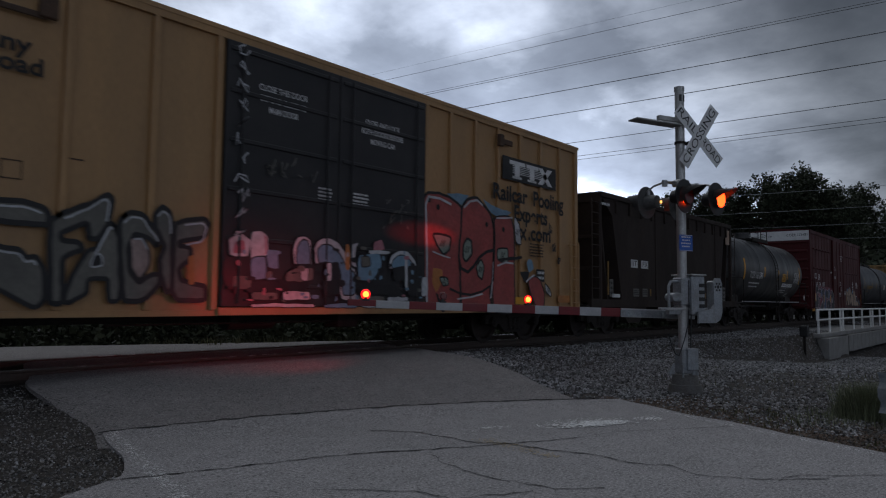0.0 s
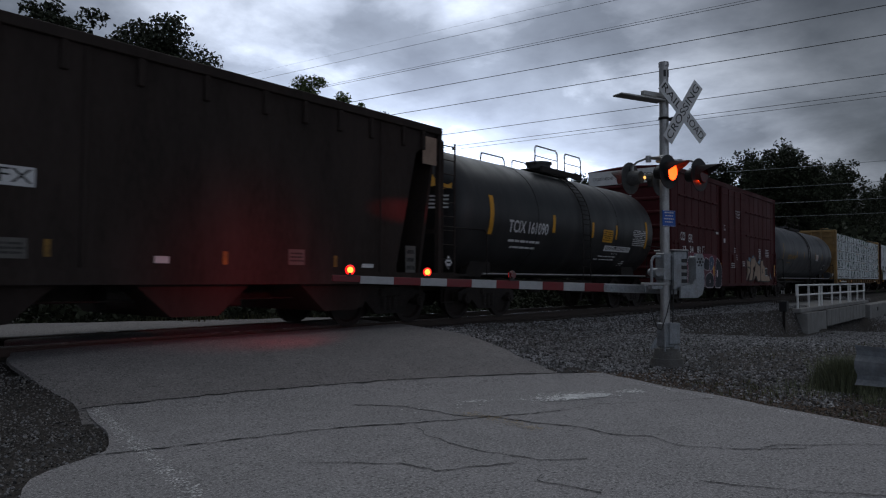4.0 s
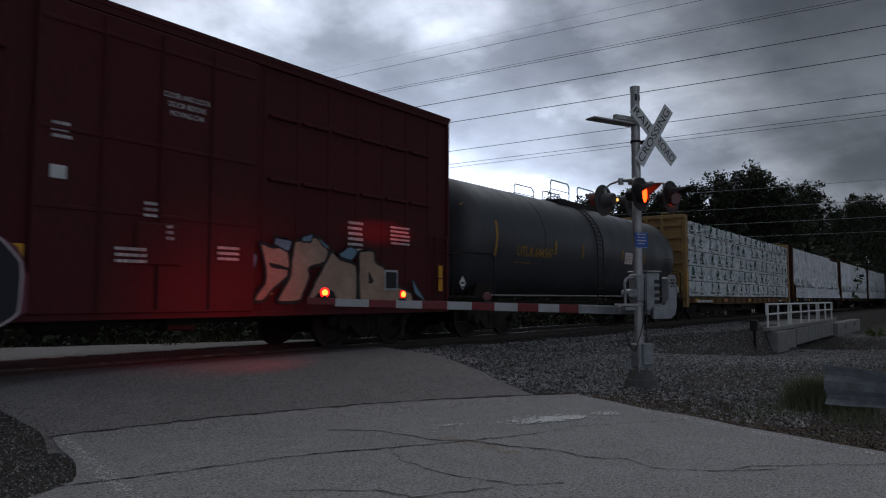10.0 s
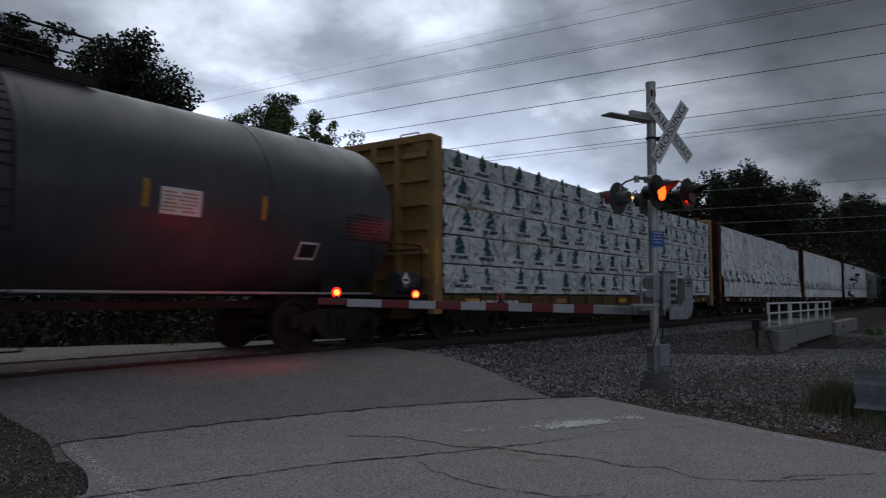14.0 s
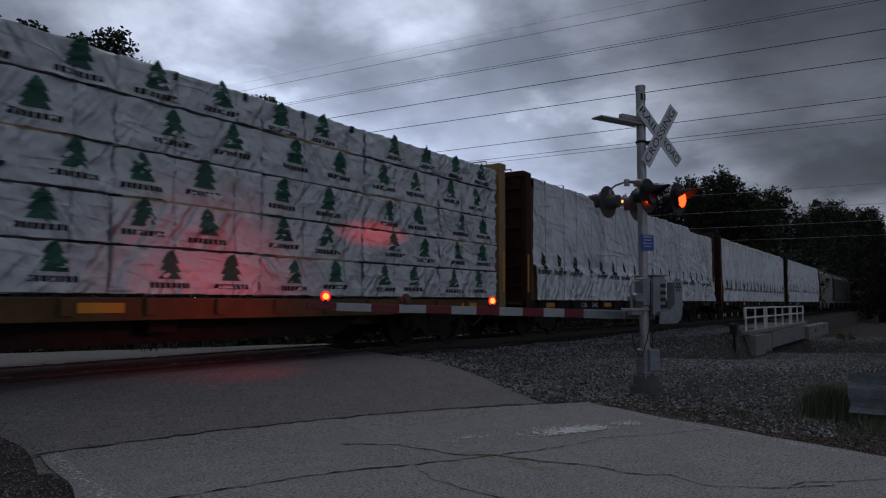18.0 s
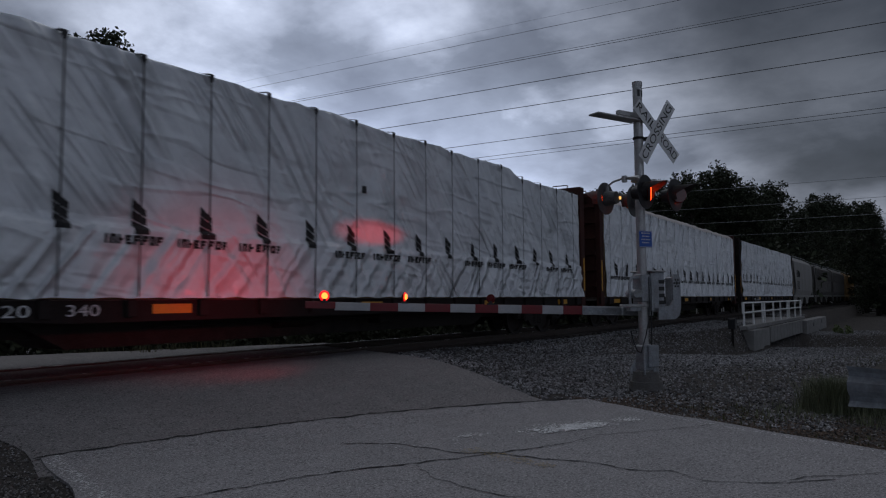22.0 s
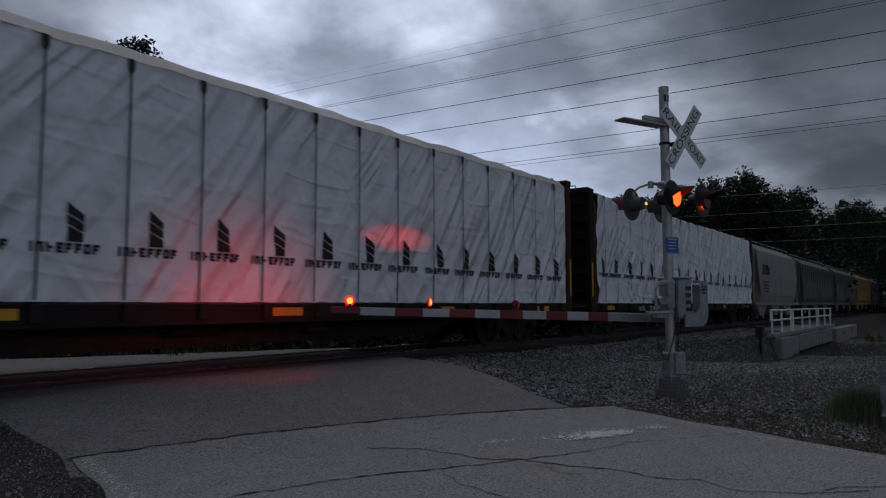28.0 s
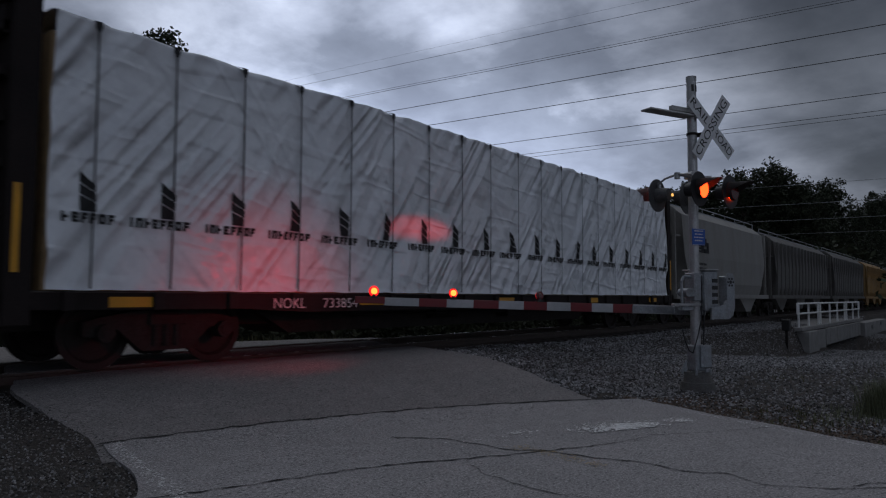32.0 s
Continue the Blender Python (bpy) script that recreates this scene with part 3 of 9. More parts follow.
def build_signal():
    s = thing("crossing_signal", SIG, "silver railroad crossing mast with crossbuck and red flashing lamps", "crossing signal")
    bm = B()
    rod(bm, (0, 0, 0.2), (0, 0, 4.86), 0.075, 20)
    mast = part("mast", done(bm), M["alu"], s, "weathered aluminium mast", smooth=False)
    bm = B()
    rod(bm, (0, 0, 4.80), (0, 0, 4.87), 0.082, 20)
    part("cap", bm, M["alu"], mast)
    bm = B()
    for k, (ang, z) in enumerate(((0.6, 4.62), (2.4, 4.62))):
        a = -math.pi / 2 + (0.35 if k else -0.55)
        box(bm, -0.02, 0.02, -0.002, 0.002, 0, 0.11, m=Matrix.Translation((0.077 * math.cos(a), 0.077 * math.sin(a), z)) @ Matrix.Rotation(a + math.pi / 2, 4, "Z"))
    part("hand_hole", bm, M["black"], mast, "dark hole near the top")
    # crossbuck: two crossed blades with lettering
    for nm, ang, yy, words in (("rail", -41.9, -0.135, (("RAIL", -0.585, -0.09), ("ROAD", 0.10, 0.585))), ("cross", 54.8, -0.145, (("CROSSING", -0.565, 0.565),))):
        m = Matrix.Translation((0.28, yy, 4.06)) @ Matrix.Rotation(radians(-ang), 4, "Y")
        bm = box(B(), -0.61, 0.61, -0.002, 0.002, -0.115, 0.115, bevel=0.0015)
        bl = part("crossbuck_blade", bm, M["white"], s, "white reflective blade with black capital letters")
        bl.matrix_basis = m
        for w, a, b in words:
            text("lettering", w, 0.185, M["letter"], bl, pose((a + b) / 2, -0.0045, 0, 90, 0, 0), align="CENTER", width=b - a)
    for z in (4.22, 3.92):
        bm = rod(B(), (0, 0, z), (0, 0, z + 0.04), 0.088, 16)
        box(bm, 0.06, 0.2, -0.13, 0.02, z, z + 0.035)
        part("band_clamp", done(bm), M["steel"], s, "dark band clamp")
    # two small signs seen edge-on near the top
    for z, dz, l, w in ((4.22, 0.014, 0.98, 0.11), (4.31, 0.038, 0.46, 0.04)):
        bm = box(B(), -l, -0.05, -w, w, z - dz, z + dz, bevel=0.006)
        part("edge_on_sign", bm, M["alu"], s, "weathered metal sign seen nearly edge-on")
    # cross-arm and four flashing lamps
    bm = B()
    rod(bm, (-0.36, 0, 3.27), (0.36, 0, 3.27), 0.024, 10)
    box(bm, -0.11, 0.11, -0.1, 0.1, 3.22, 3.33, bevel=0.02)
    for x in (-0.34, 0.34):
        rod(bm, (x, 0, 3.3), (x, 0, 3.2), 0.045, 12)
        tube(bm, [(x, -0.42, 3.16), (x, -0.25, 3.24), (x, 0.0, 3.27), (x, 0.25, 3.24), (x, 0.42, 3.16)], 0.018)
        for sd in (-1, 1):
            rod(bm, (x, sd * 0.38, 3.18), (x, sd * 0.38, 3.08), 0.03, 8)
    part("cross_arm", done(bm), M["alu"], s, "lamp cross-arm with junction box")
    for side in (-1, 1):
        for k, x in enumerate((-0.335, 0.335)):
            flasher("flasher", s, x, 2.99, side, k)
    # blue notice
    bm = box(B(), -0.14, 0.14, -0.096, -0.092, 2.17, 2.43, bevel=0.004)
    bm2 = part("emergency_notice", bm, M["blue"], s, "small blue emergency notice with white lines of text")
    bm = B()
    for i, w in enumerate((0.19, 0.16, 0.20, 0.17)):
        x = -w / 2
        while x < w / 2 - 0.01:
            l = random.uniform(0.02, 0.05)
            box(bm, x, min(x + l, w / 2), -0.099, -0.097, 2.383 - i * 0.05, 2.402 - i * 0.05)
            x += l + 0.012
    box(bm, -0.136, 0.136, -0.0982, -0.097, 2.419, 2.424); box(bm, -0.136, 0.136, -0.0982, -0.097, 2.176, 2.181)
    part("text_lines", bm, M["wletter"], bm2, "white lines of text")
    # gate mechanism
    bm = box(B(), 0.06, 0.34, -0.16, 0.28, 1.14, 1.78, bevel=0.025)
    gm = part("gate_mechanism", bm, M["galv"], s, "grey gate mechanism housing")
    bm = box(B(), 0.04, 0.36, -0.175, 0.295, 1.775, 1.80, bevel=0.008)
    part("housing_lid", bm, M["alu"], gm)
    for i in range(4):
        part("slot", box(B(), 0.20, 0.32, -0.168, -0.158, 1.26 + i * 0.11, 1.32 + i * 0.11), M["black"], gm, "dark slot in the housing side")
    bm = B()
    pts = [(0.12, 1.02), (0.50, 1.02), (0.60, 1.08), (0.64, 1.2), (0.64, 1.66), (0.60, 1.74), (0.50, 1.74), (0.46, 1.66), (0.46, 1.32), (0.40, 1.24), (0.12, 1.2)]
    poly(bm, [(a, -0.22, b) for a, b in pts], (0, 0.03, 0))
    done(bm)
    cw = part("counterweight_arm", bm, M["galv"], s, "grey counterweight arm with round bolt holes")
    bm = B()
    for i in range(6):
        a = i * math.pi / 3
        rod(bm, (0.55 + 0.06 * math.cos(a), -0.224, 1.60 + 0.06 * math.sin(a)), (0.55 + 0.06 * math.cos(a), -0.215, 1.60 + 0.06 * math.sin(a)), 0.018, 10)
    rod(bm, (0.55, -0.224, 1.60), (0.55, -0.215, 1.60), 0.028, 12)
    part("bolt_holes", bm, M["black"], cw, "ring of dark bolt holes")
    bm = box(B(), 0.47, 0.64, -0.19, -0.04, 1.1, 1.7, bevel=0.02)
    part("counterweight", bm, M["galv"], s, "stacked grey counterweight")
    bm = B()
    box(bm, -0.34, -0.1, -0.06, 0.02, 1.16, 1.22)
    tube(bm, [(-0.30, -0.02, 1.2), (-0.31, -0.02, 1.6), (-0.26, -0.02, 1.68), (-0.12, -0.02, 1.68)], 0.022, 8)
    box(bm, -0.24, -0.1, -0.1, 0.06, 1.36, 1.5, bevel=0.02)
    rod(bm, (-0.24, -0.1, 1.43), (-0.24, 0.08, 1.43), 0.06, 14)
    part("hinge_bracket", done(bm), M["galv"], s, "grey hinge bracket and motor end")
    bm = box(B(), -0.12, 0.10, -0.11, 0.1, 1.3, 1.74, bevel=0.015)
    part("clamp_housing", bm, M["galv"], s, "clamp housing on the mast")
    bm = B()
    for z in (1.22, 1.72):
        rod(bm, (0, 0, z), (0, 0, z + 0.05), 0.095, 16)
    box(bm, -0.55, 0.45, -0.10, -0.03, 1.225, 1.265, bevel=0.008)
    part("support_bar", done(bm), M["alu"], s, "horizontal steel support bar")
    bm = B()
    box(bm, -0.10, 0.10, -0.10, 0.10, 0.22, 0.62, bevel=0.02)
    box(bm, -0.03, 0.19, -0.15, 0.04, 0.27, 0.62, bevel=0.02)
    for sx in (-1, 1):
        for sy in (-1, 1):
            poly(bm, [(sx * 0.09, sy * 0.10, 0.2), (sx * 0.17, sy * 0.16, 0.2), (sx * 0.09, sy * 0.10, 0.38)], (0, 0.02, 0))
            rod(bm, (sx * 0.15, sy * 0.14, 0.17), (sx * 0.15, sy * 0.14, 0.25), 0.018, 8)
    part("junction_base", done(bm), M["galv"], s, "grey junction box base bolted down")
    bm = B()
    tube(bm, [(0.03, -0.11, 1.7), (0.02, -0.12, 1.3), (-0.02, -0.13, 1.0), (-0.10, -0.14, 0.78), (-0.28, -0.2, 0.52), (-0.36, -0.2, 0.55), (-0.42, -0.18, 0.70), (-0.44, -0.15, 0.86)], 0.009, 6)
    tube(bm, [(0.08, -0.1, 1.78), (0.075, -0.11, 1.2), (0.06, -0.1, 0.6)], 0.010, 6)
    part("loose_cable", bm, M["cable"], s, "loose black cable hanging in a loop")
    f = tagged(part("signal_foundation", done(rod(rod(B(), (0.03, 0, -0.2), (0.03, 0, 0.05), 0.29, 32, 0.25), (0.03, 0, 0.05), (0.03, 0, 0.2), 0.22, 28, 0.19)), M["dirtyconcrete"]), "round stained concrete footing under the signal mast", "foundation", kind="structure")
    f.matrix_basis = SIG
    # gate arm, lowered across the road
    root, dirn = Vector((11.42, 4.66, 1.155)), Vector((math.cos(radians(151)), math.sin(radians(151)), 0))
    ex = (dirn + Vector((0, 0, 0.0265))).normalized()
    ez = Vector((0, 0, 1)) - ex * ex.z
    ez.normalize()
    ey = ez.cross(ex)
    am = Matrix.Translation(root) @ Matrix((ex, ey, ez)).transposed().to_4x4()
    arm = thing("gate_arm", am, "lowered crossing gate arm with red and white stripes", "gate arm")
    marks = [0.9] + [v for p in ((0.93, 1.31), (1.70, 2.08), (2.49, 2.88), (3.29, 3.69), (4.10, 4.51), (5.0, 5.4)) for v in p]
    edges = sorted(set([0.12] + marks[1:]))
    for i, (a, b) in enumerate(zip(edges, edges[1:])):
        h = 0.074 - 0.004 * a if a < 4.9 else 0.047
        o = 0.0 if a < 4.9 else 0.012
        bm = box(B(), a, b, -0.02, 0.02, o - h, o + h * 0.9, bevel=0.004)
        part("stripe", bm, M["red"] if i % 2 else M["gatewhite"], arm, "red reflective stripe" if i % 2 else "white reflective stripe")
    bm = box(B(), -0.35, 0.95, 0.012, 0.034, -0.06, 0.045)
    box(bm, -0.5, 0.16, -0.05, 0.07, -0.075, 0.06, bevel=0.01)
    for x in (0.3, 0.55, 0.8):
        rod(bm, (x, -0.03, 0.0), (x, 0.05, 0.0), 0.012, 8)
    part("mounting_bracket", done(bm), M["galv"], arm, "grey mounting bracket")
    for k, (a, z) in enumerate(((5.15, 0.055), (4.0, 0.065), (2.61, 0.07))):
        bm = B()
        box(bm, a - 0.05, a + 0.05, -0.03, 0.03, z - 0.015, z + 0.01)
        rod(bm, (a, 0, z), (a, 0, z + 0.04), 0.025, 10)
        lamp = part("gate_lamp", bm, M["black"], arm, "small red lamp standing on the gate arm")
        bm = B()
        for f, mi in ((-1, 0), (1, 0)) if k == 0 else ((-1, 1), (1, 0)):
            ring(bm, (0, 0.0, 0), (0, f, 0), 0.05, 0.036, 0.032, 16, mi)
        # glowing ring added round the lens, standing for the lamp's red halo
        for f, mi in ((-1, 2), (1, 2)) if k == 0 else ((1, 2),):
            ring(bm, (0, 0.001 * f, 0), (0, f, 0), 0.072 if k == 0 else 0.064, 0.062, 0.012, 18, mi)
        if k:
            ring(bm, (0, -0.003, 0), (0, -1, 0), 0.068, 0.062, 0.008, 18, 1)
        lens = part("gate_lens", done(bm), (M["hot_red"], M["dark_lens"], M["halo_red"]), arm, "glowing red lens" if k == 0 else "red lens that flashes")
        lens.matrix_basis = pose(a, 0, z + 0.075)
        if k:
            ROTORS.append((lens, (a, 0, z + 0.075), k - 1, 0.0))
    tip = am @ Vector((5.15, 0.0, 0.15))
    return tip


TIP = build_signal()
lp = new("gate_tip_lamp", bpy.data.lights.new("gate_tip_lamp", "SPOT"))
lp.data.energy, lp.data.color, lp.data.shadow_soft_size = TIP_LAMP, (1.0, 0.008, 0.03), 0.05
lp.data.spot_size, lp.data.spot_blend = radians(112), 1.0
lp.matrix_basis = look(TIP + Vector((0.06, 0.11, 0.0)), (6.9, SIDE, 1.12))
# beam of the rear flasher, which faces the train
eye = SIG @ Vector((-0.335, 0.86, 2.97))
sp = new("flasher_beam", bpy.data.lights.new("flasher_beam", "SPOT"))
sp.data.energy, sp.data.color, sp.data.spot_size, sp.data.spot_blend, sp.data.shadow_soft_size = BEAM, (1.0, 0.012, 0.02), radians(8.4), 1.0, 0.03
sp.matrix_basis = look(eye, (10.5, SIDE, 2.64)) @ Matrix.Diagonal((4.0, 1.0, 1.0, 1.0))

# ---- the freight train; each car's own x runs from its left end, z from the rail heads ----
TRAIN, WHEELSETS = {}, []
N = SIDE - TRACK  # the near side plane
GROUP = "cars of the freight train"


def new_car(name, x0, label, category):
    c = thing(name, pose(x0, TRACK, BODY), label, category, GROUP)
    TRAIN[c] = x0
    return c


SHARED = {}


def shared(key, make, name, mat, parent, label="", m=None):
    """A part that uses one mesh for all its repeats."""
    if key not in SHARED:
        bm = done(make())
        me = bpy.data.meshes.new(name)
        bm.to_mesh(me)
        bm.free()
        for mm in mat if isinstance(mat, (list, tuple)) else (mat,):
            me.materials.append(mm)
        SHARED[key] = me
    ob = new(name, SHARED[key])
    ob.parent = parent
    if m is not None:
        ob.matrix_basis = m
    if label:
        ob["label"] = label
    return ob


def wheel_mesh():
    bm = B()
    prof = [(0.0, 0.05), (0.09, 0.06), (0.12, 0.02), (0.36, 0.015), (0.40, 0.05), (0.455, 0.052), (0.46, -0.05), (0.488, -0.055), (0.488, -0.085), (0.40, -0.08), (0.36, -0.02), (0.12, -0.03), (0.0, -0.06)]
    seg = 28
    rings = []
    for r, y in prof:
        rings.append([bm.verts.new((r * math.cos(2 * math.pi * i / seg), y, r * math.sin(2 * math.pi * i / seg))) for i in range(seg)] if r else [bm.verts.new((0, y, 0))])
    for a, b in zip(rings, rings[1:]):
        for i in range(seg):
            j = (i + 1) % seg
            q = [v for v in (a[i % len(a)], a[j % len(a)], b[j % len(b)], b[i % len(b)])]
            u = []
            for v in q:
                if v not in u:
                    u.append(v)
            if len(u) > 2:
                bm.faces.new(u)
    return bm


def sideframe_mesh():
    bm = B()
    for sgn in (1,):
        top = [(-1.15, 0.60), (-0.95, 0.66), (-0.45, 0.74), (0.45, 0.74), (0.95, 0.66), (1.15, 0.60), (1.15, 0.42), (0.98, 0.40), (0.88, 0.50), (0.70, 0.50), (0.36, 0.20), (-0.36, 0.20), (-0.70, 0.50), (-0.88, 0.50), (-0.98, 0.40), (-1.15, 0.42)]
        poly(bm, [(x, -0.06, z) for x, z in top], (0, 0.12, 0))
    for x in (-0.89, 0.89):
        rod(bm, (x, -0.16, 0.46), (x, 0.04, 0.46), 0.12, 14)
        rod(bm, (x, -0.18, 0.46), (x, -0.15, 0.46), 0.075, 10)
    for x in (-0.16, 0.0, 0.16):
        rod(bm, (x, -0.05, 0.26), (x, -0.05, 0.56), 0.062, 10)
        for k in range(5):
            rod(bm, (x, -0.05, 0.29 + k * 0.06), (x, -0.05, 0.315 + k * 0.06), 0.074, 10)
    box(bm, -0.28, 0.28, -0.12, 0.1, 0.54, 0.70, bevel=0.02)
    return bm


def bogie(car, x):
    for s in (-1, 1):
        shared("sideframe", sideframe_mesh, "side_frame", M["steel"], car, "grimy cast side frame with coil springs", pose(x, s * 1.0, LIFT, 0, 0, 0 if s < 0 else 180))
    shared("bolster", lambda: box(box(B(), -0.2, 0.2, -1.1, 1.1, 0.52, 0.74, bevel=0.03), -0.32, 0.32, -0.3, 0.3, 0.6, 0.86), "bolster", M["steel"], car, "", pose(x, 0, LIFT))
    for d in (-0.89, 0.89):
        ax = shared("axle", lambda: rod(B(), (0, -1.05, 0), (0, 1.05, 0), 0.08, 12), "axle", M["steel"], car, "turning axle", pose(x + d, 0, 0.455 + LIFT))
        for s in (-1, 1):
            w = shared("wheel", wheel_mesh, "wheel", M["wheel"], ax, "steel railroad wheel with worn tread", pose(0, s * 0.745, 0, 0, 0, 0 if s < 0 else 180))
        WHEELSETS.append((ax, x + d))


def coupler(car, x, s):
    shared("coupler", lambda: box(box(box(B(), 0, 0.55, -0.08, 0.08, 0.80, 0.98, bevel=0.02), 0.5, 0.78, -0.17, 0.14, 0.74, 1.04, bevel=0.05), 0.70, 0.84, -0.14, 0.0, 0.76, 1.02, bevel=0.03), "coupler", M["steel"], car, "knuckle coupler", pose(x, 0, 0, 0, 0, 0 if s > 0 else 180))
    bm = tube(B(), [(x, s * 0.35, 0.86), (x + s * 0.25, s * 0.35, 0.62), (x + s * 0.55, s * 0.30, 0.42), (x + s * 0.75, s * 0.2, 0.55)], 0.025, 6)
    part("brake_hose", bm, M["cable"], car)


def underframe(car, L, z=0.95, mat=None, depth=0.3, width=0.5):
    bm = box(B(), 0.1, L - 0.1, -width / 2, width / 2, z - depth, z)
    part("center_sill", bm, mat or M["steel"], car)
    bm = B()
    rod(bm, (L * 0.42, -0.6, z - 0.22), (L * 0.42 + 0.9, -0.6, z - 0.22), 0.2, 14)
    rod(bm, (L * 0.3, -0.8, z - 0.3), (L * 0.7, -0.8, z - 0.3), 0.016, 6)
    box(bm, L * 0.55, L * 0.55 + 0.5, -0.9, -0.5, z - 0.42, z - 0.1, bevel=0.02)
    part("brake_gear", done(bm), M["steel"], car, "air reservoir and brake rods")
    coupler(car, 0.0, -1)
    coupler(car, L, 1)


def ladder(car, x, z0, z1, mat, y=None, w=0.42, rungs=0.3, dx=1, name="ladder"):
    y = N - 0.06 if y is None else y
    bm = B()
    for xx in (x, x + w * dx):
        box(bm, xx - 0.02, xx + 0.02, y - 0.012, y + 0.012, z0, z1)
        for z in (z0 + 0.1, z1 - 0.1):
            box(bm, xx - 0.015, xx + 0.015, y, y + 0.07, z - 0.02, z + 0.02)
    z = z0 + 0.12
    while z < z1:
        rod(bm, (x, y, z), (x + w * dx, y, z), 0.012, 6)
        z += rungs
    part(name, bm, mat, car)


def plate(car, name, x0, x1, z0, z1, mat, label="", y=None, t=0.006):
    y = N - 0.004 if y is None else y
    return part(name, box(B(), x0, x1, y - t, y, z0, z1), mat, car, label)


def lines(car, x0, x1, z0, z1, n, mat, y=None, name="small_print", seed=0, label="small lines of stencilled print"):
    """Print too small to read, as rows of broken bars."""
    rng = random.Random(seed)
    y = N - 0.004 if y is None else y
    bm = B()
    dz = (z1 - z0) / n
    for i in range(n):
        x = x0 + rng.uniform(0, 0.06) * (x1 - x0)
        while x < x1 - 0.02:
            l = rng.uniform(0.04, 0.16) * (x1 - x0)
            box(bm, x, min(x1, x + l), y - 0.003, y, z0 + dz * i + dz * 0.25, z0 + dz * i + dz * 0.75)
            x += l + 0.02 * (x1 - x0) + 0.01
    return tagged(part(name, bm, mat, car, label), kind="stuff")


def on_side(x, z, proud=0.008):
    return pose(x, N - proud, z, 90, 0, 0)


def blob(bm, pts, y, mi=0, t=0.003, smooth_n=2):
    """A painted patch: a closed outline in x, z, rounded by corner cutting."""
    for _ in range(smooth_n):
        q = []
        for (a, b), (c, d) in zip(pts, pts[1:] + pts[:1]):
            q += [(a * 0.75 + c * 0.25, b * 0.75 + d * 0.25), (a * 0.25 + c * 0.75, b * 0.25 + d * 0.75)]
        pts = q
    vs = [bm.verts.new((x, y, z)) for x, z in pts]
    f = bm.faces.new(vs)
    f.material_index = mi
    if f.normal.y > 0:
        f.normal_flip()


def stroke(bm, pts, w, y, mi=0):
    """A sprayed line of width w along points in x, z."""
    pts = [Vector((a, b)) for a, b in pts]
    L_, R_ = [], []
    for i, p in enumerate(pts):
        d = (pts[min(i + 1, len(pts) - 1)] - pts[max(i - 1, 0)])
        d = d.normalized() if d.length else Vector((1, 0))
        nrm = Vector((-d.y, d.x)) * w / 2
        L_.append(bm.verts.new((p.x + nrm.x, y, p.y + nrm.y)))
        R_.append(bm.verts.new((p.x - nrm.x, y, p.y - nrm.y)))
    for i in range(len(pts) - 1):
        f = bm.faces.new((L_[i], L_[i + 1], R_[i + 1], R_[i]))
        f.material_index = mi


def arc(cx, cz, rx, rz, a0, a1, n=14):
    return [(cx + rx * math.cos(radians(a0 + (a1 - a0) * i / n)), cz + rz * math.sin(radians(a0 + (a1 - a0) * i / n))) for i in range(n + 1)]


for key, c in (("g_grey", (0.125, 0.119, 0.104)), ("g_white", (0.45, 0.46, 0.48)), ("g_pink", (0.30, 0.062, 0.056)), ("g_rose", (0.36, 0.14, 0.17)), ("g_blue", (0.045, 0.085, 0.16)), ("g_navy", (0.008, 0.010, 0.019)), ("g_black", (0.012, 0.012, 0.014)), ("g_mint", (0.21, 0.26, 0.22)), ("g_pale", (0.30, 0.225, 0.205)), ("g_magenta", (0.15, 0.022, 0.045)), ("g_tan", (0.36, 0.255, 0.185)), ("g_outline", (0.52, 0.44, 0.47)), ("g_sky", (0.15, 0.25, 0.34)), ("g_orange", (0.45, 0.18, 0.05))):
    M[key] = material("spray_" + key[2:], c, 0.6, var=0.22, scale=1.6, fine=14, bump=0.0, dirt=tuple(v * 0.55 for v in c), dirt_amount=0.45, dirt_scale=2.2)


def boxcar_shell(car, L, sill, top, mat, endmat, roofmat, ribs, near=N, proud=0.03):
    bm = box(B(), 0.0, L, near + 0.04, -near - 0.04, sill, top)
    body = part("body", bm, mat, car, "sheet steel car body")
    bm = B()
    poly(bm, [(-0.04, near - 0.03, top - 0.02), (-0.04, near - 0.03, top + 0.05), (-0.04, 0, top + 0.17), (-0.04, -near + 0.03, top + 0.05), (-0.04, -near + 0.03, top - 0.02)], (L + 0.08, 0, 0))
    part("roof", done(bm), roofmat, car, "low-pitched steel roof")
    part("side_sill", box(B(), 0.0, L, near - 0.015, near + 0.12, sill - 0.03, sill + 0.05), mat, car)
    part("top_chord", box(B(), 0.0, L, near - 0.02, near + 0.06, top - 0.12, top - 0.0), mat, car)
    for i, x in enumerate(ribs):
        shared(("post", mat.name, round(top - sill, 2)), lambda: box(B(), -0.05, 0.05, near - proud, near + 0.05, sill + 0.05, top - 0.12, bevel=0.012 if proud > 0.02 else 0.004), "side_post", mat, car, "", pose(x, 0, 0))
    # ends with horizontal corrugations
    for s, x in ((-1, 0.0), (1, L)):
        k = 8
        for i in range(k):
            z = sill + 0.15 + (top - sill - 0.75) * i / (k - 1)
            shared(("corr", endmat.name), lambda: rod(B(), (0, near + 0.12, 0), (0, -near - 0.12, 0), 0.075, 10), "end_corrugation", endmat, car, "", pose(x, 0, z))
        for yy in (near + 0.03, -near - 0.03):
            part("corner_post", box(B(), x - 0.03, x + 0.03, yy - 0.04, yy + 0.04, sill, top, bevel=0.01), mat, car)
    return body


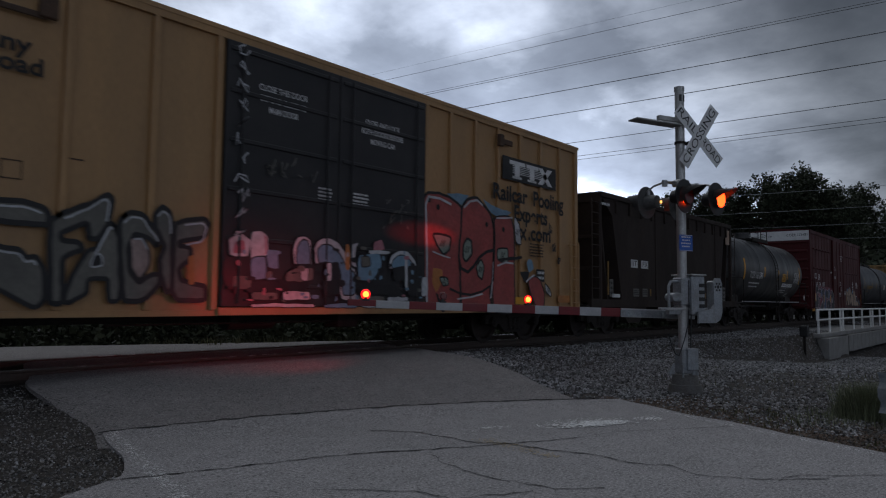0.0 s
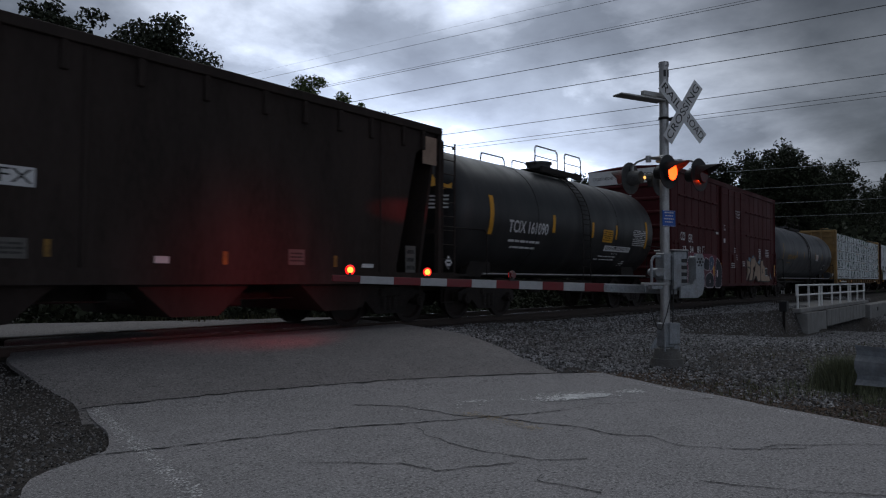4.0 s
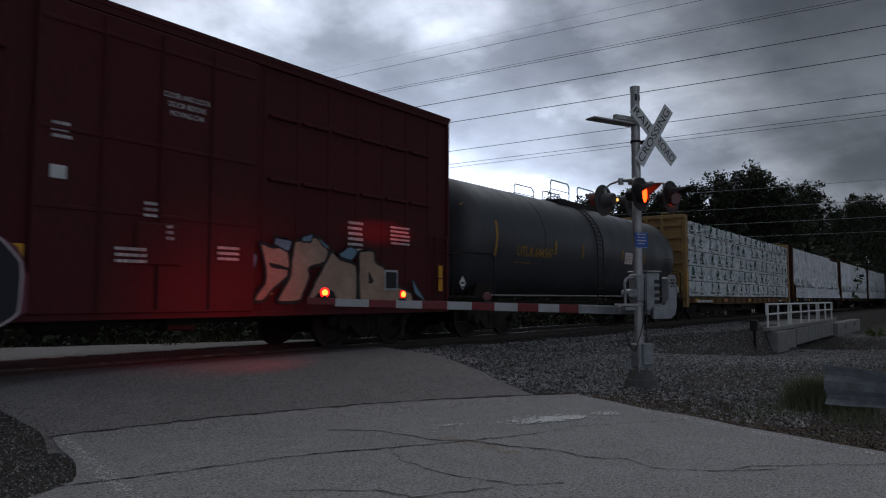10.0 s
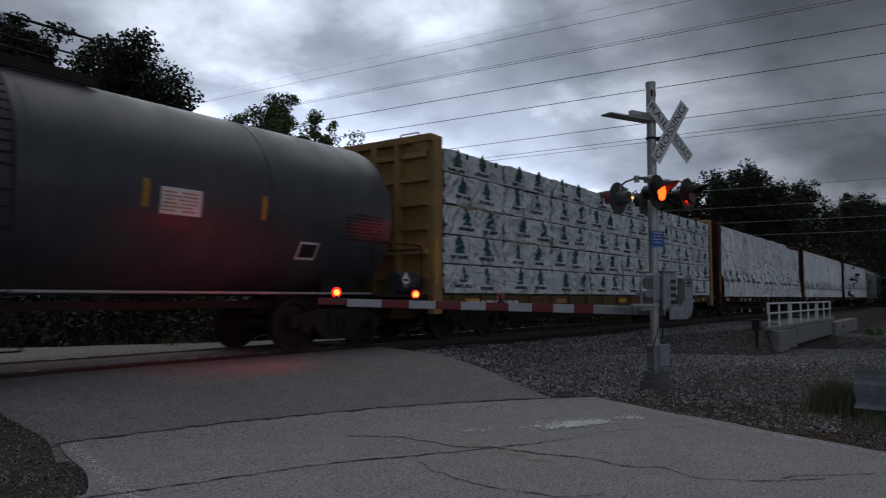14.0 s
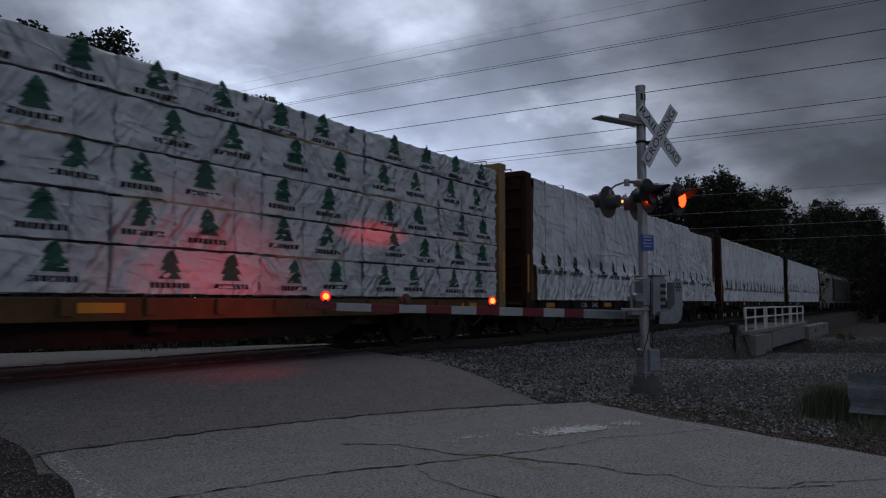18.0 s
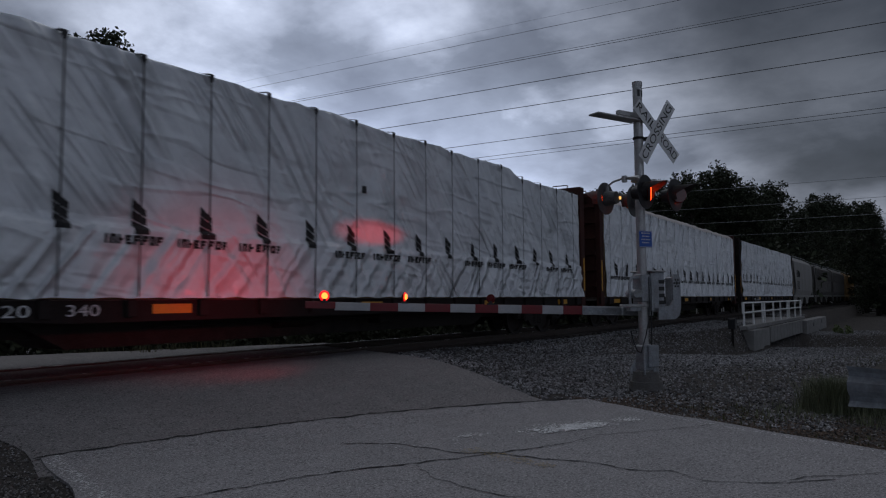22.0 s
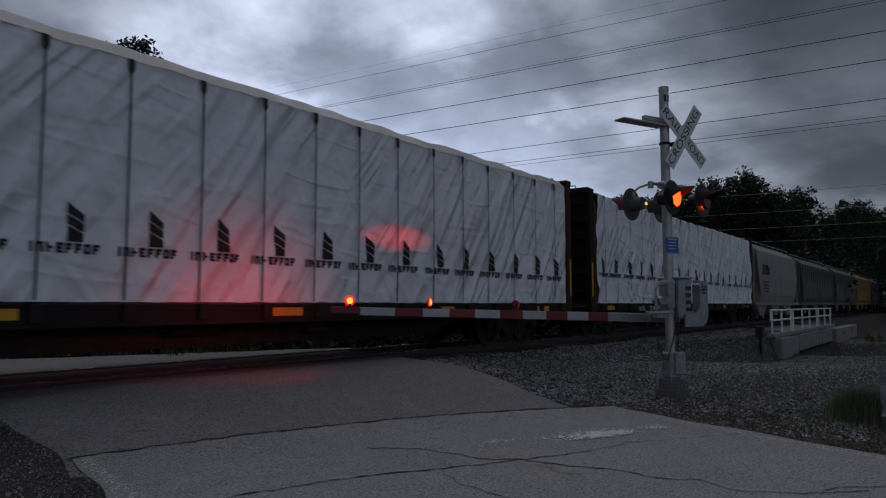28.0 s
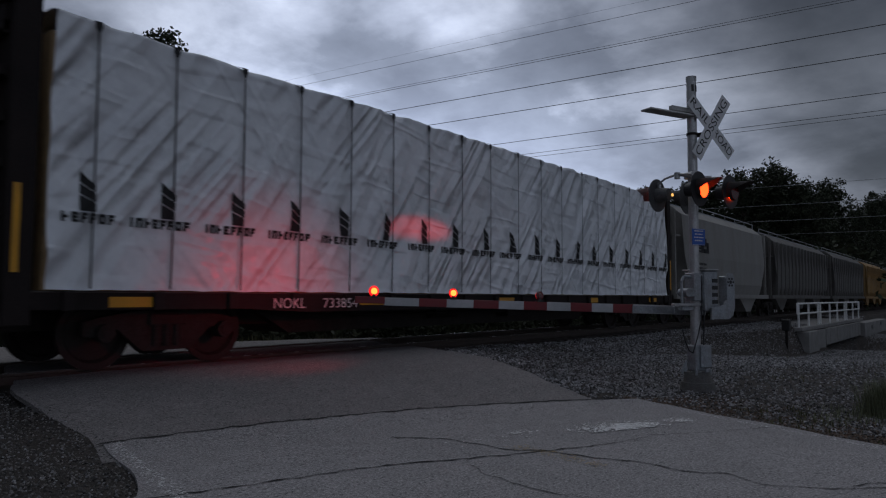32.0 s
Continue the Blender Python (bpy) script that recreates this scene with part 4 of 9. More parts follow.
GREY_LETTERS = []
GREY_LETTERS.append(("S", 0, 1, 0.07, ((3.22, 2.1), (3.52, 2.17), (3.77, 2.17), (3.99, 2.12), (4.04, 2.02), (4.02, 1.91), (3.53, 1.92), (3.23, 1.87))))
GREY_LETTERS.append(("S", 0, 1, 0.06, ((3.24, 1.65), (3.54, 1.62), (3.74, 1.61), (3.81, 1.5), (3.92, 1.53), (4.01, 1.38), (4.04, 1.02), (3.92, 0.9), (3.53, 1.13), (3.26, 1.17))))
GREY_LETTERS.append(("F", 0, 1, 0.07, ((4.05, 1.98), (4.26, 2.12), (4.5, 2.22), (4.75, 2.4), (4.81, 2.31), (4.76, 1.99), (4.63, 1.8), (4.52, 1.78), (4.51, 2.01), (4.18, 1.84), (4.2, 1.73), (4.42, 1.74), (4.45, 1.63), (4.21, 1.53), (4.25, 0.97), (4.09, 0.96), (4.07, 1.44))))
GREY_LETTERS.append(("A", 0, 1, 0.06, ((4.81, 2.05), (4.91, 1.84), (4.96, 1), (4.81, 0.99), (4.78, 1.29), (4.54, 1.28), (4.52, 1.1), (4.31, 0.97), (4.25, 1), (4.32, 1.3), (4.52, 1.64), (4.62, 1.67))))
GREY_LETTERS.append(("A", 1, 2, 0.02, ((4.59, 1.59), (4.68, 1.62), (4.72, 1.45), (4.56, 1.43))))
GREY_LETTERS.append(("C", 0, 1, 0.07, ((4.89, 2.05), (5.05, 2.19), (5.21, 2.18), (5.36, 2.01), (5.48, 1.89), (5.43, 1.74), (5.33, 1.85), (5.11, 1.91), (5.04, 1.69), (5.07, 1.4), (5.2, 1.24), (5.36, 1.36), (5.5, 1.36), (5.48, 1.2), (5.26, 1), (4.99, 0.99), (4.94, 1.53))))
GREY_LETTERS.append(("C", 3, 1, 0.03, ((5.06, 1.83), (5.2, 1.88), (5.33, 1.71), (5.34, 1.47), (5.2, 1.27), (5.08, 1.43))))
GREY_LETTERS.append(("A", 0, 1, 0.07, ((5.38, 2.18), (5.5, 2.31), (5.62, 2.23), (5.65, 1.76), (5.69, 1.17), (5.6, 1.12), (5.51, 1.33), (5.47, 1.55), (5.55, 1.75), (5.42, 1.96))))
GREY_LETTERS.append(("E", 0, 1, 0.07, ((5.67, 2.11), (6.15, 2.2), (6.22, 2.12), (6.13, 1.92), (5.75, 1.84), (5.76, 1.77), (5.93, 1.76), (5.96, 1.61), (5.77, 1.46), (5.81, 1.29), (6.02, 1.24), (6.18, 1.24), (6.22, 1.01), (5.76, 1.01), (5.68, 1.12))))
GREY_LETTERS.append(("E", 4, 4, 0.02, ((5.9, 1.62), (5.99, 1.67), (6.02, 1.24), (5.93, 1.23))))
PINK_LETTERS = []
PINK_LETTERS.append(("b", 4, 4, 0.02, ((11.64, 3.24), (12.03, 3.29), (12.44, 3.3), (12.26, 3.15), (12.14, 3.03), (11.9, 3.14))))
PINK_LETTERS.append(("b", 4, 4, 0.02, ((12.9, 3.29), (13.2, 3.19), (13.58, 3.12), (14.05, 3.1), (13.86, 3.0), (13.33, 2.94), (13.09, 3.09))))
PINK_LETTERS.append(("b", 4, 4, 0.02, ((10.82, 2.41), (10.92, 2.48), (10.96, 2.07), (10.86, 2.1))))
PINK_LETTERS.append(("b", 4, 4, 0.02, ((14.65, 1.95), (14.77, 2.06), (14.89, 2.02), (14.98, 1.83), (14.76, 1.71))))
PINK_LETTERS.append(("l", 0, 1, 0.055, ((10.93, 3.06), (11.06, 3.19), (11.43, 3.22), (11.76, 3.18), (12.14, 3.03), (12.2, 2.83), (12.14, 2.41), (12.12, 1.83), (12.15, 0.89), (11.59, 0.89), (11.01, 0.89), (10.97, 1.91))))
PINK_LETTERS.append(("l", 0, 1, 0.06, ((12.16, 3.02), (12.36, 3.2), (12.66, 3.3), (12.95, 3.14), (13.22, 2.95), (13.33, 2.62), (13.31, 2.09), (13.26, 1.46), (13.16, 1.2), (13.32, 0.8), (12.15, 0.88), (12.13, 1.59), (12.06, 1.99), (12.14, 2.49))))
PINK_LETTERS.append(("l", 0, 1, 0.04, ((13.33, 2.94), (13.98, 3.0), (14.12, 2.71), (14.15, 1.68), (14.17, 0.76), (13.34, 0.79), (13.27, 1.2), (13.31, 2.09))))
PINK_LETTERS.append(("o", 5, 5, 0.02, ((11.25, 1.7), (11.56, 1.67), (11.54, 1.41), (11.35, 1.19), (11.23, 1.39))))
PINK_LETTERS.append(("e", 2, 1, 0.05, ((11.21, 2.4), (11.82, 2.37), (11.76, 2.09), (11.57, 1.97), (11.37, 2.14))))
PINK_LETTERS.append(("e", 2, 1, 0.055, ((12.22, 2.23), (12.36, 2.37), (12.51, 2.31), (12.52, 2.04), (12.32, 1.86), (12.21, 1.97))))
PINK_LETTERS.append(("e", 2, 1, 0.04, ((12.67, 1.8), (12.86, 1.95), (12.96, 1.75), (12.89, 1.49), (12.73, 1.6))))
PINK_LETTERS.append(("e", 2, 1, 0.04, ((13.44, 2.21), (13.87, 2.26), (13.88, 1.91), (13.46, 1.94))))
PINK_LETTERS.append(("e", 3, 1, 0.03, ((14.11, 3.03), (14.34, 2.83), (14.44, 2.34), (14.18, 2.4))))
PINK_LETTERS.append(("e", 2, 1, 0.03, ((11.43, 1.52), (11.7, 1.51), (11.75, 1.38), (11.57, 1.33))))
PINK_LETTERS.append(("k", 1, 1, 0.02, ((11.32, 1.22), (11.51, 1.1), (11.62, 0.82), (11.51, 0.82))))
PINK_LETTERS.append(("k", 1, 1, 0.02, ((13.48, 2.0), (14.45, 2.11), (14.45, 2.03), (13.5, 1.93))))
PINK_LETTERS.append(("d", 1, 1, 0.02, ((14.33, 1.73), (14.76, 1.75), (14.71, 1.6), (14.59, 1.46))))
PINK_LETTERS.append(("t", 0, 1, 0.035, ((14.68, 1.52), (14.97, 1.66), (15.25, 1.57), (15.43, 1.26), (15.42, 0.91), (15.06, 0.9), (14.85, 1.16))))
PINK_LETTERS.append(("e", 3, 1, 0.03, ((15.45, 1.5), (15.63, 1.4), (15.76, 1.23), (15.72, 1.16), (15.49, 1.28))))
PINK_LINES = []
PINK_LINES.append((3, 0.05, ((11.06, 0.99), (11.05, 1.91), (11.0, 2.95), (11.08, 3.11), (11.43, 3.11), (11.8, 3.03))))
PINK_LINES.append((3, 0.045, ((12.22, 3.01), (12.42, 3.16), (12.68, 3.22), (12.89, 3.13))))
PINK_LINES.append((3, 0.035, ((13.4, 2.9), (13.75, 2.93), (14.05, 2.97))))
PINK_LINES.append((3, 0.04, ((13.29, 1.91), (13.26, 1.46), (13.19, 1.1))))
PINK_LINES.append((1, 0.07, ((12.05, 1.97), (12.14, 1.72), (12.37, 1.65), (12.57, 1.78), (12.78, 1.99), (13.04, 2.12), (13.35, 2.18))))
PINK_LINES.append((1, 0.05, ((11.76, 1.29), (12.09, 1.2), (12.47, 1.17), (12.88, 1.25), (13.16, 1.37))))
PINK_LINES.append((3, 0.03, ((11.21, 2.02), (11.55, 1.95), (11.77, 1.92))))
PINK_LINES.append((3, 0.035, ((12.02, 1.08), (12.47, 1.12), (12.9, 1.2))))
PINK_LINES.append((3, 0.04, ((13.44, 1.83), (13.77, 1.92), (14.08, 1.91))))
PINK_LINES.append((3, 0.045, ((14.61, 1.5), (14.78, 1.6), (14.98, 1.68))))
PINK_LINES.append((1, 0.045, ((13.29, 2.92), (13.34, 2.53), (13.33, 2.09), (13.28, 1.46))))
BLUE_LETTERS = []
BLUE_LETTERS.append(("h", 4, 4, 0.02, ((0.72, 1.62), (0.95, 2.1), (1.49, 2.12), (1.74, 1.92), (1.45, 1.55), (1.47, 0.81), (0.49, 0.83), (0.52, 1.33))))
BLUE_LETTERS.append(("h", 4, 4, 0.02, ((1.44, 1.95), (2.01, 2.06), (2.51, 2.02), (2.93, 2.06), (2.95, 1.4), (2.68, 0.72), (1.41, 0.81))))
BLUE_LETTERS.append(("h", 4, 4, 0.02, ((2.86, 2.04), (3.3, 2.02), (3.93, 2.03), (4.71, 1.98), (5.37, 1.65), (5.57, 0.79), (2.82, 0.72))))
BLUE_LETTERS.append(("s", 2, 0, 0.03, ((0.87, 1.95), (1.05, 2.06), (1.17, 2.13), (1.43, 2.1), (1.51, 1.9), (1.39, 1.65), (1.25, 1.66), (1.13, 1.72), (1.24, 1.59), (1.39, 1.41), (1.43, 1.16), (1.29, 0.82), (0.64, 0.83), (0.64, 1.34), (0.78, 1.52), (1.01, 1.48), (1.05, 1.4), (0.88, 1.67))))
BLUE_LETTERS.append(("y", 1, 0, 0.025, ((0.9, 1.56), (1.02, 1.48), (1.07, 1.35), (0.95, 1.25), (0.84, 1.34))))
BLUE_LETTERS.append(("p", 2, 0, 0.03, ((1.48, 1.8), (1.74, 1.92), (1.99, 1.86), (2.07, 1.7), (1.97, 1.51), (1.83, 1.3), (1.62, 1.25), (1.7, 0.99), (1.56, 0.82), (1.44, 0.82), (1.49, 1.21), (1.52, 1.41), (1.45, 1.6))))
BLUE_LETTERS.append(("p", 3, 0, 0.03, ((1.6, 1.66), (1.84, 1.68), (1.88, 1.5), (1.73, 1.4), (1.57, 1.44))))
BLUE_LETTERS.append(("y", 1, 0, 0.028, ((2.08, 1.96), (2.26, 2.0), (2.35, 1.77), (2.32, 1.54), (2.17, 1.38), (2.06, 1.57))))
BLUE_LETTERS.append(("y", 2, 0, 0.03, ((2.33, 1.83), (2.65, 1.95), (2.81, 1.9), (2.8, 1.7), (2.67, 1.59), (2.68, 1.18), (2.6, 0.94), (2.47, 0.7), (1.67, 0.72), (1.84, 0.88), (2.21, 1.12), (2.5, 1.29), (2.34, 1.44))))
BLUE_LETTERS.append(("w", 0, 0, 0.02, ((2.21, 1.06), (2.31, 1.19), (2.51, 1.33), (2.42, 1.15))))
BLUE_LETTERS.append(("k", 1, 0, 0.028, ((2.87, 1.69), (3.04, 2.01), (3.28, 1.76), (3.1, 1.41), (3.27, 1.13), (3.22, 0.69), (2.68, 0.7), (2.75, 1.12))))
BLUE_LETTERS.append(("k", 2, 0, 0.028, ((3.32, 1.89), (3.86, 1.79), (3.8, 1.36), (3.39, 1.38), (3.1, 1.45))))
BLUE_LETTERS.append(("e", 1, 0, 0.028, ((3.85, 1.88), (4.18, 1.96), (4.41, 1.79), (4.29, 1.49), (3.99, 1.33), (3.83, 1.42))))
BLUE_LETTERS.append(("e", 2, 0, 0.03, ((3.39, 1.18), (3.94, 1.32), (4.3, 1.19), (4.41, 0.84), (4.29, 0.7), (3.3, 0.72))))
BLUE_LETTERS.append(("d", 2, 0, 0.028, ((4.62, 1.67), (4.76, 1.91), (5.14, 1.73), (5.39, 1.46), (5.36, 0.83), (5.09, 0.68), (4.48, 0.69), (4.63, 1.26))))
BLUE_LETTERS.append(("d", 0, 0, 0.02, ((4.72, 1.39), (4.88, 1.41), (4.88, 1.14), (4.73, 1.09))))
BLUE_LETTERS.append(("o", 5, 5, 0.02, ((0.65, 1.62), (0.83, 1.62), (0.83, 1.19), (0.66, 1.2))))
BLUE_LETTERS.append(("o", 5, 5, 0.02, ((2.69, 1.58), (2.81, 1.6), (2.81, 1.16), (2.7, 1.16))))
BLUE_LETTERS.append(("o", 5, 5, 0.02, ((4.28, 1.55), (4.43, 1.58), (4.42, 1.16), (4.3, 1.16))))
TAN_LETTERS = []
TAN_LETTERS.append(("w", 2, 1, 0.03, ((8.34, 1.36), (8.65, 1.39), (8.83, 1.79), (8.93, 1.71), (8.77, 1.31), (8.52, 1.15), (8.37, 1.23))))
TAN_LETTERS.append(("l", 0, 1, 0.05, ((8.96, 1.95), (9.22, 1.87), (9.54, 1.92), (9.6, 1.69), (9.56, 1.4), (9.24, 1.18), (9.03, 0.98), (8.82, 0.99), (9.1, 1.32), (9.06, 1.63))))
TAN_LETTERS.append(("l", 0, 1, 0.05, ((9.69, 2.01), (10.19, 2.14), (10.51, 1.9), (10.42, 1.67), (10.01, 1.57), (10.06, 1.45), (9.85, 0.97), (9.28, 0.97), (9.6, 1.38), (9.63, 1.69))))
TAN_LETTERS.append(("l", 0, 1, 0.05, ((10.58, 1.92), (10.8, 1.73), (11.23, 1.7), (11.25, 0.94), (10.73, 0.94), (10.6, 1.17), (10.34, 1.16), (10.05, 0.97), (9.99, 0.99), (10.19, 1.37), (10.42, 1.66))))
TAN_LETTERS.append(("l", 0, 1, 0.05, ((11.28, 1.95), (11.71, 1.95), (11.74, 1.72), (12, 1.68), (12.12, 1.36), (12.51, 1.25), (12.84, 1.18), (12.93, 0.93), (11.94, 0.94), (11.31, 0.95), (11.29, 1.39))))
TAN_LETTERS.append(("w", 2, 1, 0.03, ((9.27, 2.05), (9.64, 2.02), (9.57, 1.81), (9.25, 1.92))))
TAN_LETTERS.append(("w", 2, 1, 0.03, ((10.76, 1.86), (11.03, 2.01), (11.26, 1.94), (11.13, 1.74), (10.81, 1.78))))
TAN_LETTERS.append(("w", 2, 1, 0.03, ((9.87, 2.1), (10.12, 2.18), (10.05, 2.02), (9.87, 2))))
TAN_LETTERS.append(("w", 2, 1, 0.03, ((10.21, 2.14), (10.51, 1.97), (10.49, 1.89), (10.3, 2.02))))
TAN_LETTERS.append(("w", 2, 1, 0.03, ((12.84, 1.47), (13.13, 1.18), (13.37, 0.94), (12.95, 1.12))))
TAN_LETTERS.append(("k", 1, 1, 0.02, ((11.56, 1.58), (11.7, 1.35), (11.54, 1.31))))
TAN_LETTERS.append(("k", 1, 1, 0.02, ((9.12, 1.64), (9.59, 1.55), (9.56, 1.51), (9.19, 1.54))))
TAN_LETTERS.append(("k", 1, 1, 0.02, ((10.42, 1.19), (10.58, 1.17), (10.64, 0.97), (10.51, 1.02))))
DOOR_LETTERS = []
DOOR_LETTERS.append(("a", 0, 4, 0.02, ((6.52, 1.92), (6.76, 2.05), (6.94, 1.93), (6.91, 1.67), (6.56, 1.67))))
DOOR_LETTERS.append(("a", 1, 1, 0.02, ((6.63, 1.89), (6.82, 1.94), (6.83, 1.75), (6.61, 1.71))))
DOOR_LETTERS.append(("k", 4, 4, 0.02, ((6.44, 1.65), (6.96, 1.67), (6.98, 1.3), (6.48, 1.17))))
DOOR_LETTERS.append(("a", 5, 4, 0.02, ((6.62, 1.4), (6.96, 1.4), (6.97, 1.19), (6.63, 1.17))))
DOOR_LETTERS.append(("a", 1, 0, 0.02, ((6.98, 2.01), (7.1, 2.09), (7.23, 2.01), (7.24, 1.72), (6.99, 1.69))))
DOOR_LETTERS.append(("k", 4, 4, 0.02, ((6.94, 1.32), (8.05, 1.36), (8.05, 1.18), (6.94, 1.16))))
DOOR_LETTERS.append(("a", 0, 0, 0.02, ((6.92, 2.05), (7.06, 2.1), (7.17, 2.06), (7.2, 1.77), (7.12, 1.51), (6.94, 1.5))))
DOOR_LETTERS.append(("a", 2, 4, 0.02, ((6.92, 1.68), (7.2, 1.72), (7.24, 1.35), (6.94, 1.33))))
DOOR_LETTERS.append(("a", 2, 2, 0.02, ((7.21, 1.8), (7.43, 1.82), (7.45, 1.51), (7.25, 1.52))))
DOOR_LETTERS.append(("a", 5, 4, 0.02, ((7.21, 1.48), (7.34, 1.49), (7.35, 1.33), (7.22, 1.33))))
DOOR_LETTERS.append(("a", 0, 4, 0.025, ((7.73, 1.58), (7.73, 1.94), (7.82, 2.06), (7.98, 2.09), (8.1, 2.02), (8.13, 1.6))))
DOOR_LETTERS.append(("a", 2, 4, 0.025, ((7.79, 1.6), (7.8, 1.91), (7.9, 2.02), (8.03, 2.01), (8.08, 1.9), (8.09, 1.61))))
DOOR_LETTERS.append(("a", 5, 4, 0.02, ((7.59, 1.46), (7.78, 1.56), (8.16, 1.58), (8.17, 1.34), (7.58, 1.32))))
DOOR_LETTERS.append(("a", 0, 4, 0.015, ((7.9, 1.55), (8.05, 1.56), (8.04, 1.34), (7.89, 1.34))))
DOOR_LETTERS.append(("a", 0, 4, 0.025, ((8.15, 1.91), (8.24, 2.03), (8.44, 2.1), (8.66, 2.05), (8.84, 1.89), (8.96, 1.66), (9.12, 1.58), (9.14, 1.02), (8.77, 1.02), (8.63, 1.67), (8.19, 1.61))))
DOOR_LETTERS.append(("a", 2, 4, 0.025, ((8.22, 1.85), (8.34, 1.97), (8.52, 1.96), (8.74, 1.83), (8.85, 1.65), (9.1, 1.51), (9.11, 1.12), (8.81, 1.12), (8.74, 1.6), (8.42, 1.68), (8.26, 1.63))))
DOOR_LETTERS.append(("k", 4, 4, 0.02, ((8.53, 1.68), (8.73, 1.69), (8.77, 1.12), (8.38, 1.12), (8.33, 1.35), (8.55, 1.36))))
DOOR_LETTERS.append(("a", 0, 4, 0.015, ((8.44, 1.66), (8.55, 1.67), (8.56, 1.36), (8.45, 1.34))))
DOOR_LETTERS.append(("a", 3, 3, 0.02, ((8.85, 2.0), (8.95, 2.02), (8.97, 1.56), (8.86, 1.56))))
DOOR_LETTERS.append(("a", 0, 0, 0.02, ((8.96, 1.83), (9.02, 2.01), (9.16, 2.06), (9.1, 1.95), (9.08, 1.73), (9.12, 1.61), (9.01, 1.65))))
DOOR_LETTERS.append(("a", 2, 4, 0.02, ((9.15, 1.84), (9.71, 1.9), (9.76, 1.66), (9.53, 1.39), (9.16, 1.37))))
DOOR_LETTERS.append(("a", 5, 4, 0.02, ((9.22, 1.81), (9.44, 1.84), (9.47, 1.65), (9.24, 1.62))))
DOOR_LETTERS.append(("a", 1, 1, 0.02, ((9.54, 2.09), (9.74, 2.15), (9.83, 1.97), (9.54, 1.91))))
DOOR_LETTERS.append(("a", 0, 0, 0.02, ((9.42, 1.94), (9.96, 1.95), (9.95, 1.89), (9.42, 1.87))))
DOOR_LETTERS.append(("a", 0, 4, 0.02, ((9.9, 1.6), (9.98, 1.87), (10.18, 1.98), (10.46, 1.98), (10.65, 1.83), (10.71, 1.66))))
DOOR_LETTERS.append(("a", 2, 4, 0.02, ((10.0, 1.63), (10.05, 1.81), (10.23, 1.9), (10.41, 1.89), (10.61, 1.72), (10.62, 1.66))))
DOOR_LETTERS.append(("k", 4, 4, 0.02, ((10.05, 1.66), (10.87, 1.74), (10.89, 1.12), (10.46, 1.12), (10.44, 1.42), (10.06, 1.4))))
DOOR_LETTERS.append(("k", 4, 4, 0.02, ((9.16, 1.29), (9.73, 1.33), (10.25, 1.3), (10.25, 1.12), (9.17, 1.16))))
DOOR_LETTERS.append(("a", 0, 0, 0.02, ((10.36, 1.97), (10.43, 1.98), (10.45, 1.22), (10.38, 1.22))))
DOOR_LETTERS.append(("a", 0, 0, 0.02, ((10.86, 1.48), (10.99, 1.52), (10.99, 1.13), (10.85, 1.12))))
DOOR_LETTERS.append(("a", 5, 4, 0.015, ((6.94, 1.15), (7.44, 1.16), (7.44, 1.03), (6.95, 1.02))))
DOOR_LETTERS.append(("a", 0, 4, 0.015, ((7.53, 1.17), (8.08, 1.18), (8.09, 1.03), (7.54, 1.03))))
DOOR_LETTERS.append(("a", 5, 4, 0.015, ((9.17, 1.12), (9.82, 1.12), (9.82, 1.02), (9.17, 1.03))))
DOOR_LETTERS.append(("a", 0, 4, 0.015, ((9.9, 1.11), (10.46, 1.1), (10.46, 1.02), (9.9, 1.02))))
DOOR_LETTERS.append(("a", 0, 4, 0.012, ((6.95, 0.97), (7.5, 0.98), (8.18, 0.97), (8.19, 0.91), (7.51, 0.91), (6.95, 0.92))))
DOOR_LETTERS.append(("a", 2, 4, 0.012, ((8.38, 0.97), (8.8, 0.99), (9.14, 0.97), (9.14, 0.9), (8.39, 0.91))))
DOOR_LETTERS.append(("a", 0, 4, 0.012, ((9.25, 0.97), (9.99, 0.98), (10.72, 0.97), (10.73, 0.9), (9.26, 0.9))))


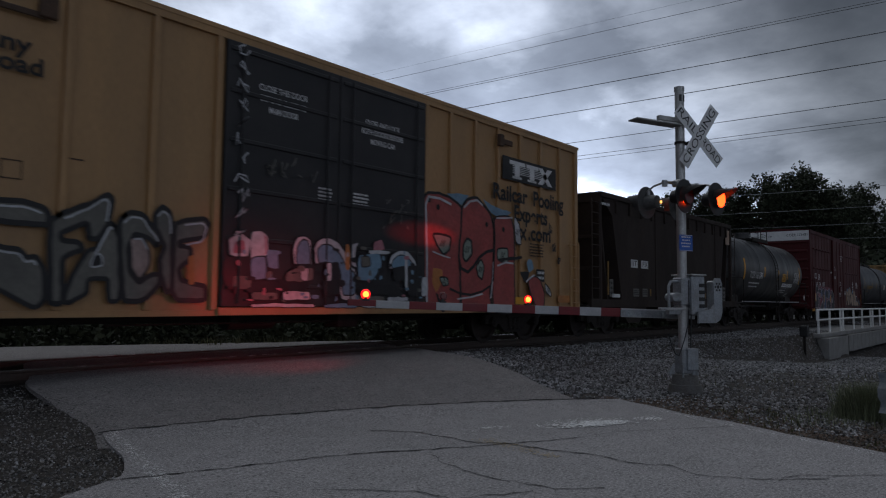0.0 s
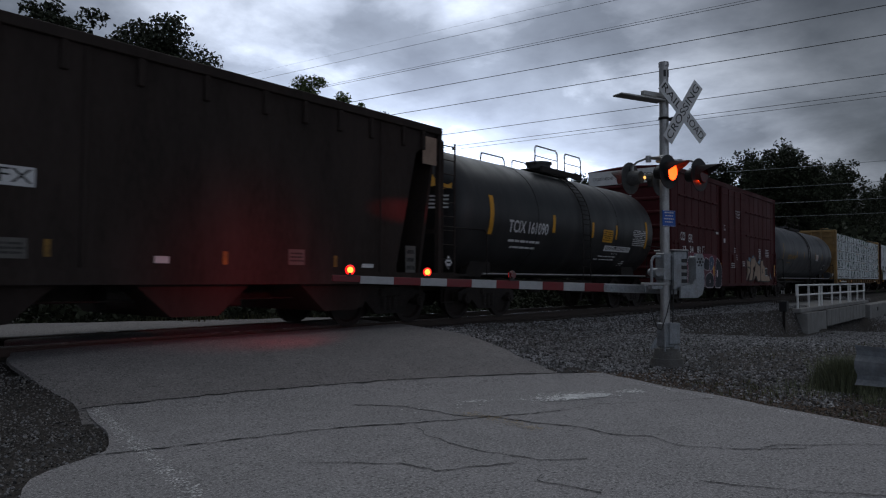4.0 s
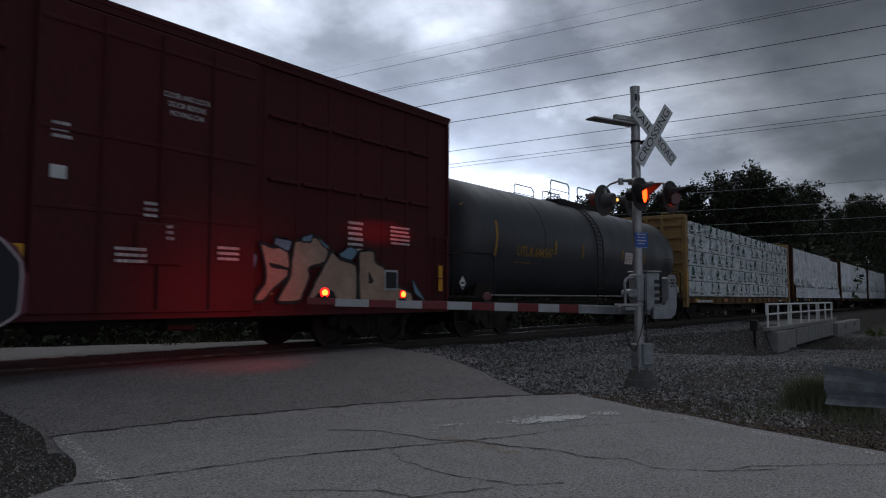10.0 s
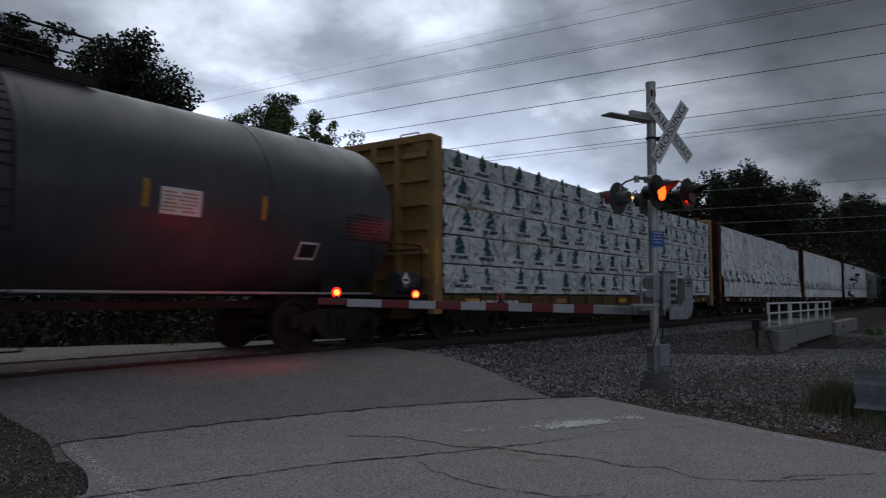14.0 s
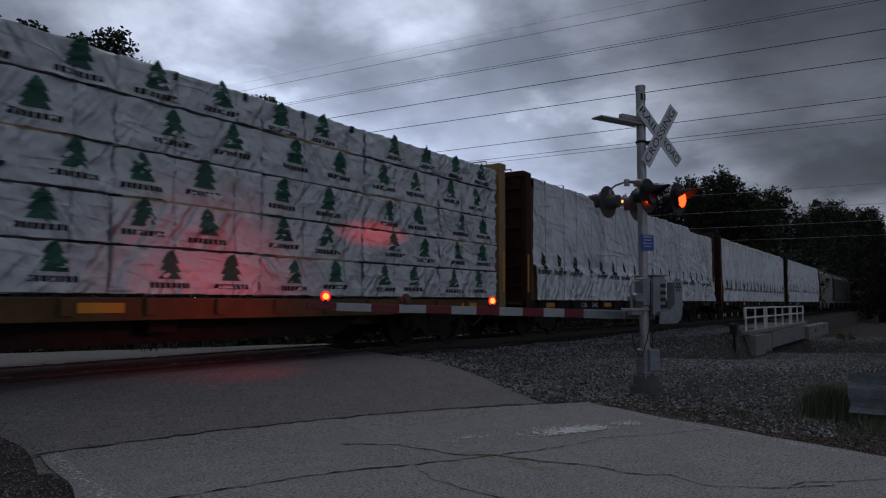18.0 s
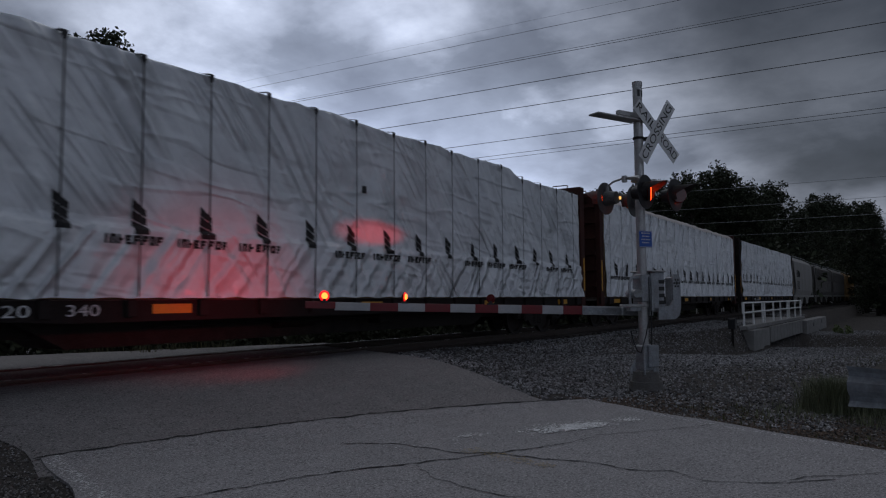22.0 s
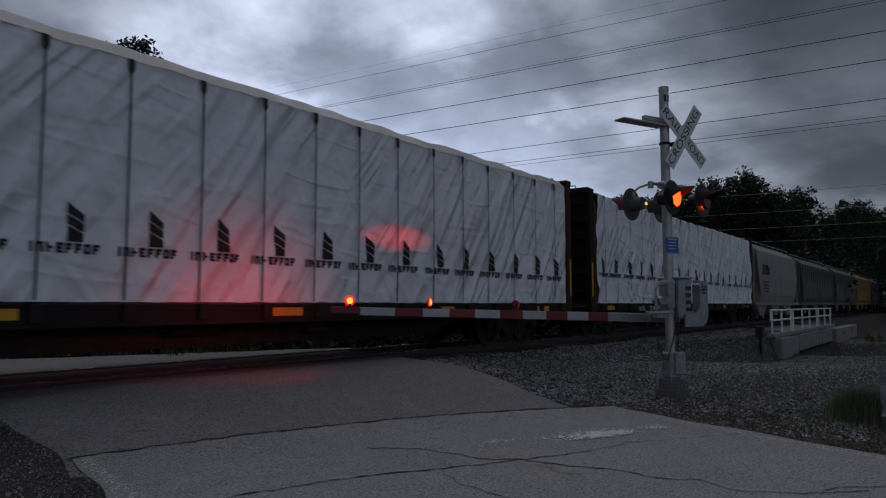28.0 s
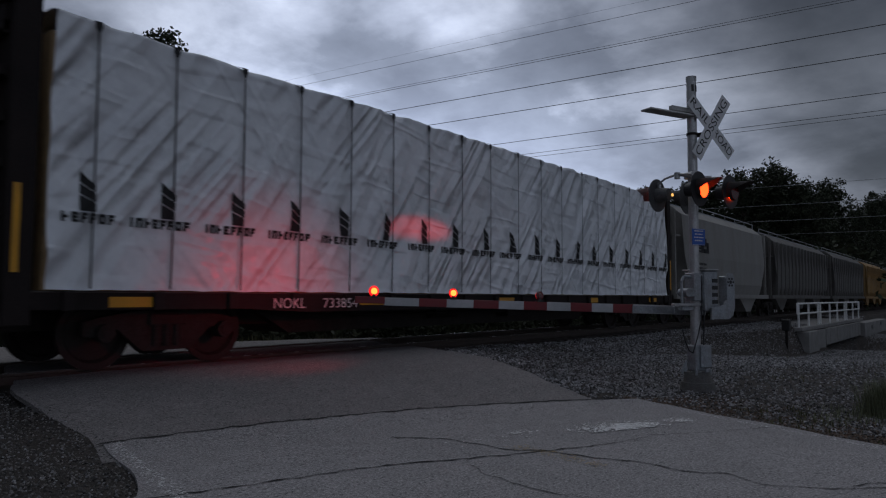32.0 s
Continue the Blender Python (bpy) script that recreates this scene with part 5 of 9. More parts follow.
def sprayed(car, shapes, y, mats, name, labels, shine=None):
    """Sprayed letters: each a filled outline with a line round it, every layer a hair above the last."""
    k = 0
    for kind, fill, edge, w, pts in shapes:
        pts = list(pts)
        for cut in (0.13, 0.25):
            q = []
            for (a, b), (c, d) in zip(pts, pts[1:] + pts[:1]):
                q += [(a + (c - a) * cut, b + (d - b) * cut), (a + (c - a) * (1 - cut), b + (d - b) * (1 - cut))]
            pts = q
        fine_pts = []
        for (a, b), (c, d) in zip(pts, pts[1:] + pts[:1]):
            n = max(1, int(math.hypot(c - a, d - b) / 0.07))
            fine_pts += [(a + (c - a) * i / n, b + (d - b) * i / n) for i in range(n)]
        pts = [(a + 0.016 * noise.noise((a * 9, b * 9, k)), b + 0.016 * noise.noise((a * 9, b * 9, k + 5))) for a, b in fine_pts]
        bm = B()
        blob(bm, pts, y - 0.0008 * k, 0, smooth_n=0)
        if edge != fill:
            wob = [(a + 0.012 * noise.noise((a * 4, b * 4, k)), b + 0.012 * noise.noise((a * 4, b * 4, k + 9))) for a, b in pts]
            stroke(bm, wob + wob[:2], w, y - 0.0008 * k - 0.0004, 1)
        if shine:
            mx, mz = sum(a for a, b in pts) / len(pts), sum(b for a, b in pts) / len(pts)
            reach = max(b for a, b in pts) - mz
            run_ = []
            for a, b in pts + pts[:1]:
                if b > mz + 0.45 * reach and len(pts) > 20:
                    run_.append((a + (mx - a) * 0.10, b - w * 0.9))
                else:
                    if len(run_) > 5:
                        stroke(bm, run_, 0.026, y - 0.0008 * k - 0.0005, 2)
                    run_ = []
            if len(run_) > 5:
                stroke(bm, run_, 0.026, y - 0.0008 * k - 0.0005, 2)
        if kind == "e":
            mx, mz = sum(a for a, b in pts) / len(pts), sum(b for a, b in pts) / len(pts)
            for j in (-1, 0, 1):
                stroke(bm, [(mx + 0.05 * j - 0.03, mz - 0.07), (mx + 0.05 * j + 0.03, mz + 0.07)], 0.02, y - 0.0008 * k - 0.0006, 1)
        part(name, bm, (M[mats[fill]], M[mats[edge]], M[shine or mats[edge]]), car, labels.get(kind, labels[""]))
        k += 1


def build_yellow_boxcar():
    L = 17.15
    x0 = -0.5
    c = new_car("boxcar", x0, "faded yellow steel boxcar with black doors and graffiti", "boxcar")
    r = lambda X: X - x0
    sill, top = 0.82, 5.10
    boxcar_shell(c, L, sill, top, M["yellowcar"], M["yellowcar"], M["yellowcar"], [r(X) for X in (1.4, 2.55, 3.7, 4.85, 5.85, 10.56, 11.35, 12.2, 13.05, 13.95, 14.85, 15.75, 16.55)])
    underframe(c, L)
    bogie(c, 2.2); bogie(c, L - 2.2)
    # two black plug doors with panels and lock rods
    for k, (a, b) in enumerate(((5.95, 8.2), (8.22, 10.48))):
        d = part("door", box(B(), r(a), r(b), N - 0.05, N + 0.03, sill + 0.1, top - 0.13, bevel=0.012), M["blackcar"], c, "black sliding door with horizontal ribs")
        bm = B()
        for z in (1.25, 1.95, 2.7, 3.45, 4.2, 4.85):
            box(bm, r(a) + 0.06, r(b) - 0.06, N - 0.075, N - 0.045, z - 0.035, z + 0.035, bevel=0.01)
        part("door_rib", bm, M["blackcar"], d)
        bm = B()
        for f in (0.12, 0.88):
            xx = r(a) + (b - a) * f
            rod(bm, (xx, N - 0.09, sill + 0.15), (xx, N - 0.09, top - 0.2), 0.016, 8)
        part("lock_rod", bm, M["blackcar"], d)
        for i, words in enumerate((("CLOSE AND LOCK", "BOTH DOORS BEFORE", "MOVING CAR") if k else ("CLOSE THIS DOOR", "BEFORE CLOSING", "MAIN DOOR"))):
            text("door_warning", words, 0.14, M["wletter"], c, on_side(r(a) + 1.05, 4.36 - 0.1 * k - 0.17 * i, 0.058), "white door warning letters", align="CENTER", width=0.064 * len(words), bold=0.0015)
        lines(c, r(a) + (0.3 if k else 1.8), r(a) + (0.7 if k else 2.1), 2.7, 2.95, 4, M["wletter"], N - 0.056, "stencil", 5 + k)
    part("door_track", box(B(), r(5.9), r(10.55), N - 0.08, N + 0.0, sill - 0.02, sill + 0.09), M["yellowcar"], c)
    # large painted marks
    logo = plate(c, "logo_panel", r(13.16), r(15.5), 3.84, 4.38, M["g_black"], "black panel with white block marks")
    logo.matrix_basis = pose(0, -0.028, 0)
    bm = B()
    for a, b in ((0.28, 0.92), (0.98, 1.5)):
        box(bm, r(13.16) + a, r(13.16) + b, N - 0.046, N - 0.042, 4.22, 4.31)
        box(bm, r(13.16) + (a + b) / 2 - 0.11, r(13.16) + (a + b) / 2 + 0.09, N - 0.046, N - 0.042, 3.92, 4.22)
        box(bm, r(13.16) + (a + b) / 2 - 0.2, r(13.16) + (a + b) / 2 + 0.18, N - 0.046, N - 0.042, 3.90, 3.95)
    for sg in (-1, 1):
        poly(bm, [(r(14.98) - sg * 0.33, N - 0.046, 4.31), (r(14.98) - sg * 0.12, N - 0.046, 4.31), (r(14.98) + sg * 0.33, N - 0.046, 3.90), (r(14.98) + sg * 0.12, N - 0.046, 3.90)], (0, 0.004, 0))
    for i in range(5):
        box(bm, r(13.56), r(14.9), N - 0.0455, N - 0.042, 4.02 + i * 0.042, 4.036 + i * 0.042)
    part("logo_mark", done(bm), M["wletter"], c, "white block marks")
    for body_, X, z, w in (("Railcar", 12.78, 3.50, 1.40), ("Pooling", 14.44, 3.50, 1.42), ("Experts", 13.62, 3.08, 1.46), (".com", 14.22, 2.66, 1.02)):
        text("lettering", body_, 0.50, M["letter"], c, on_side(r(X), z, 0.0345), "bold black lettering", width=w, bold=0.014)
    for sg in (-1, 1):
        bm = B()
        stroke(bm, [(r(14.02) - 0.11, 2.62 - sg * 0.13), (r(14.02) + 0.11, 2.62 + sg * 0.13)], 0.07, N - 0.0345 - 0.0005 * sg, 0)
        part("lettering", bm, M["letter"], c, "black painted stroke")
    for body_, X, z, w in (("any", 2.74, 4.06, 0.52), ("road", 2.76, 3.82, 0.62)):
        text("lettering", body_, 0.30, M["letter"], c, on_side(r(X), z, 0.0345), "bold black lettering", width=w, bold=0.008)
    part("conduit", box(B(), r(1.6), r(3.42), N - 0.06, N - 0.03, 4.44, 4.52, bevel=0.01), M["rust"], c, "rusty pipe under the eave")
    part("conduit_bracket", box(B(), r(3.30), r(3.52), N - 0.11, N - 0.03, 4.46, 4.72, bevel=0.015), M["rust"], c, "rusty bracket")
    for X0, X1, z0, z1 in ((3.00, 3.24, 2.66, 2.675), (3.00, 3.24, 2.44, 2.455), (3.00, 3.012, 2.45, 2.67), (3.228, 3.24, 2.45, 2.67), (3.72, 3.95, 2.78, 2.80)):
        plate(c, "scratch", r(X0), r(X1), z0, z1, M["rust"], "thin rusty line", N + 0.036)
    lines(c, r(13.2), r(13.7), 2.0, 2.42, 6, M["letter"], N - 0.034, seed=11)
    lines(c, r(14.3), r(14.9), 2.1, 2.45, 5, M["letter"], N - 0.034, seed=12)
    pl = plate(c, "service_plate", r(14.58), r(14.95), 1.52, 1.82, M["g_black"], "black stencil plate with white frame", N - 0.034)
    lines(c, r(14.60), r(14.93), 1.55, 1.8, 2, M["wletter"], N - 0.042, seed=13)
    plate(c, "end_plate", r(15.6), r(16.2), 1.02, 1.2, M["g_orange"], "orange plate", N - 0.034)
    plate(c, "yellow_panel", r(13.4), r(14.1), 0.98, 1.14, M["reflector"], "yellow panel", N - 0.034)
    part("roof_ladder_bracket", box(box(B(), r(12.95), r(13.5), N - 0.09, N - 0.03, 4.62, 4.74, bevel=0.01), r(12.95), r(13.1), N - 0.13, N - 0.03, 4.55, 4.82, bevel=0.01), M["rust"], c, "rusty bracket under the eave")
    ladder(c, r(16.18), 0.9, 2.6, M["yellowcar"])
    bm = B()
    for z in (1.0, 1.35, 1.7, 2.05, 2.4):
        rod(bm, (L + 0.1, N + 0.02, z), (L + 0.1, N + 0.5, z), 0.014, 6)
    for yy in (N + 0.02, N + 0.5):
        box(bm, L + 0.08, L + 0.12, yy - 0.02, yy + 0.02, 0.85, 2.55)
    part("end_ladder", bm, M["yellowcar"], c)
    # graffiti: grey bubble letters, pink letters, tags on the doors
    sprayed(c, GREY_LETTERS, N - 0.048, ("g_grey", "g_black", "g_white", "g_pale", "g_orange"), "graffiti_letter", {"": "grey sprayed letter with black outline"}, "g_white")
    sprayed(c, PINK_LETTERS, N - 0.036, ("g_pink", "g_black", "g_mint", "g_white", "g_sky", "g_orange"), "graffiti_letter", {"": "crimson sprayed letter shape with outlines", "b": "pale blue sprayed shadow", "e": "striped pale green patch in the letter", "o": "orange sprayed patch"})
    for q, (mi, w, pts) in enumerate(PINK_LINES):
        fine_pts = [(a + (c_ - a) * i / 8, b + (d - b) * i / 8) for (a, b), (c_, d) in zip(pts, pts[1:]) for i in range(8)] + [pts[-1]]
        bm = B()
        stroke(bm, fine_pts, w, N - 0.054 - 0.0004 * q, 0)
        part("graffiti_line", bm, M["g_white"] if mi == 3 else M["g_black"], c, "white sprayed highlight" if mi == 3 else "black sprayed line")
    # round black spots in the crimson letters
    for X, z in ((11.38, 2.93), (13.04, 2.72), (13.68, 2.66), (11.1, 3.05)):
        bm = B()
        blob(bm, arc(X, z, 0.05, 0.06, 0, 330, 10), N - 0.053, 0, smooth_n=0)
        part("graffiti_spot", bm, M["g_black"], c, "small black sprayed spot")
    rng = random.Random(14)
    for q, (X, z, w_, h_) in enumerate(((15.62, 2.86, 0.30, 0.34), (15.80, 2.42, 0.34, 0.32), (16.05, 2.12, 0.26, 0.26))):
        bm = B()
        pts = [(r(X - 0.5) + w_ * (0.5 + 0.5 * math.cos(k * 2.1 + q)) * rng.uniform(0.5, 1.0), z + h_ * (0.5 + 0.5 * math.sin(k * 1.7)) * rng.uniform(0.5, 1.0) - 0.15) for k in range(16)]
        for _ in range(2):
            pts = [p_ for (a, b), (c_, d) in zip(pts, pts[1:]) for p_ in ((a * 0.75 + c_ * 0.25, b * 0.75 + d * 0.25), (a * 0.25 + c_ * 0.75, b * 0.25 + d * 0.75))]
        stroke(bm, pts, 0.02, N - 0.0345, 0)
        part("graffiti_tag", bm, M["g_black"], c, "thin black scribbled tag")
    rng = random.Random(4)
    sprayed(c, DOOR_LETTERS, N - 0.0765, ("g_white", "g_rose", "g_sky", "g_orange", "g_black", "g_grey"), "graffiti_letter", {"": "white and pink sprayed letter on the door", "k": "black sprayed patch"})
    yd = N - 0.104
    bm = B()
    for i in range(90):
        xx, zz = rng.uniform(6.0, 10.3), 0.96 + 0.98 * rng.random() ** 1.3
        ww, hh = rng.uniform(0.02, 0.17), rng.uniform(0.02, 0.11)
        blob(bm, [(r(xx), zz), (r(xx + ww), zz + rng.uniform(-0.03, 0.03)), (r(xx + ww), zz + hh), (r(xx + rng.uniform(-0.02, 0.02)), zz + hh)], yd + 0.003 - 0.00002 * i, rng.choice((4, 4, 4, 4, 5, 2, 2, 0, 1)), smooth_n=1)
    tagged(part("graffiti_overspray", bm, (M["g_white"], M["g_rose"], M["g_sky"], M["g_orange"], M["g_black"], M["g_grey"]), c, "patchy black and pale overspray"), kind="stuff")
    bm = B()
    for i in range(11):
        z = 4.85 - i * 0.28
        pts = [(r(6.18 + rng.uniform(-0.1, 0.16)), z + rng.uniform(-0.11, 0.11)) for _ in range(5)]
        stroke(bm, pts, 0.028, yd - 0.01, 0)
    for i in range(24):
        xx, zz = (6.6 + rng.uniform(0, 1.0), 3.0 + rng.uniform(0, 0.35)) if i < 12 else (9.2 + rng.uniform(0, 0.7), 2.4 + rng.uniform(0, 0.6))
        stroke(bm, [(r(xx), zz), (r(xx + rng.uniform(-0.1, 0.1)), zz + rng.uniform(-0.15, 0.15)), (r(xx + rng.uniform(-0.1, 0.12)), zz + rng.uniform(-0.1, 0.1))], 0.022, yd - 0.01, 5)
    part("graffiti", bm, (M["g_white"], M["g_rose"], M["g_sky"], M["g_orange"], M["g_black"], M["g_grey"]), c, "thin white tags and lines on the doors")


def build_hopper():
    x0, L = 16.98, 13.1
    c = new_car("hopper_car", x0, "dark brown open hopper car with white stencil marks", "hopper car")
    r = lambda X: X - x0
    a, b, z0, z1 = r(18.0), r(29.05), 1.02, 4.08
    bm = B()
    poly(bm, [(a, N + 0.03, z1), (a + 0.75, N + 0.03, z1 - 0.55), (a + 1.3, N + 0.03, z0 + 0.25), (a + 1.3, N + 0.03, z0), (b - 1.3, N + 0.03, z0), (b - 1.3, N + 0.03, z0 + 0.25), (b - 0.75, N + 0.03, z1 - 0.55), (b, N + 0.03, z1)], (0, -2 * N - 0.06, 0))
    part("body", done(bm), M["browncar"], c, "dark brown hopper body with sloped ends")
    bm = box(B(), a - 0.03, b + 0.03, N - 0.03, N + 0.08, z1 - 0.08, z1 + 0.07, bevel=0.01)
    box(bm, a - 0.03, b + 0.03, -N - 0.08, -N + 0.03, z1 - 0.08, z1 + 0.07)
    box(bm, a - 0.03, a + 0.08, N, -N, z1 - 0.2, z1 + 0.07)
    box(bm, b - 0.08, b + 0.03, N, -N, z1 - 0.2, z1 + 0.07)
    part("top_chord", bm, M["browncar"], c)
    part("side_sill", box(B(), a - 0.6, b + 0.6, N - 0.02, N + 0.12, z0 - 0.12, z0 + 0.1), M["browncar"], c)
    for i, X in enumerate((18.95, 19.87, 20.69, 21.47, 22.49, 23.51, 24.58, 25.4, 26.2, 27.0, 27.9, 28.5)):
        shared("hop_post", lambda: box(B(), -0.045, 0.045, N - 0.03, N + 0.05, 3.62, z1 - 0.08, bevel=0.012), "side_post", M["browncar"], c, "", pose(r(X), 0, 0))
        if i % 6 == 3:
            shared("hop_post_long", lambda: box(B(), -0.04, 0.04, N + 0.0, N + 0.05, z0, z1 - 0.08, bevel=0.012), "side_post", M["browncar"], c, "", pose(r(X) + 0.3, 0, 0))
    for xx in (a, b):
        for yy in (N + 0.05, -N - 0.05):
            part("corner_post", box(B(), xx - 0.05, xx + 0.05, yy - 0.05, yy + 0.05, z0, z1), M["browncar"], c, "upright post at the open end")
        for zz in (2.0, 2.9):
            part("end_rail", box(B(), xx - 0.03, xx + 0.03, N, -N, zz - 0.05, zz + 0.05), M["browncar"], c)
    for xx, sg in ((a, 1), (b, -1)):
        bm = B()
        poly(bm, [(xx + 0.02 * sg, N + 0.09, z1 - 0.1), (xx + 0.10 * sg, N + 0.09, z1 - 0.1), (xx + 0.62 * sg, N + 0.09, z0), (xx + 0.54 * sg, N + 0.09, z0)], (0, -2 * N - 0.18, 0))
        part("end_sheet", done(bm), M["browncar"], c, "dark steel end sheet")
    for xx in (a - 0.75, b - 0.1):
        part("end_platform", box(B(), xx, xx + 0.85, N + 0.05, -N - 0.05, z0 - 0.12, z0 - 0.05), M["steel"], c)
    ladder(c, a - 0.5, 1.0, 3.9, M["browncar"], y=N + 0.02)
    ladder(c, b + 0.1, 1.0, 3.9, M["browncar"], y=N + 0.02)
    for k in range(3):
        xm = a + 2.6 + k * 2.95
        bm = B()
        poly(bm, [(xm - 1.1, N + 0.25, z0), (xm + 1.1, N + 0.25, z0), (xm + 0.4, N + 0.25, 0.42), (xm - 0.4, N + 0.25, 0.42)], (0, -2 * N - 0.5, 0))
        part("discharge_chute", done(bm), M["browncar"], c, "sloped discharge chute")
    for t_, X, w in (("IT", 19.97, 0.45), ("FX", 20.68, 0.5)):
        plate(c, "mark_plate", r(X), r(X) + w, 2.09, 2.33, M["wletter"], "white patch with black letters", N + 0.028)
        text("lettering", t_, 0.25, M["letter"], c, on_side(r(X) + 0.06, 2.205, -0.018), width=w - 0.12)
    for X, w, z, h in ((20.1, 0.4, 1.22, 0.24), (20.75, 0.36, 1.22, 0.25), (18.7, 0.5, 1.18, 0.1), (22.75, 0.22, 1.2, 0.1), (25.1, 0.34, 1.22, 0.26), (26.8, 0.3, 1.2, 0.07), (28.0, 0.3, 1.1, 0.55), (18.55, 0.22, 1.2, 0.5)):
        plate(c, "stencil_plate", r(X), r(X) + w, z, z + h, M["dimhop"] if h > 0.2 else M["wletter"], "pale stencil patch", N + 0.028)
        if h > 0.2:
            lines(c, r(X) + 0.03, r(X) + w - 0.03, z + 0.04, z + h - 0.04, 3, M["letter"], N + 0.02, seed=int(X * 10))
    for X, z, h in ((18.42, 1.25, 0.95), (21.3, 1.25, 0.22), (23.85, 1.2, 0.2), (26.1, 1.2, 0.2)):
        plate(c, "reflector", r(X), r(X) + 0.08, z, z + h, M["dulltape"], "dirty yellow reflective strip", N + 0.024)
    lines(c, a + 0.05, a + 0.6, 3.75, 3.9, 1, M["wletter"], N + 0.03, seed=3)
    plate(c, "rust_panel", b - 0.55, b - 0.1, 3.35, 3.92, M["g_tan"], "pale rusty panel", N + 0.028)
    bm = box(B(), a - 0.062, a - 0.05, N + 0.9, N + 1.35, 3.62, 3.82)
    part("end_mark", bm, M["wletter"], c, "white mark on the end")
    underframe(c, L)
    bogie(c, 2.0); bogie(c, L - 2.0)


def tank_point(zc, rad, z, proud=0.0):
    """y of the near shell at height z."""
    return -math.sqrt(max(0.0, (rad + proud) ** 2 - (z - zc) ** 2))


def bend(ob, zc, rad, proud):
    """Wraps a flat mark, drawn in x and z, round the near side of a tank."""
    inv = ob.matrix_basis
    for v in ob.data.vertices:
        p = inv @ v.co
        v.co = inv.inverted() @ Vector((p.x, tank_point(zc, rad, p.z, proud), p.z))
    return ob


def tank_patch(car, name, x0, x1, z0, z1, zc, rad, mat, label="", proud=0.006):
    n = max(2, int((z1 - z0) / 0.05))
    vs, fs = [], []
    for i in range(n + 1):
        z = z0 + (z1 - z0) * i / n
        vs += [(x0, tank_point(zc, rad, z, proud), z), (x1, tank_point(zc, rad, z, proud), z)]
    fs = [(2 * i, 2 * i + 1, 2 * i + 3, 2 * i + 2) for i in range(n)]
    o = raw(name, vs, fs, mat, car)
    if label:
        o["label"] = label
    return o


def tank_lines(car, x0, x1, z0, z1, n, zc, rad, mat, seed, proud=0.008, name="small_print", dens=0.8):
    rng = random.Random(seed)
    vs, fs = [], []
    dz = (z1 - z0) / n
    for i in range(n):
        x = x0
        while x < x1 - 0.01:
            l = rng.uniform(0.05, 0.2) * (x1 - x0)
            e = min(x1, x + l)
            if rng.random() < dens:
                b = len(vs)
                for z in (z0 + dz * (i + 0.25), z0 + dz * (i + 0.72)):
                    vs += [(x, tank_point(zc, rad, z, proud), z), (e, tank_point(zc, rad, z, proud), z)]
                fs.append((b, b + 1, b + 3, b + 2))
            x = e + 0.012 + 0.015 * (x1 - x0)
    o = raw(name, vs, fs, mat, car)
    o["label"] = "small lines of stencilled print"
    return o


def tank_shell(car, xa, xb, zc, rad, mat, rings=()):
    bm = B()
    seg, head = 48, 0.62
    prof = []
    for i in range(9):
        a = math.pi / 2 * i / 8
        prof.append((xa + head * (1 - math.sin(a)) if False else xa + head * (1 - math.cos(math.pi / 2 - a)), rad * math.sin(a)))
    prof = [(xa + head * (1 - math.cos(a)), rad * math.sin(a)) for a in (math.pi / 2 * i / 9 for i in range(10))]
    prof += [(xa + head + (xb - xa - 2 * head) * i / 6, rad) for i in range(1, 6)]
    prof += [(xb - head * (1 - math.cos(a)), rad * math.sin(a)) for a in (math.pi / 2 * (9 - i) / 9 for i in range(10))]
    ringv = []
    for x, rr in prof:
        ringv.append([bm.verts.new((x, rr * math.cos(2 * math.pi * k / seg), zc + rr * math.sin(2 * math.pi * k / seg))) for k in range(seg)] if rr > 1e-6 else [bm.verts.new((x, 0, zc))])
    for p, q in zip(ringv, ringv[1:]):
        for k in range(seg):
            j = (k + 1) % seg
            u = []
            for v in (p[k % len(p)], p[j % len(p)], q[j % len(q)], q[k % len(q)]):
                if v not in u:
                    u.append(v)
            if len(u) > 2:
                bm.faces.new(u)
    shell = part("tank_shell", done(bm), mat, car, "cylindrical tank with domed heads", smooth=True)
    for x in rings:
        bm = B()
        for k in range(seg):
            a0, a1 = 2 * math.pi * k / seg, 2 * math.pi * (k + 1) / seg
            vs = []
            for xx, rr in ((x - 0.03, rad + 0.001), (x - 0.03, rad + 0.008), (x + 0.03, rad + 0.008), (x + 0.03, rad + 0.001)):
                vs.append([(xx, rr * math.cos(a), zc + rr * math.sin(a)) for a in (a0, a1)])
            for p, q in zip(vs, vs[1:]):
                bm.faces.new([bm.verts.new(v) for v in (p[0], p[1], q[1], q[0])])
        bmesh.ops.remove_doubles(bm, verts=bm.verts, dist=1e-4)
        part("weld_band", bm, mat, car, smooth=False)


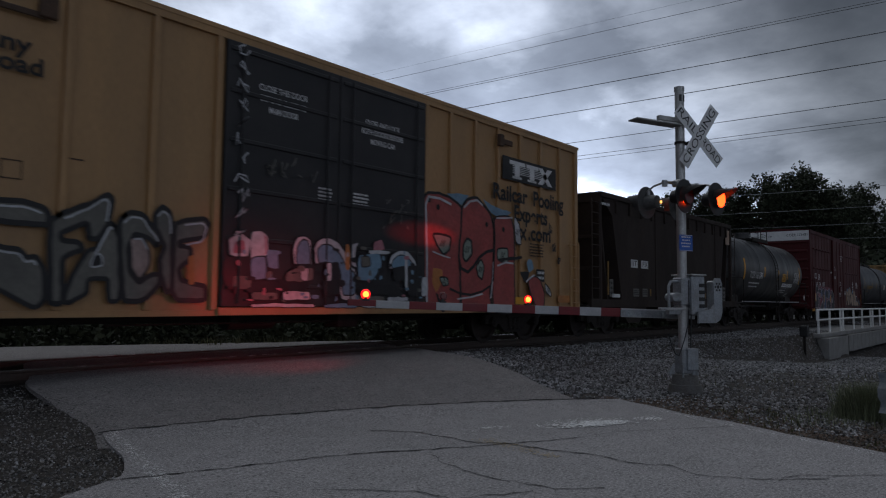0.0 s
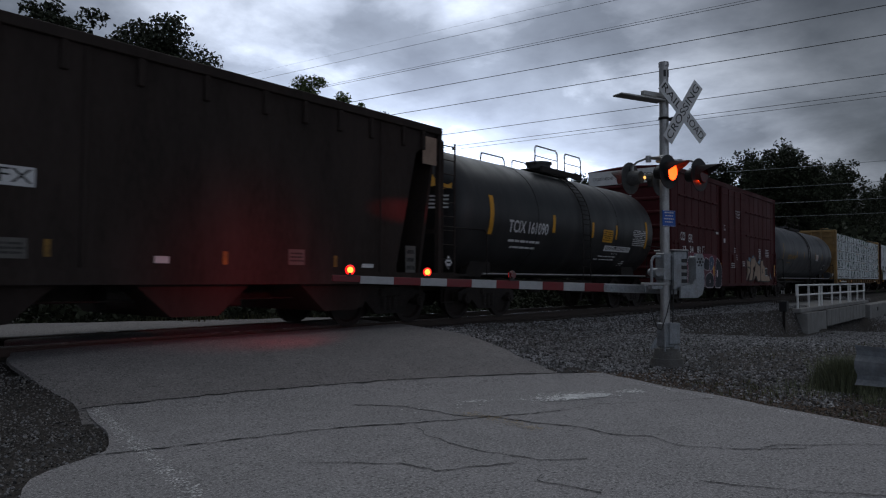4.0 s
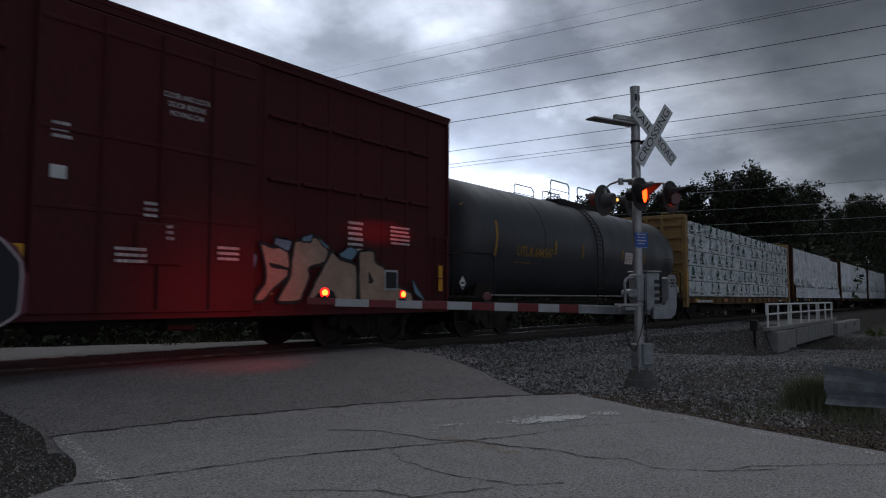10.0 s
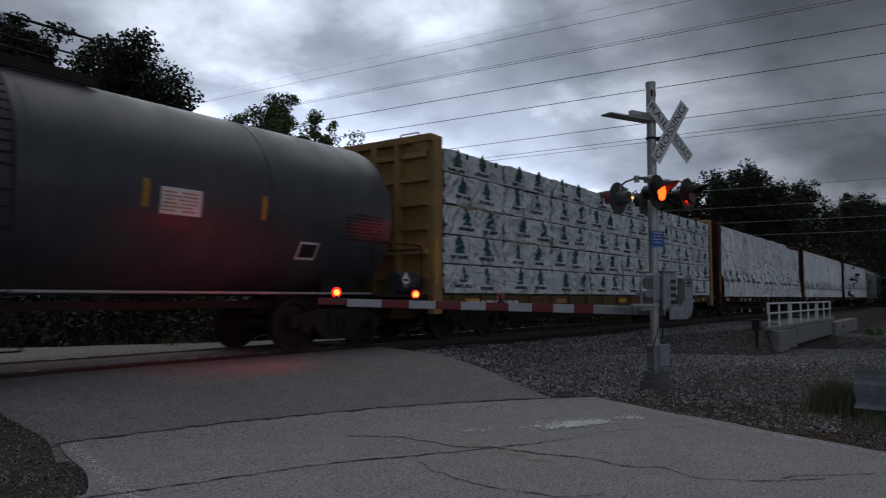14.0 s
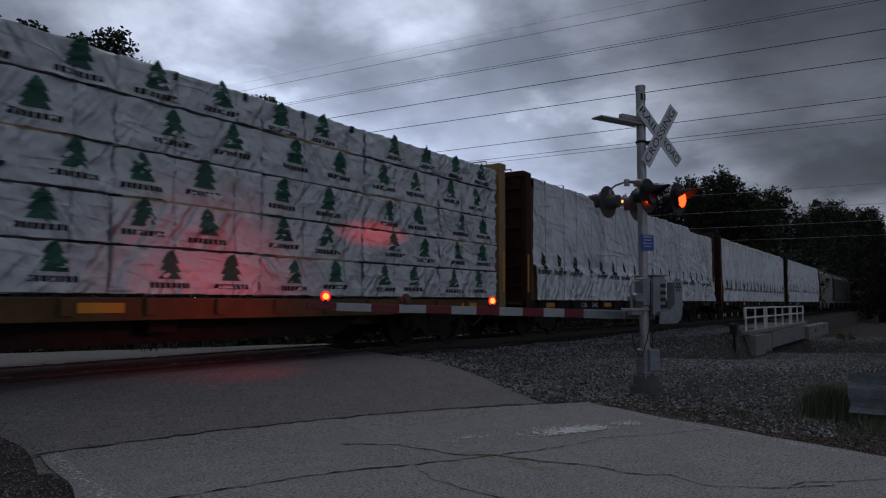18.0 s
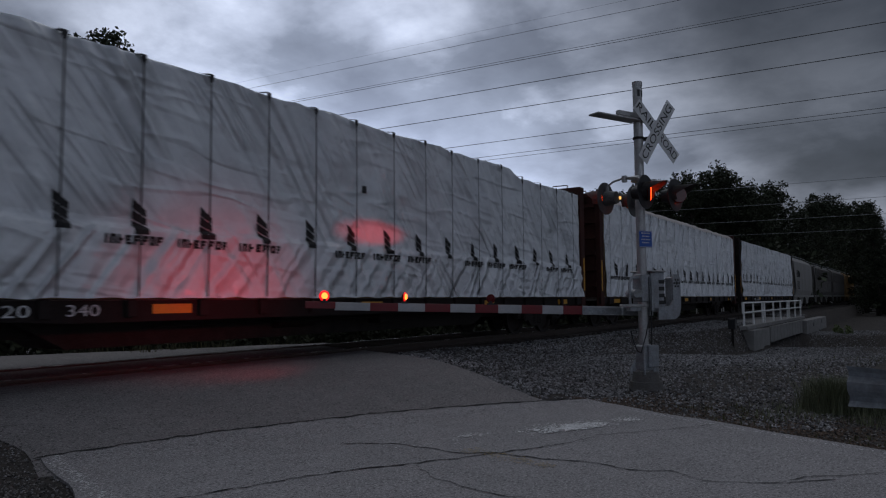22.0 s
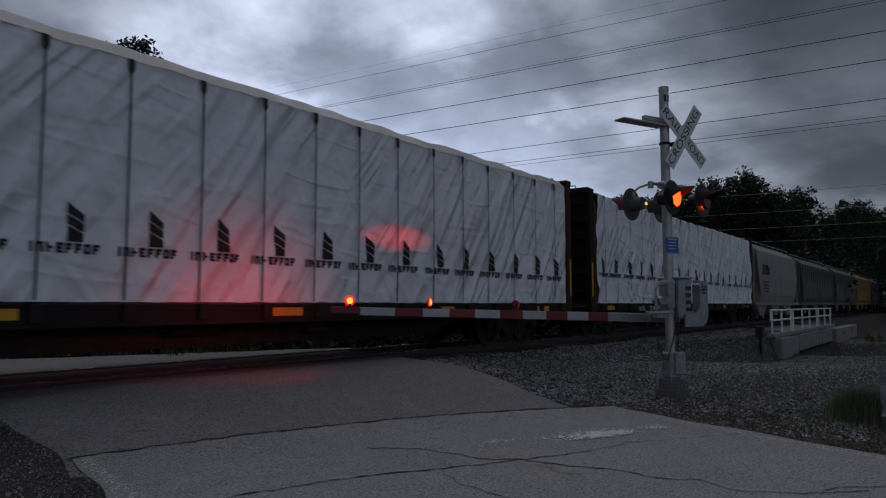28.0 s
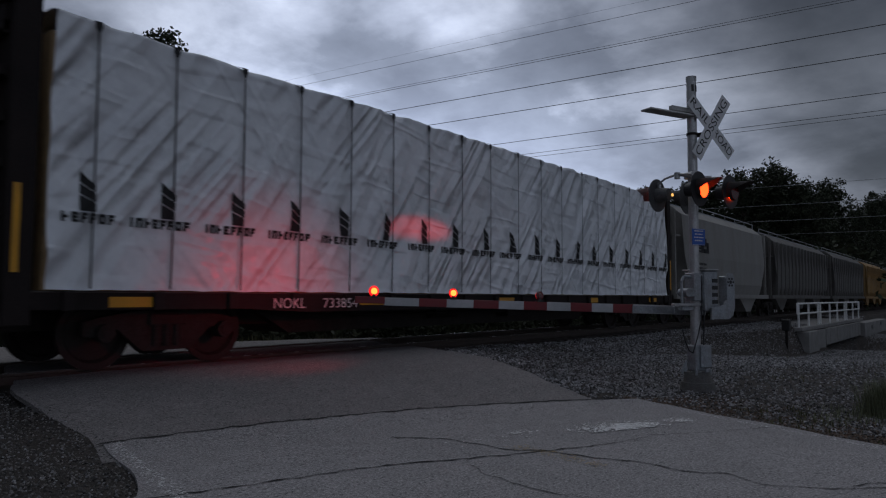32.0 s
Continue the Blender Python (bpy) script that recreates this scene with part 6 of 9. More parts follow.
def tank_fittings(car, L, xm, zc, rad, mat, platform=(0, 0), rail_h=0.55, segs=None, ry=0.9, dome=0.32):
    top = zc + rad
    bm = B()
    rod(bm, (xm, 0, top - 0.05), (xm, 0, top + dome), 0.36, 20)
    rod(bm, (xm, 0, top + dome), (xm, 0, top + dome + 0.06), 0.40, 20)
    rod(bm, (xm + 0.9, 0.1, top - 0.05), (xm + 0.9, 0.1, top + 0.22), 0.14, 14)
    part("manway", done(bm), mat, car, "bolted manway on top of the tank")
    a, b = platform
    for i in range(6):
        y = (-0.85 + i * 0.34) * ry / 0.9
        part("walkway_plank", box(B(), a, b, y, y + 0.26 * ry / 0.9, top - 0.03, top + 0.0), M["steel"], car)
    bm = B()
    box(bm, a, b, -ry - 0.05, -ry + 0.02, top - 0.12, top + 0.03)
    box(bm, a, b, ry - 0.02, ry + 0.05, top - 0.12, top + 0.03)
    part("walkway_edge", bm, M["steel"], car, "edge angles of the walkway along the top")
    for s0, s1 in segs or ((a - 0.3, a + (b - a) * 0.40), (a + (b - a) * 0.58, b + 0.02)):
        for y in (-ry, ry):
            h = rail_h
            bm = B()
            pts = [(s0, y, top + 0.0), (s0, y, top + h - 0.08), (s0 + 0.06, y, top + h), (s1 - 0.1, y, top + h), (s1, y, top + h - 0.1), (s1, y, top)]
            tube(bm, pts, 0.02, 8)
            rod(bm, (s0, y, top + h * 0.5), (s1, y, top + h * 0.5), 0.014, 6)
            part("safety_railing", bm, M["steel"], car, "bent-pipe safety railing")
    # side ladder with splayed foot
    bm = B()
    n = 18
    pts = []
    for xx in (xm - 0.22, xm + 0.22):
        pl = [(xx, -(rad + 0.05) * math.cos(a), zc + (rad + 0.05) * math.sin(a)) for a in (math.radians(70 - i * 5) for i in range(15))]
        pl += [(xx, -(rad + 0.06), zc - 0.3), (xx, -(rad + 0.06), 1.1), (xx + (0.16 if xx > xm else -0.16), -(rad + 0.06), 0.42)]
        tube(bm, pl, 0.016, 6)
        pts.append(pl)
    for p, q in zip(*pts):
        rod(bm, p, q, 0.012, 6)
    for z in (2.1, 1.85, 1.6, 1.35, 0.9, 0.65):
        rod(bm, (xm - 0.24, -(rad + 0.06), z), (xm + 0.24, -(rad + 0.06), z), 0.012, 6)
    part("side_ladder", bm, M["steel"], car, "curved ladder over the tank side")


def tank_ends(car, L, xa, xb, zc, rad, sill=1.1):
    for x, s in ((xa, 1), (xb, -1)):
        bm = B()
        box(bm, x - 0.9 * s, x + 2.4 * s, -0.36, 0.36, 0.72, 1.12)
        for y in (-1.0, 0.8):
            poly(bm, [(x + 0.9 * s, y, 1.1), (x + 1.9 * s, y, 1.1), (x + 1.9 * s, y, zc - rad * 0.55), (x + 1.1 * s, y, zc - rad * 0.7)], (0, 0.2, 0))
        part("stub_sill", done(bm), M["steel"], car, "stub sill and saddle")
        bm = box(B(), min(x - 0.75 * s, x + 0.9 * s), max(x - 0.75 * s, x + 0.9 * s), -1.45, 1.45, 1.06, 1.11)
        part("end_platform", bm, M["steel"], car)
        bm = B()
        xx = x - 0.55 * s
        tube(bm, [(xx, -1.42, 1.1), (xx, -1.42, 2.05), (xx + 0.08 * s, -1.42, 2.12), (xx + 1.5 * s, -1.5, 2.12), (xx + 1.6 * s, -1.5, 2.02), (xx + 1.6 * s, -1.5, 1.1)], 0.017, 8)
        tube(bm, [(xx, -1.42, 2.05), (xx, 1.42, 2.05), (xx, 1.42, 1.1)], 0.017, 8)
        for z in (0.5, 0.8):
            rod(bm, (xx, -1.45, z), (xx + 0.4 * s, -1.45, z), 0.014, 6)
        for e in (0.0, 0.4):
            rod(bm, (xx + e * s, -1.45, 1.1), (xx + e * s, -1.45, 0.45), 0.014, 6)
        part("handrail", bm, M["steel"], car, "pipe handrail and step at the end")
    bm = rod(B(), (xa + 1.0, -1.42, 1.12), (xb - 1.0, -1.42, 1.12), 0.022, 8)
    part("side_rail", bm, M["alu"], car, "thin pipe rail along the sill")
    bm = box(B(), xa + 1.5, xb - 1.5, -0.2, 0.2, 0.86, 0.98)
    rod(bm, ((xa + xb) / 2 - 0.1, 0, zc - rad + 0.1), ((xa + xb) / 2 - 0.1, 0, 0.62), 0.2, 14)
    part("bottom_outlet", done(bm), M["steel"], car, "bottom outlet and brake rigging")
    coupler(car, xa - 0.65, -1); coupler(car, xb + 0.65, 1)


def placard(car, x, y, z, w, lit=True):
    bm = B()
    poly(bm, [(x - w, y, z), (x, y, z + w * 1.25), (x + w, y, z), (x, y, z - w * 1.25)], (0, 0.006, 0))
    o = part("hazard_placard", done(bm), M["white"], car, "white diamond hazard placard")
    bm = B()
    box(bm, x - w * 0.6, x + w * 0.6, y - 0.003, y, z - 0.02, z + 0.02)
    poly(bm, [(x - w * 0.4, y - 0.003, z - w * 0.6), (x + w * 0.4, y - 0.003, z - w * 0.6), (x, y - 0.003, z - w * 1.1)], (0, 0.003, 0))
    part("placard_mark", bm, M["letter"], o)


def build_black_tank():
    x0, L = 29.6, 12.6
    c = new_car("tank_car", x0, "glossy black tank car with yellow reflective strips", "tank car")
    r = lambda X: X - x0
    zc, rad = 2.55, 1.52
    xa, xb = r(29.85), r(41.15)
    tank_shell(c, xa, xb, zc, rad, M["tankblack"], (r(33.2), r(37.9)))
    tank_fittings(c, L, r(35.7), zc, rad, M["tankblack"], (r(34.3), r(36.6)))
    tank_ends(c, L, xa, xb, zc, rad)
    bogie(c, 1.95); bogie(c, L - 2.2)
    o = text("lettering", "TCIX 161090", 0.40, M["wletter"], c, pose(r(31.82), -1.6, 2.27, 90, 0, 0), "white stencilled car number", width=1.85, bold=0.008)
    bend(o, zc, rad, 0.012)
    tank_lines(c, r(31.78), r(33.4), 1.88, 2.0, 1, zc, rad, M["wletter"], 1)
    tank_lines(c, r(31.78), r(33.3), 1.74, 1.84, 1, zc, rad, M["wletter"], 2)
    for X, z0, z1, w in ((31.0, 2.04, 2.95, 0.16), (33.9, 2.23, 2.69, 0.14), (36.15, 2.2, 2.64, 0.12), (37.73, 2.22, 2.65, 0.1), (40.0, 2.03, 2.9, 0.13)):
        tank_patch(c, "reflector", r(X), r(X) + w, z0, z1, zc, rad, M["reflector"], "yellow reflective strip")
    p = tank_patch(c, "yellow_notice", r(36.89), r(37.55), 2.11, 2.48, zc, rad, M["reflector"], "yellow notice panel")
    tank_lines(c, r(36.93), r(37.5), 2.15, 2.45, 5, zc, rad, M["letter"], 7)
    tank_patch(c, "name_panel", r(37.15), r(38.98), 1.86, 2.02, zc, rad, M["white"], "white panel with the cargo's name")
    bend(text("lettering", "SODIUM HYDROXIDE SOLUTION", 0.14, M["letter"], c, pose(r(37.22), -1.6, 1.94, 90, 0, 0), width=1.68), zc, rad, 0.012)
    for k in range(3):
        tank_lines(c, r(37.2) - k * 0.2 + (k == 0) * 0.6, r(38.2), 1.76 - k * 0.09, 1.82 - k * 0.09, 1, zc, rad, M["wletter"], 20 + k)
    tank_lines(c, r(39.0), r(39.98), 2.08, 2.6, 9, zc, rad, M["wletter"], 9, dens=0.95, name="test_table")
    tank_lines(c, r(38.7), r(39.05), 1.42, 1.6, 3, zc, rad, M["wletter"], 10)
    o = tank_patch(c, "end_notice", 0.0, 0.0, 0, 0.01, zc, rad, M["reflector"]) if False else None
    # yellow notice on the domed end
    bm = box(B(), -0.005, 0.0, -0.32, 0.32, -0.2, 0.2)
    o = part("end_notice", bm, M["reflector"], c, "yellow notice on the tank head")
    o.matrix_basis = pose(xa + 0.17, -0.78, zc + 0.66, 0, 22, 22)
    bm = B()
    for i in range(4):
        box(bm, -0.006, 0.0, -0.3, 0.28 - 0.1 * (i % 2), -0.02 - i * 0.09, 0.02 - i * 0.09)
    o = part("end_print", bm, M["wletter"], c, "white print on the tank head")
    o.matrix_basis = pose(xa + 0.08, -0.78, zc + 0.32, 0, 10, 22)
    placard(c, xb - 0.15, -1.5, 1.35, 0.12)
    placard(c, xa - 0.3, -1.44, 1.35, 0.12)


def build_grey_tank():
    x0, L = 57.0, 15.6
    c = new_car("tank_car", x0, "dull dark grey tank car with yellow stencil lettering", "tank car")
    r = lambda X: X - x0
    zc, rad = 2.60, 1.53
    xa, xb = r(57.3), r(72.1)
    tank_shell(c, xa, xb, zc, rad, M["tankgrey"], (r(61.0), r(64.9), r(68.6)))
    tank_fittings(c, L, r(64.45), zc, rad, M["tankgrey"], (r(63.4), r(66.1)), 0.56, ((r(62.95), r(64.19)), (r(64.8), r(66.12))), 0.65, 0.08)
    tank_ends(c, L, xa, xb, zc, rad)
    bogie(c, 2.0); bogie(c, L - 2.0)
    yl = material("faded_yellow_stencil", (0.36, 0.20, 0.03), 0.7, var=0.3, scale=8, bump=0.0)
    o = text("lettering", "UTLX 644547", 0.36, yl, c, pose(r(59.47), -1.6, 2.27, 90, 0, 0), "faded yellow stencilled car number", width=1.95, bold=0.006)
    bend(o, zc, rad, 0.012)
    tank_lines(c, r(59.45), r(60.3), 1.95, 2.02, 1, zc, rad, yl, 31, dens=1)
    for X, z0, z1 in ((58.4, 2.1, 2.98), (61.53, 2.27, 2.66), (63.3, 2.25, 2.66), (66.32, 2.29, 2.68), (68.37, 2.28, 2.66)):
        tank_patch(c, "reflector", r(X), r(X) + 0.1, z0, z1, zc, rad, yl, "faded yellow strip")
    tank_patch(c, "notice", r(66.6), r(67.26), 2.22, 2.6, zc, rad, M["white"], "white notice panel")
    tank_lines(c, r(66.64), r(67.2), 2.25, 2.56, 6, zc, rad, M["g_orange"], 33)
    tank_lines(c, r(70.3), r(71.3), 2.08, 2.6, 8, zc, rad, M["letter"], 34, dens=0.95, name="test_table")
    tank_patch(c, "stencil_frame", r(69.3), r(69.75), 1.7, 2.0, zc, rad, M["wletter"], "small white-framed panel")
    tank_patch(c, "stencil_panel", r(69.34), r(69.71), 1.74, 1.96, zc, rad, M["letter"], "", 0.01)
    bm = box(B(), -0.006, 0.0, -0.5, 0.5, -0.05, 0.05)
    o = part("end_print", bm, yl, c, "faded yellow print on the tank head")
    o.matrix_basis = pose(xa + 0.15, -0.6, zc + 0.75, 0, 24, 18)
    placard(c, xb - 0.05, -1.5, 1.4, 0.13)
    placard(c, xa - 0.2, -1.44, 1.4, 0.13)
    bm = rod(B(), (xb + 0.05, -1.1, 1.35), (xb + 0.75, -1.1, 1.35), 0.22, 16)
    part("air_reservoir", bm, M["tankgrey"], c, "small grey air reservoir on the end platform")


def build_red_boxcar():
    x0, L = 42.1, 14.2
    c = new_car("boxcar", x0, "dark red tall boxcar with a white end band and graffiti", "boxcar")
    r = lambda X: X - x0
    sill, top = 0.78, 5.02
    posts = [0.73 + i * 0.74 for i in range(7)] + [r(51.0) + 0.2 + i * 0.74 for i in range(8)]
    boxcar_shell(c, L, sill, top, M["redcar"], M["redcar"], M["redcar"], [p for p in posts if p < L - 0.1], proud=-0.028)
    for z in (4.09, 3.02):
        for a_, b_ in zip(posts, posts[1:]):
            if b_ - a_ < 0.8 and b_ < L - 0.05:
                shared(("lip", round(b_ - a_, 2)), lambda: box(B(), 0.06, b_ - a_ - 0.06, N - 0.028, N + 0.05, -0.03, 0.03, bevel=0.01), "pressed_lip", M["redcar"], c, "", pose(a_, 0, z))
    d = part("door", box(B(), r(47.55), r(50.95), N - 0.06, N + 0.03, sill + 0.05, top - 0.15, bevel=0.015), M["redcar"], c, "wide red plug door")
    bm = B()
    for z in (2.2, 3.2, 4.6):
        box(bm, r(47.6), r(50.9), N - 0.075, N - 0.055, z - 0.03, z + 0.03, bevel=0.01)
    part("door_rib", done(bm), M["redcar"], d, "horizontal door ribs")
    for xx in (48.4, 49.25, 50.1):
        part("lock_rod", rod(B(), (r(xx), N - 0.09, sill + 0.1), (r(xx), N - 0.09, top - 0.2), 0.016, 8), M["redcar"], d)
    part("gear_box", box(B(), r(48.9), r(49.6), N - 0.11, N - 0.06, 1.5, 2.1, bevel=0.02), M["redcar"], d, "door lock gear box")
    underframe(c, L)
    bogie(c, 1.9); bogie(c, L - 1.9)
    # white band across the end
    bm = box(B(), -0.055, -0.035, N + 0.02, -N - 0.02, top - 0.5, top + 0.02)
    part("end_band", bm, M["white"], c, "white band across the top of the end")
    e = lambda y, z: pose(-0.06, y, z, 90, 0, -90)
    text("lettering", "EXCESS HEIGHT CAR", 0.15, M["letter"], c, e(-N - 0.2, top - 0.26), width=1.1)
    text("lettering", "COER 173481", 0.2, M["letter"], c, e(-0.45, top - 0.22), width=1.05)
    for k, z in enumerate((4.05, 3.45, 2.85)):
        bm = B()
        for i in range(3):
            for j in range(4):
                box(bm, -0.09, -0.085, -0.15 + j * 0.16, -0.03 + j * 0.16, z - i * 0.08, z - i * 0.08 + 0.035)
        part("end_print", bm, M["wletter"], c, "white stencilled print on the end")
    for t_, X, z, w in (("CO", 42.86, 2.57, 0.47), ("ER", 43.68, 2.53, 0.44), ("17", 42.94, 2.1, 0.33), ("34", 43.70, 2.12, 0.38), ("81", 44.50, 2.14, 0.36)):
        text("lettering", t_, 0.42 if z > 2.3 else 0.34, M["wletter"], c, on_side(r(X), z, 0.034 if z > 2.3 else 0.07), "white stencilled letters", width=w, bold=0.006)
    for i, words in enumerate(("CLOSE AND LOCK", "DOOR BEFORE", "MOVING CAR")):
        text("door_warning", words, 0.11, M["wletter"], c, on_side(r(49.65), 3.97 - 0.13 * i, 0.094), "white door warning letters", align="CENTER", width=0.056 * len(words))
    lines(c, r(47.75), r(48.0), 3.05, 3.3, 3, M["wletter"], N - 0.066, "stencil", 52)
    plate(c, "stencil_plate", r(46.85), r(47.15), 2.86, 2.95, M["wletter"], "white patch", N - 0.034)
    plate(c, "stencil_plate", r(47.75), r(47.95), 2.55, 2.72, M["wletter"], "white patch", N - 0.066)
    pf = plate(c, "framed_mark", r(45.3), r(45.55), 2.0, 2.3, M["wletter"], "white square outline", N - 0.002)
    plate(c, "framed_mark", r(45.325), r(45.525), 2.025, 2.275, M["redcar"], "", N - 0.0085)
    for X, z, w in ((48.6, 1.5, 0.45), (49.0, 2.15, 0.2), (49.35, 1.85, 0.12), (50.2, 1.6, 0.4)):
        lines(c, r(X), r(X) + w, z, z + 0.25, 3, M["wletter"], N - 0.112, seed=int(X * 7))
    lines(c, r(53.1), r(53.5), 1.9, 2.5, 6, M["wletter"], N - 0.034, seed=61)
    lines(c, r(54.3), r(54.9), 2.1, 2.5, 5, M["wletter"], N - 0.034, seed=62)
    for X, z in ((47.35, 1.15), (51.2, 1.1), (55.9, 1.2)):
        plate(c, "reflector", r(X), r(X) + 0.14, z, z + 0.55, M["reflector"], "yellow reflective strip", N - 0.034)
    plate(c, "end_plate", r(42.25), r(42.8), 0.66, 0.8, M["reflector"], "orange plate on the sill", N - 0.016)
    ladder(c, 0.12, 0.75, 2.4, M["redcar"])
    ladder(c, L - 0.55, 0.75, 2.4, M["redcar"])
    # graffiti: dark blue letters with white outlines, then a tan piece
    sprayed(c, BLUE_LETTERS, N - 0.050, ("g_outline", "g_blue", "g_navy", "g_rose", "g_magenta", "reflector"), "graffiti_letter", {"": "dark blue sprayed letter with white outline", "h": "magenta sprayed haze behind the letters", "o": "yellow reflective strip among the letters"})
    sprayed(c, TAN_LETTERS, N - 0.050, ("g_tan", "g_black", "g_sky"), "graffiti_letter", {"": "tan sprayed letter with black outline", "w": "pale blue sprayed touch"})
    plate(c, "service_plate", r(54.1), r(54.5), 1.2, 1.6, M["g_white"], "white framed service plate", N - 0.06)
    plate(c, "service_plate", r(54.14), r(54.46), 1.24, 1.56, M["g_black"], "", N - 0.0675)

def flat_base(c, L, mat, panel_mat, bulk, bulk_h=4.5):
    """Deck, side sills with stake pockets, bulkheads, running gear."""
    part("deck", box(B(), 0.05, L - 0.05, N + 0.06, -N - 0.06, 0.98, 1.10), M["wood"], c, "timber deck")
    bm = B()
    poly(bm, [(0.0, N + 0.02, 1.08), (L, N + 0.02, 1.08), (L, N + 0.02, 0.88), (L - 3.2, N + 0.02, 0.86), (L - 4.4, N + 0.02, 0.80), (4.4, N + 0.02, 0.80), (3.2, N + 0.02, 0.86), (0.0, N + 0.02, 0.88)], (0, 0.06, 0))
    part("side_sill", done(bm), mat, c, "deep side sill")
    bm = B()
    poly(bm, [(3.9, -0.55, 0.98), (L - 3.9, -0.55, 0.98), (L - 4.9, -0.55, 0.42), (4.9, -0.55, 0.42)], (0, 1.1, 0))
    part("fish_belly_sill", done(bm), M["steel"], c, "deep dark centre sill")
    n = int(L / 1.1)
    for i in range(n):
        shared(("pocket", mat.name), lambda: box(B(), -0.07, 0.07, N - 0.05, N + 0.02, 0.86, 1.09, bevel=0.01), "stake_pocket", mat, c, "", pose(0.7 + i * (L - 1.4) / (n - 1), 0, 0))
    for i in range(5):
        xx = 1.2 + i * (L - 3.2) / 4
        plate(c, "sill_panel", xx, xx + 0.62, 0.9, 1.03, panel_mat if i % 2 else M["reflector"], "orange reflective panel", N + 0.018)
    underframe(c, L, 1.0, mat, 0.42, 0.7)
    bogie(c, 2.3); bogie(c, L - 2.3)
    for x, s in ((0.0, 1), (L, -1)):
        xa, xb = (x, x + 0.16 * s)
        b = part("bulkhead", box(B(), min(xa, xb) + 0.05, max(xa, xb), N + 0.08, -N - 0.08, 1.05, bulk_h - 0.03), bulk, c, "tall steel end bulkhead")
        for yy in (N + 0.0, -N - 0.17):
            part("bulkhead_post", box(B(), min(x, x + 0.30 * s), max(x, x + 0.30 * s), yy, yy + 0.17, 0.7, bulk_h, bevel=0.015), bulk, c, "heavy bulkhead post")
        bm = B()
        box(bm, min(x - 0.10 * s, x + 0.2 * s), max(x - 0.10 * s, x + 0.2 * s), N + 0.03, -N - 0.03, bulk_h - 0.14, bulk_h + 0.02, bevel=0.015)
        for yy in (N + 0.95, 0.0, -N - 0.95):
            box(bm, min(x - 0.12 * s, x + 0.08 * s), max(x - 0.12 * s, x + 0.08 * s), yy - 0.06, yy + 0.06, 1.1, bulk_h - 0.1)
        for k in range(6):
            z = 1.5 + k * 0.52
            box(bm, min(x - 0.07 * s, x + 0.08 * s), max(x - 0.07 * s, x + 0.08 * s), N + 0.15, -N - 0.15, z - 0.06, z + 0.06)
        poly(bm, [(x - 0.05 * s, N + 0.15, bulk_h - 0.12), (x - 0.05 * s, N + 0.15, bulk_h - 0.5), (x - 0.05 * s, N + 0.6, bulk_h - 0.12)], (0.06 * s, 0, 0))
        part("bulkhead_rib", done(bm), bulk, c, "ribs and gusset on the bulkhead")
        bm = B()
        tube(bm, [(x + 0.1 * s, N + 0.5, bulk_h), (x + 0.1 * s, N + 0.5, bulk_h + 0.12), (x + 0.1 * s, N + 1.0, bulk_h + 0.12), (x + 0.1 * s, N + 1.0, bulk_h)], 0.016, 6)
        part("grab_iron", bm, bulk, c)
        plate(c, "reflector", x + 0.10 * s - 0.04, x + 0.10 * s + 0.04, 1.3, 2.3, M["reflector"], "yellow reflective strip", N - 0.004)


def ridge(v):
    return 1 - abs(v)


def cloth(x, z, seed, pitch, fold, lean=1.0):
    """How far the wrap stands out from the load's side: taut panels with long slanting folds."""
    def folds(lean_, freq, shift, sharp):
        a, b = x * 0.84 - z * 0.55 * lean_, z * 0.84 + x * 0.55 * lean_
        warp = 0.35 * noise.noise((x * 0.7, z * 0.7, shift + 2))
        return max(0.0, 1 - abs(noise.noise((a * freq + warp * freq * 0.5, b * 0.22 * freq ** 0.5, shift))) * sharp)
    where = noise.noise((x * 0.45, z * 0.55, seed + 40))
    main = max(0.0, 0.75 + 1.6 * where)
    other = max(0.0, 0.25 - 1.5 * where) * (1.0 if z < 2.6 else 0.5)
    d = main * (0.05 * folds(lean, 1.6, seed, 3.0) + 0.03 * folds(lean, 3.0, seed + 5, 2.6))
    d += other * 0.035 * folds(-lean, 2.4, seed + 11, 2.8)
    d += 0.03 * noise.noise((x * 0.6, z * 0.6, seed + 3))
    f = (x / pitch) % 1.0
    d += 0.022 * math.sin(math.pi * f) ** 0.6
    low = max(0.0, 1 - (z - 1.1) / 0.7)
    d += low * 0.025 * folds(-lean, 3.0, seed + 21, 2.6)
    if fold and z < fold:
        d += 0.05 + 0.04 * folds(lean, 3.0, seed + 25, 2.5)
    return d


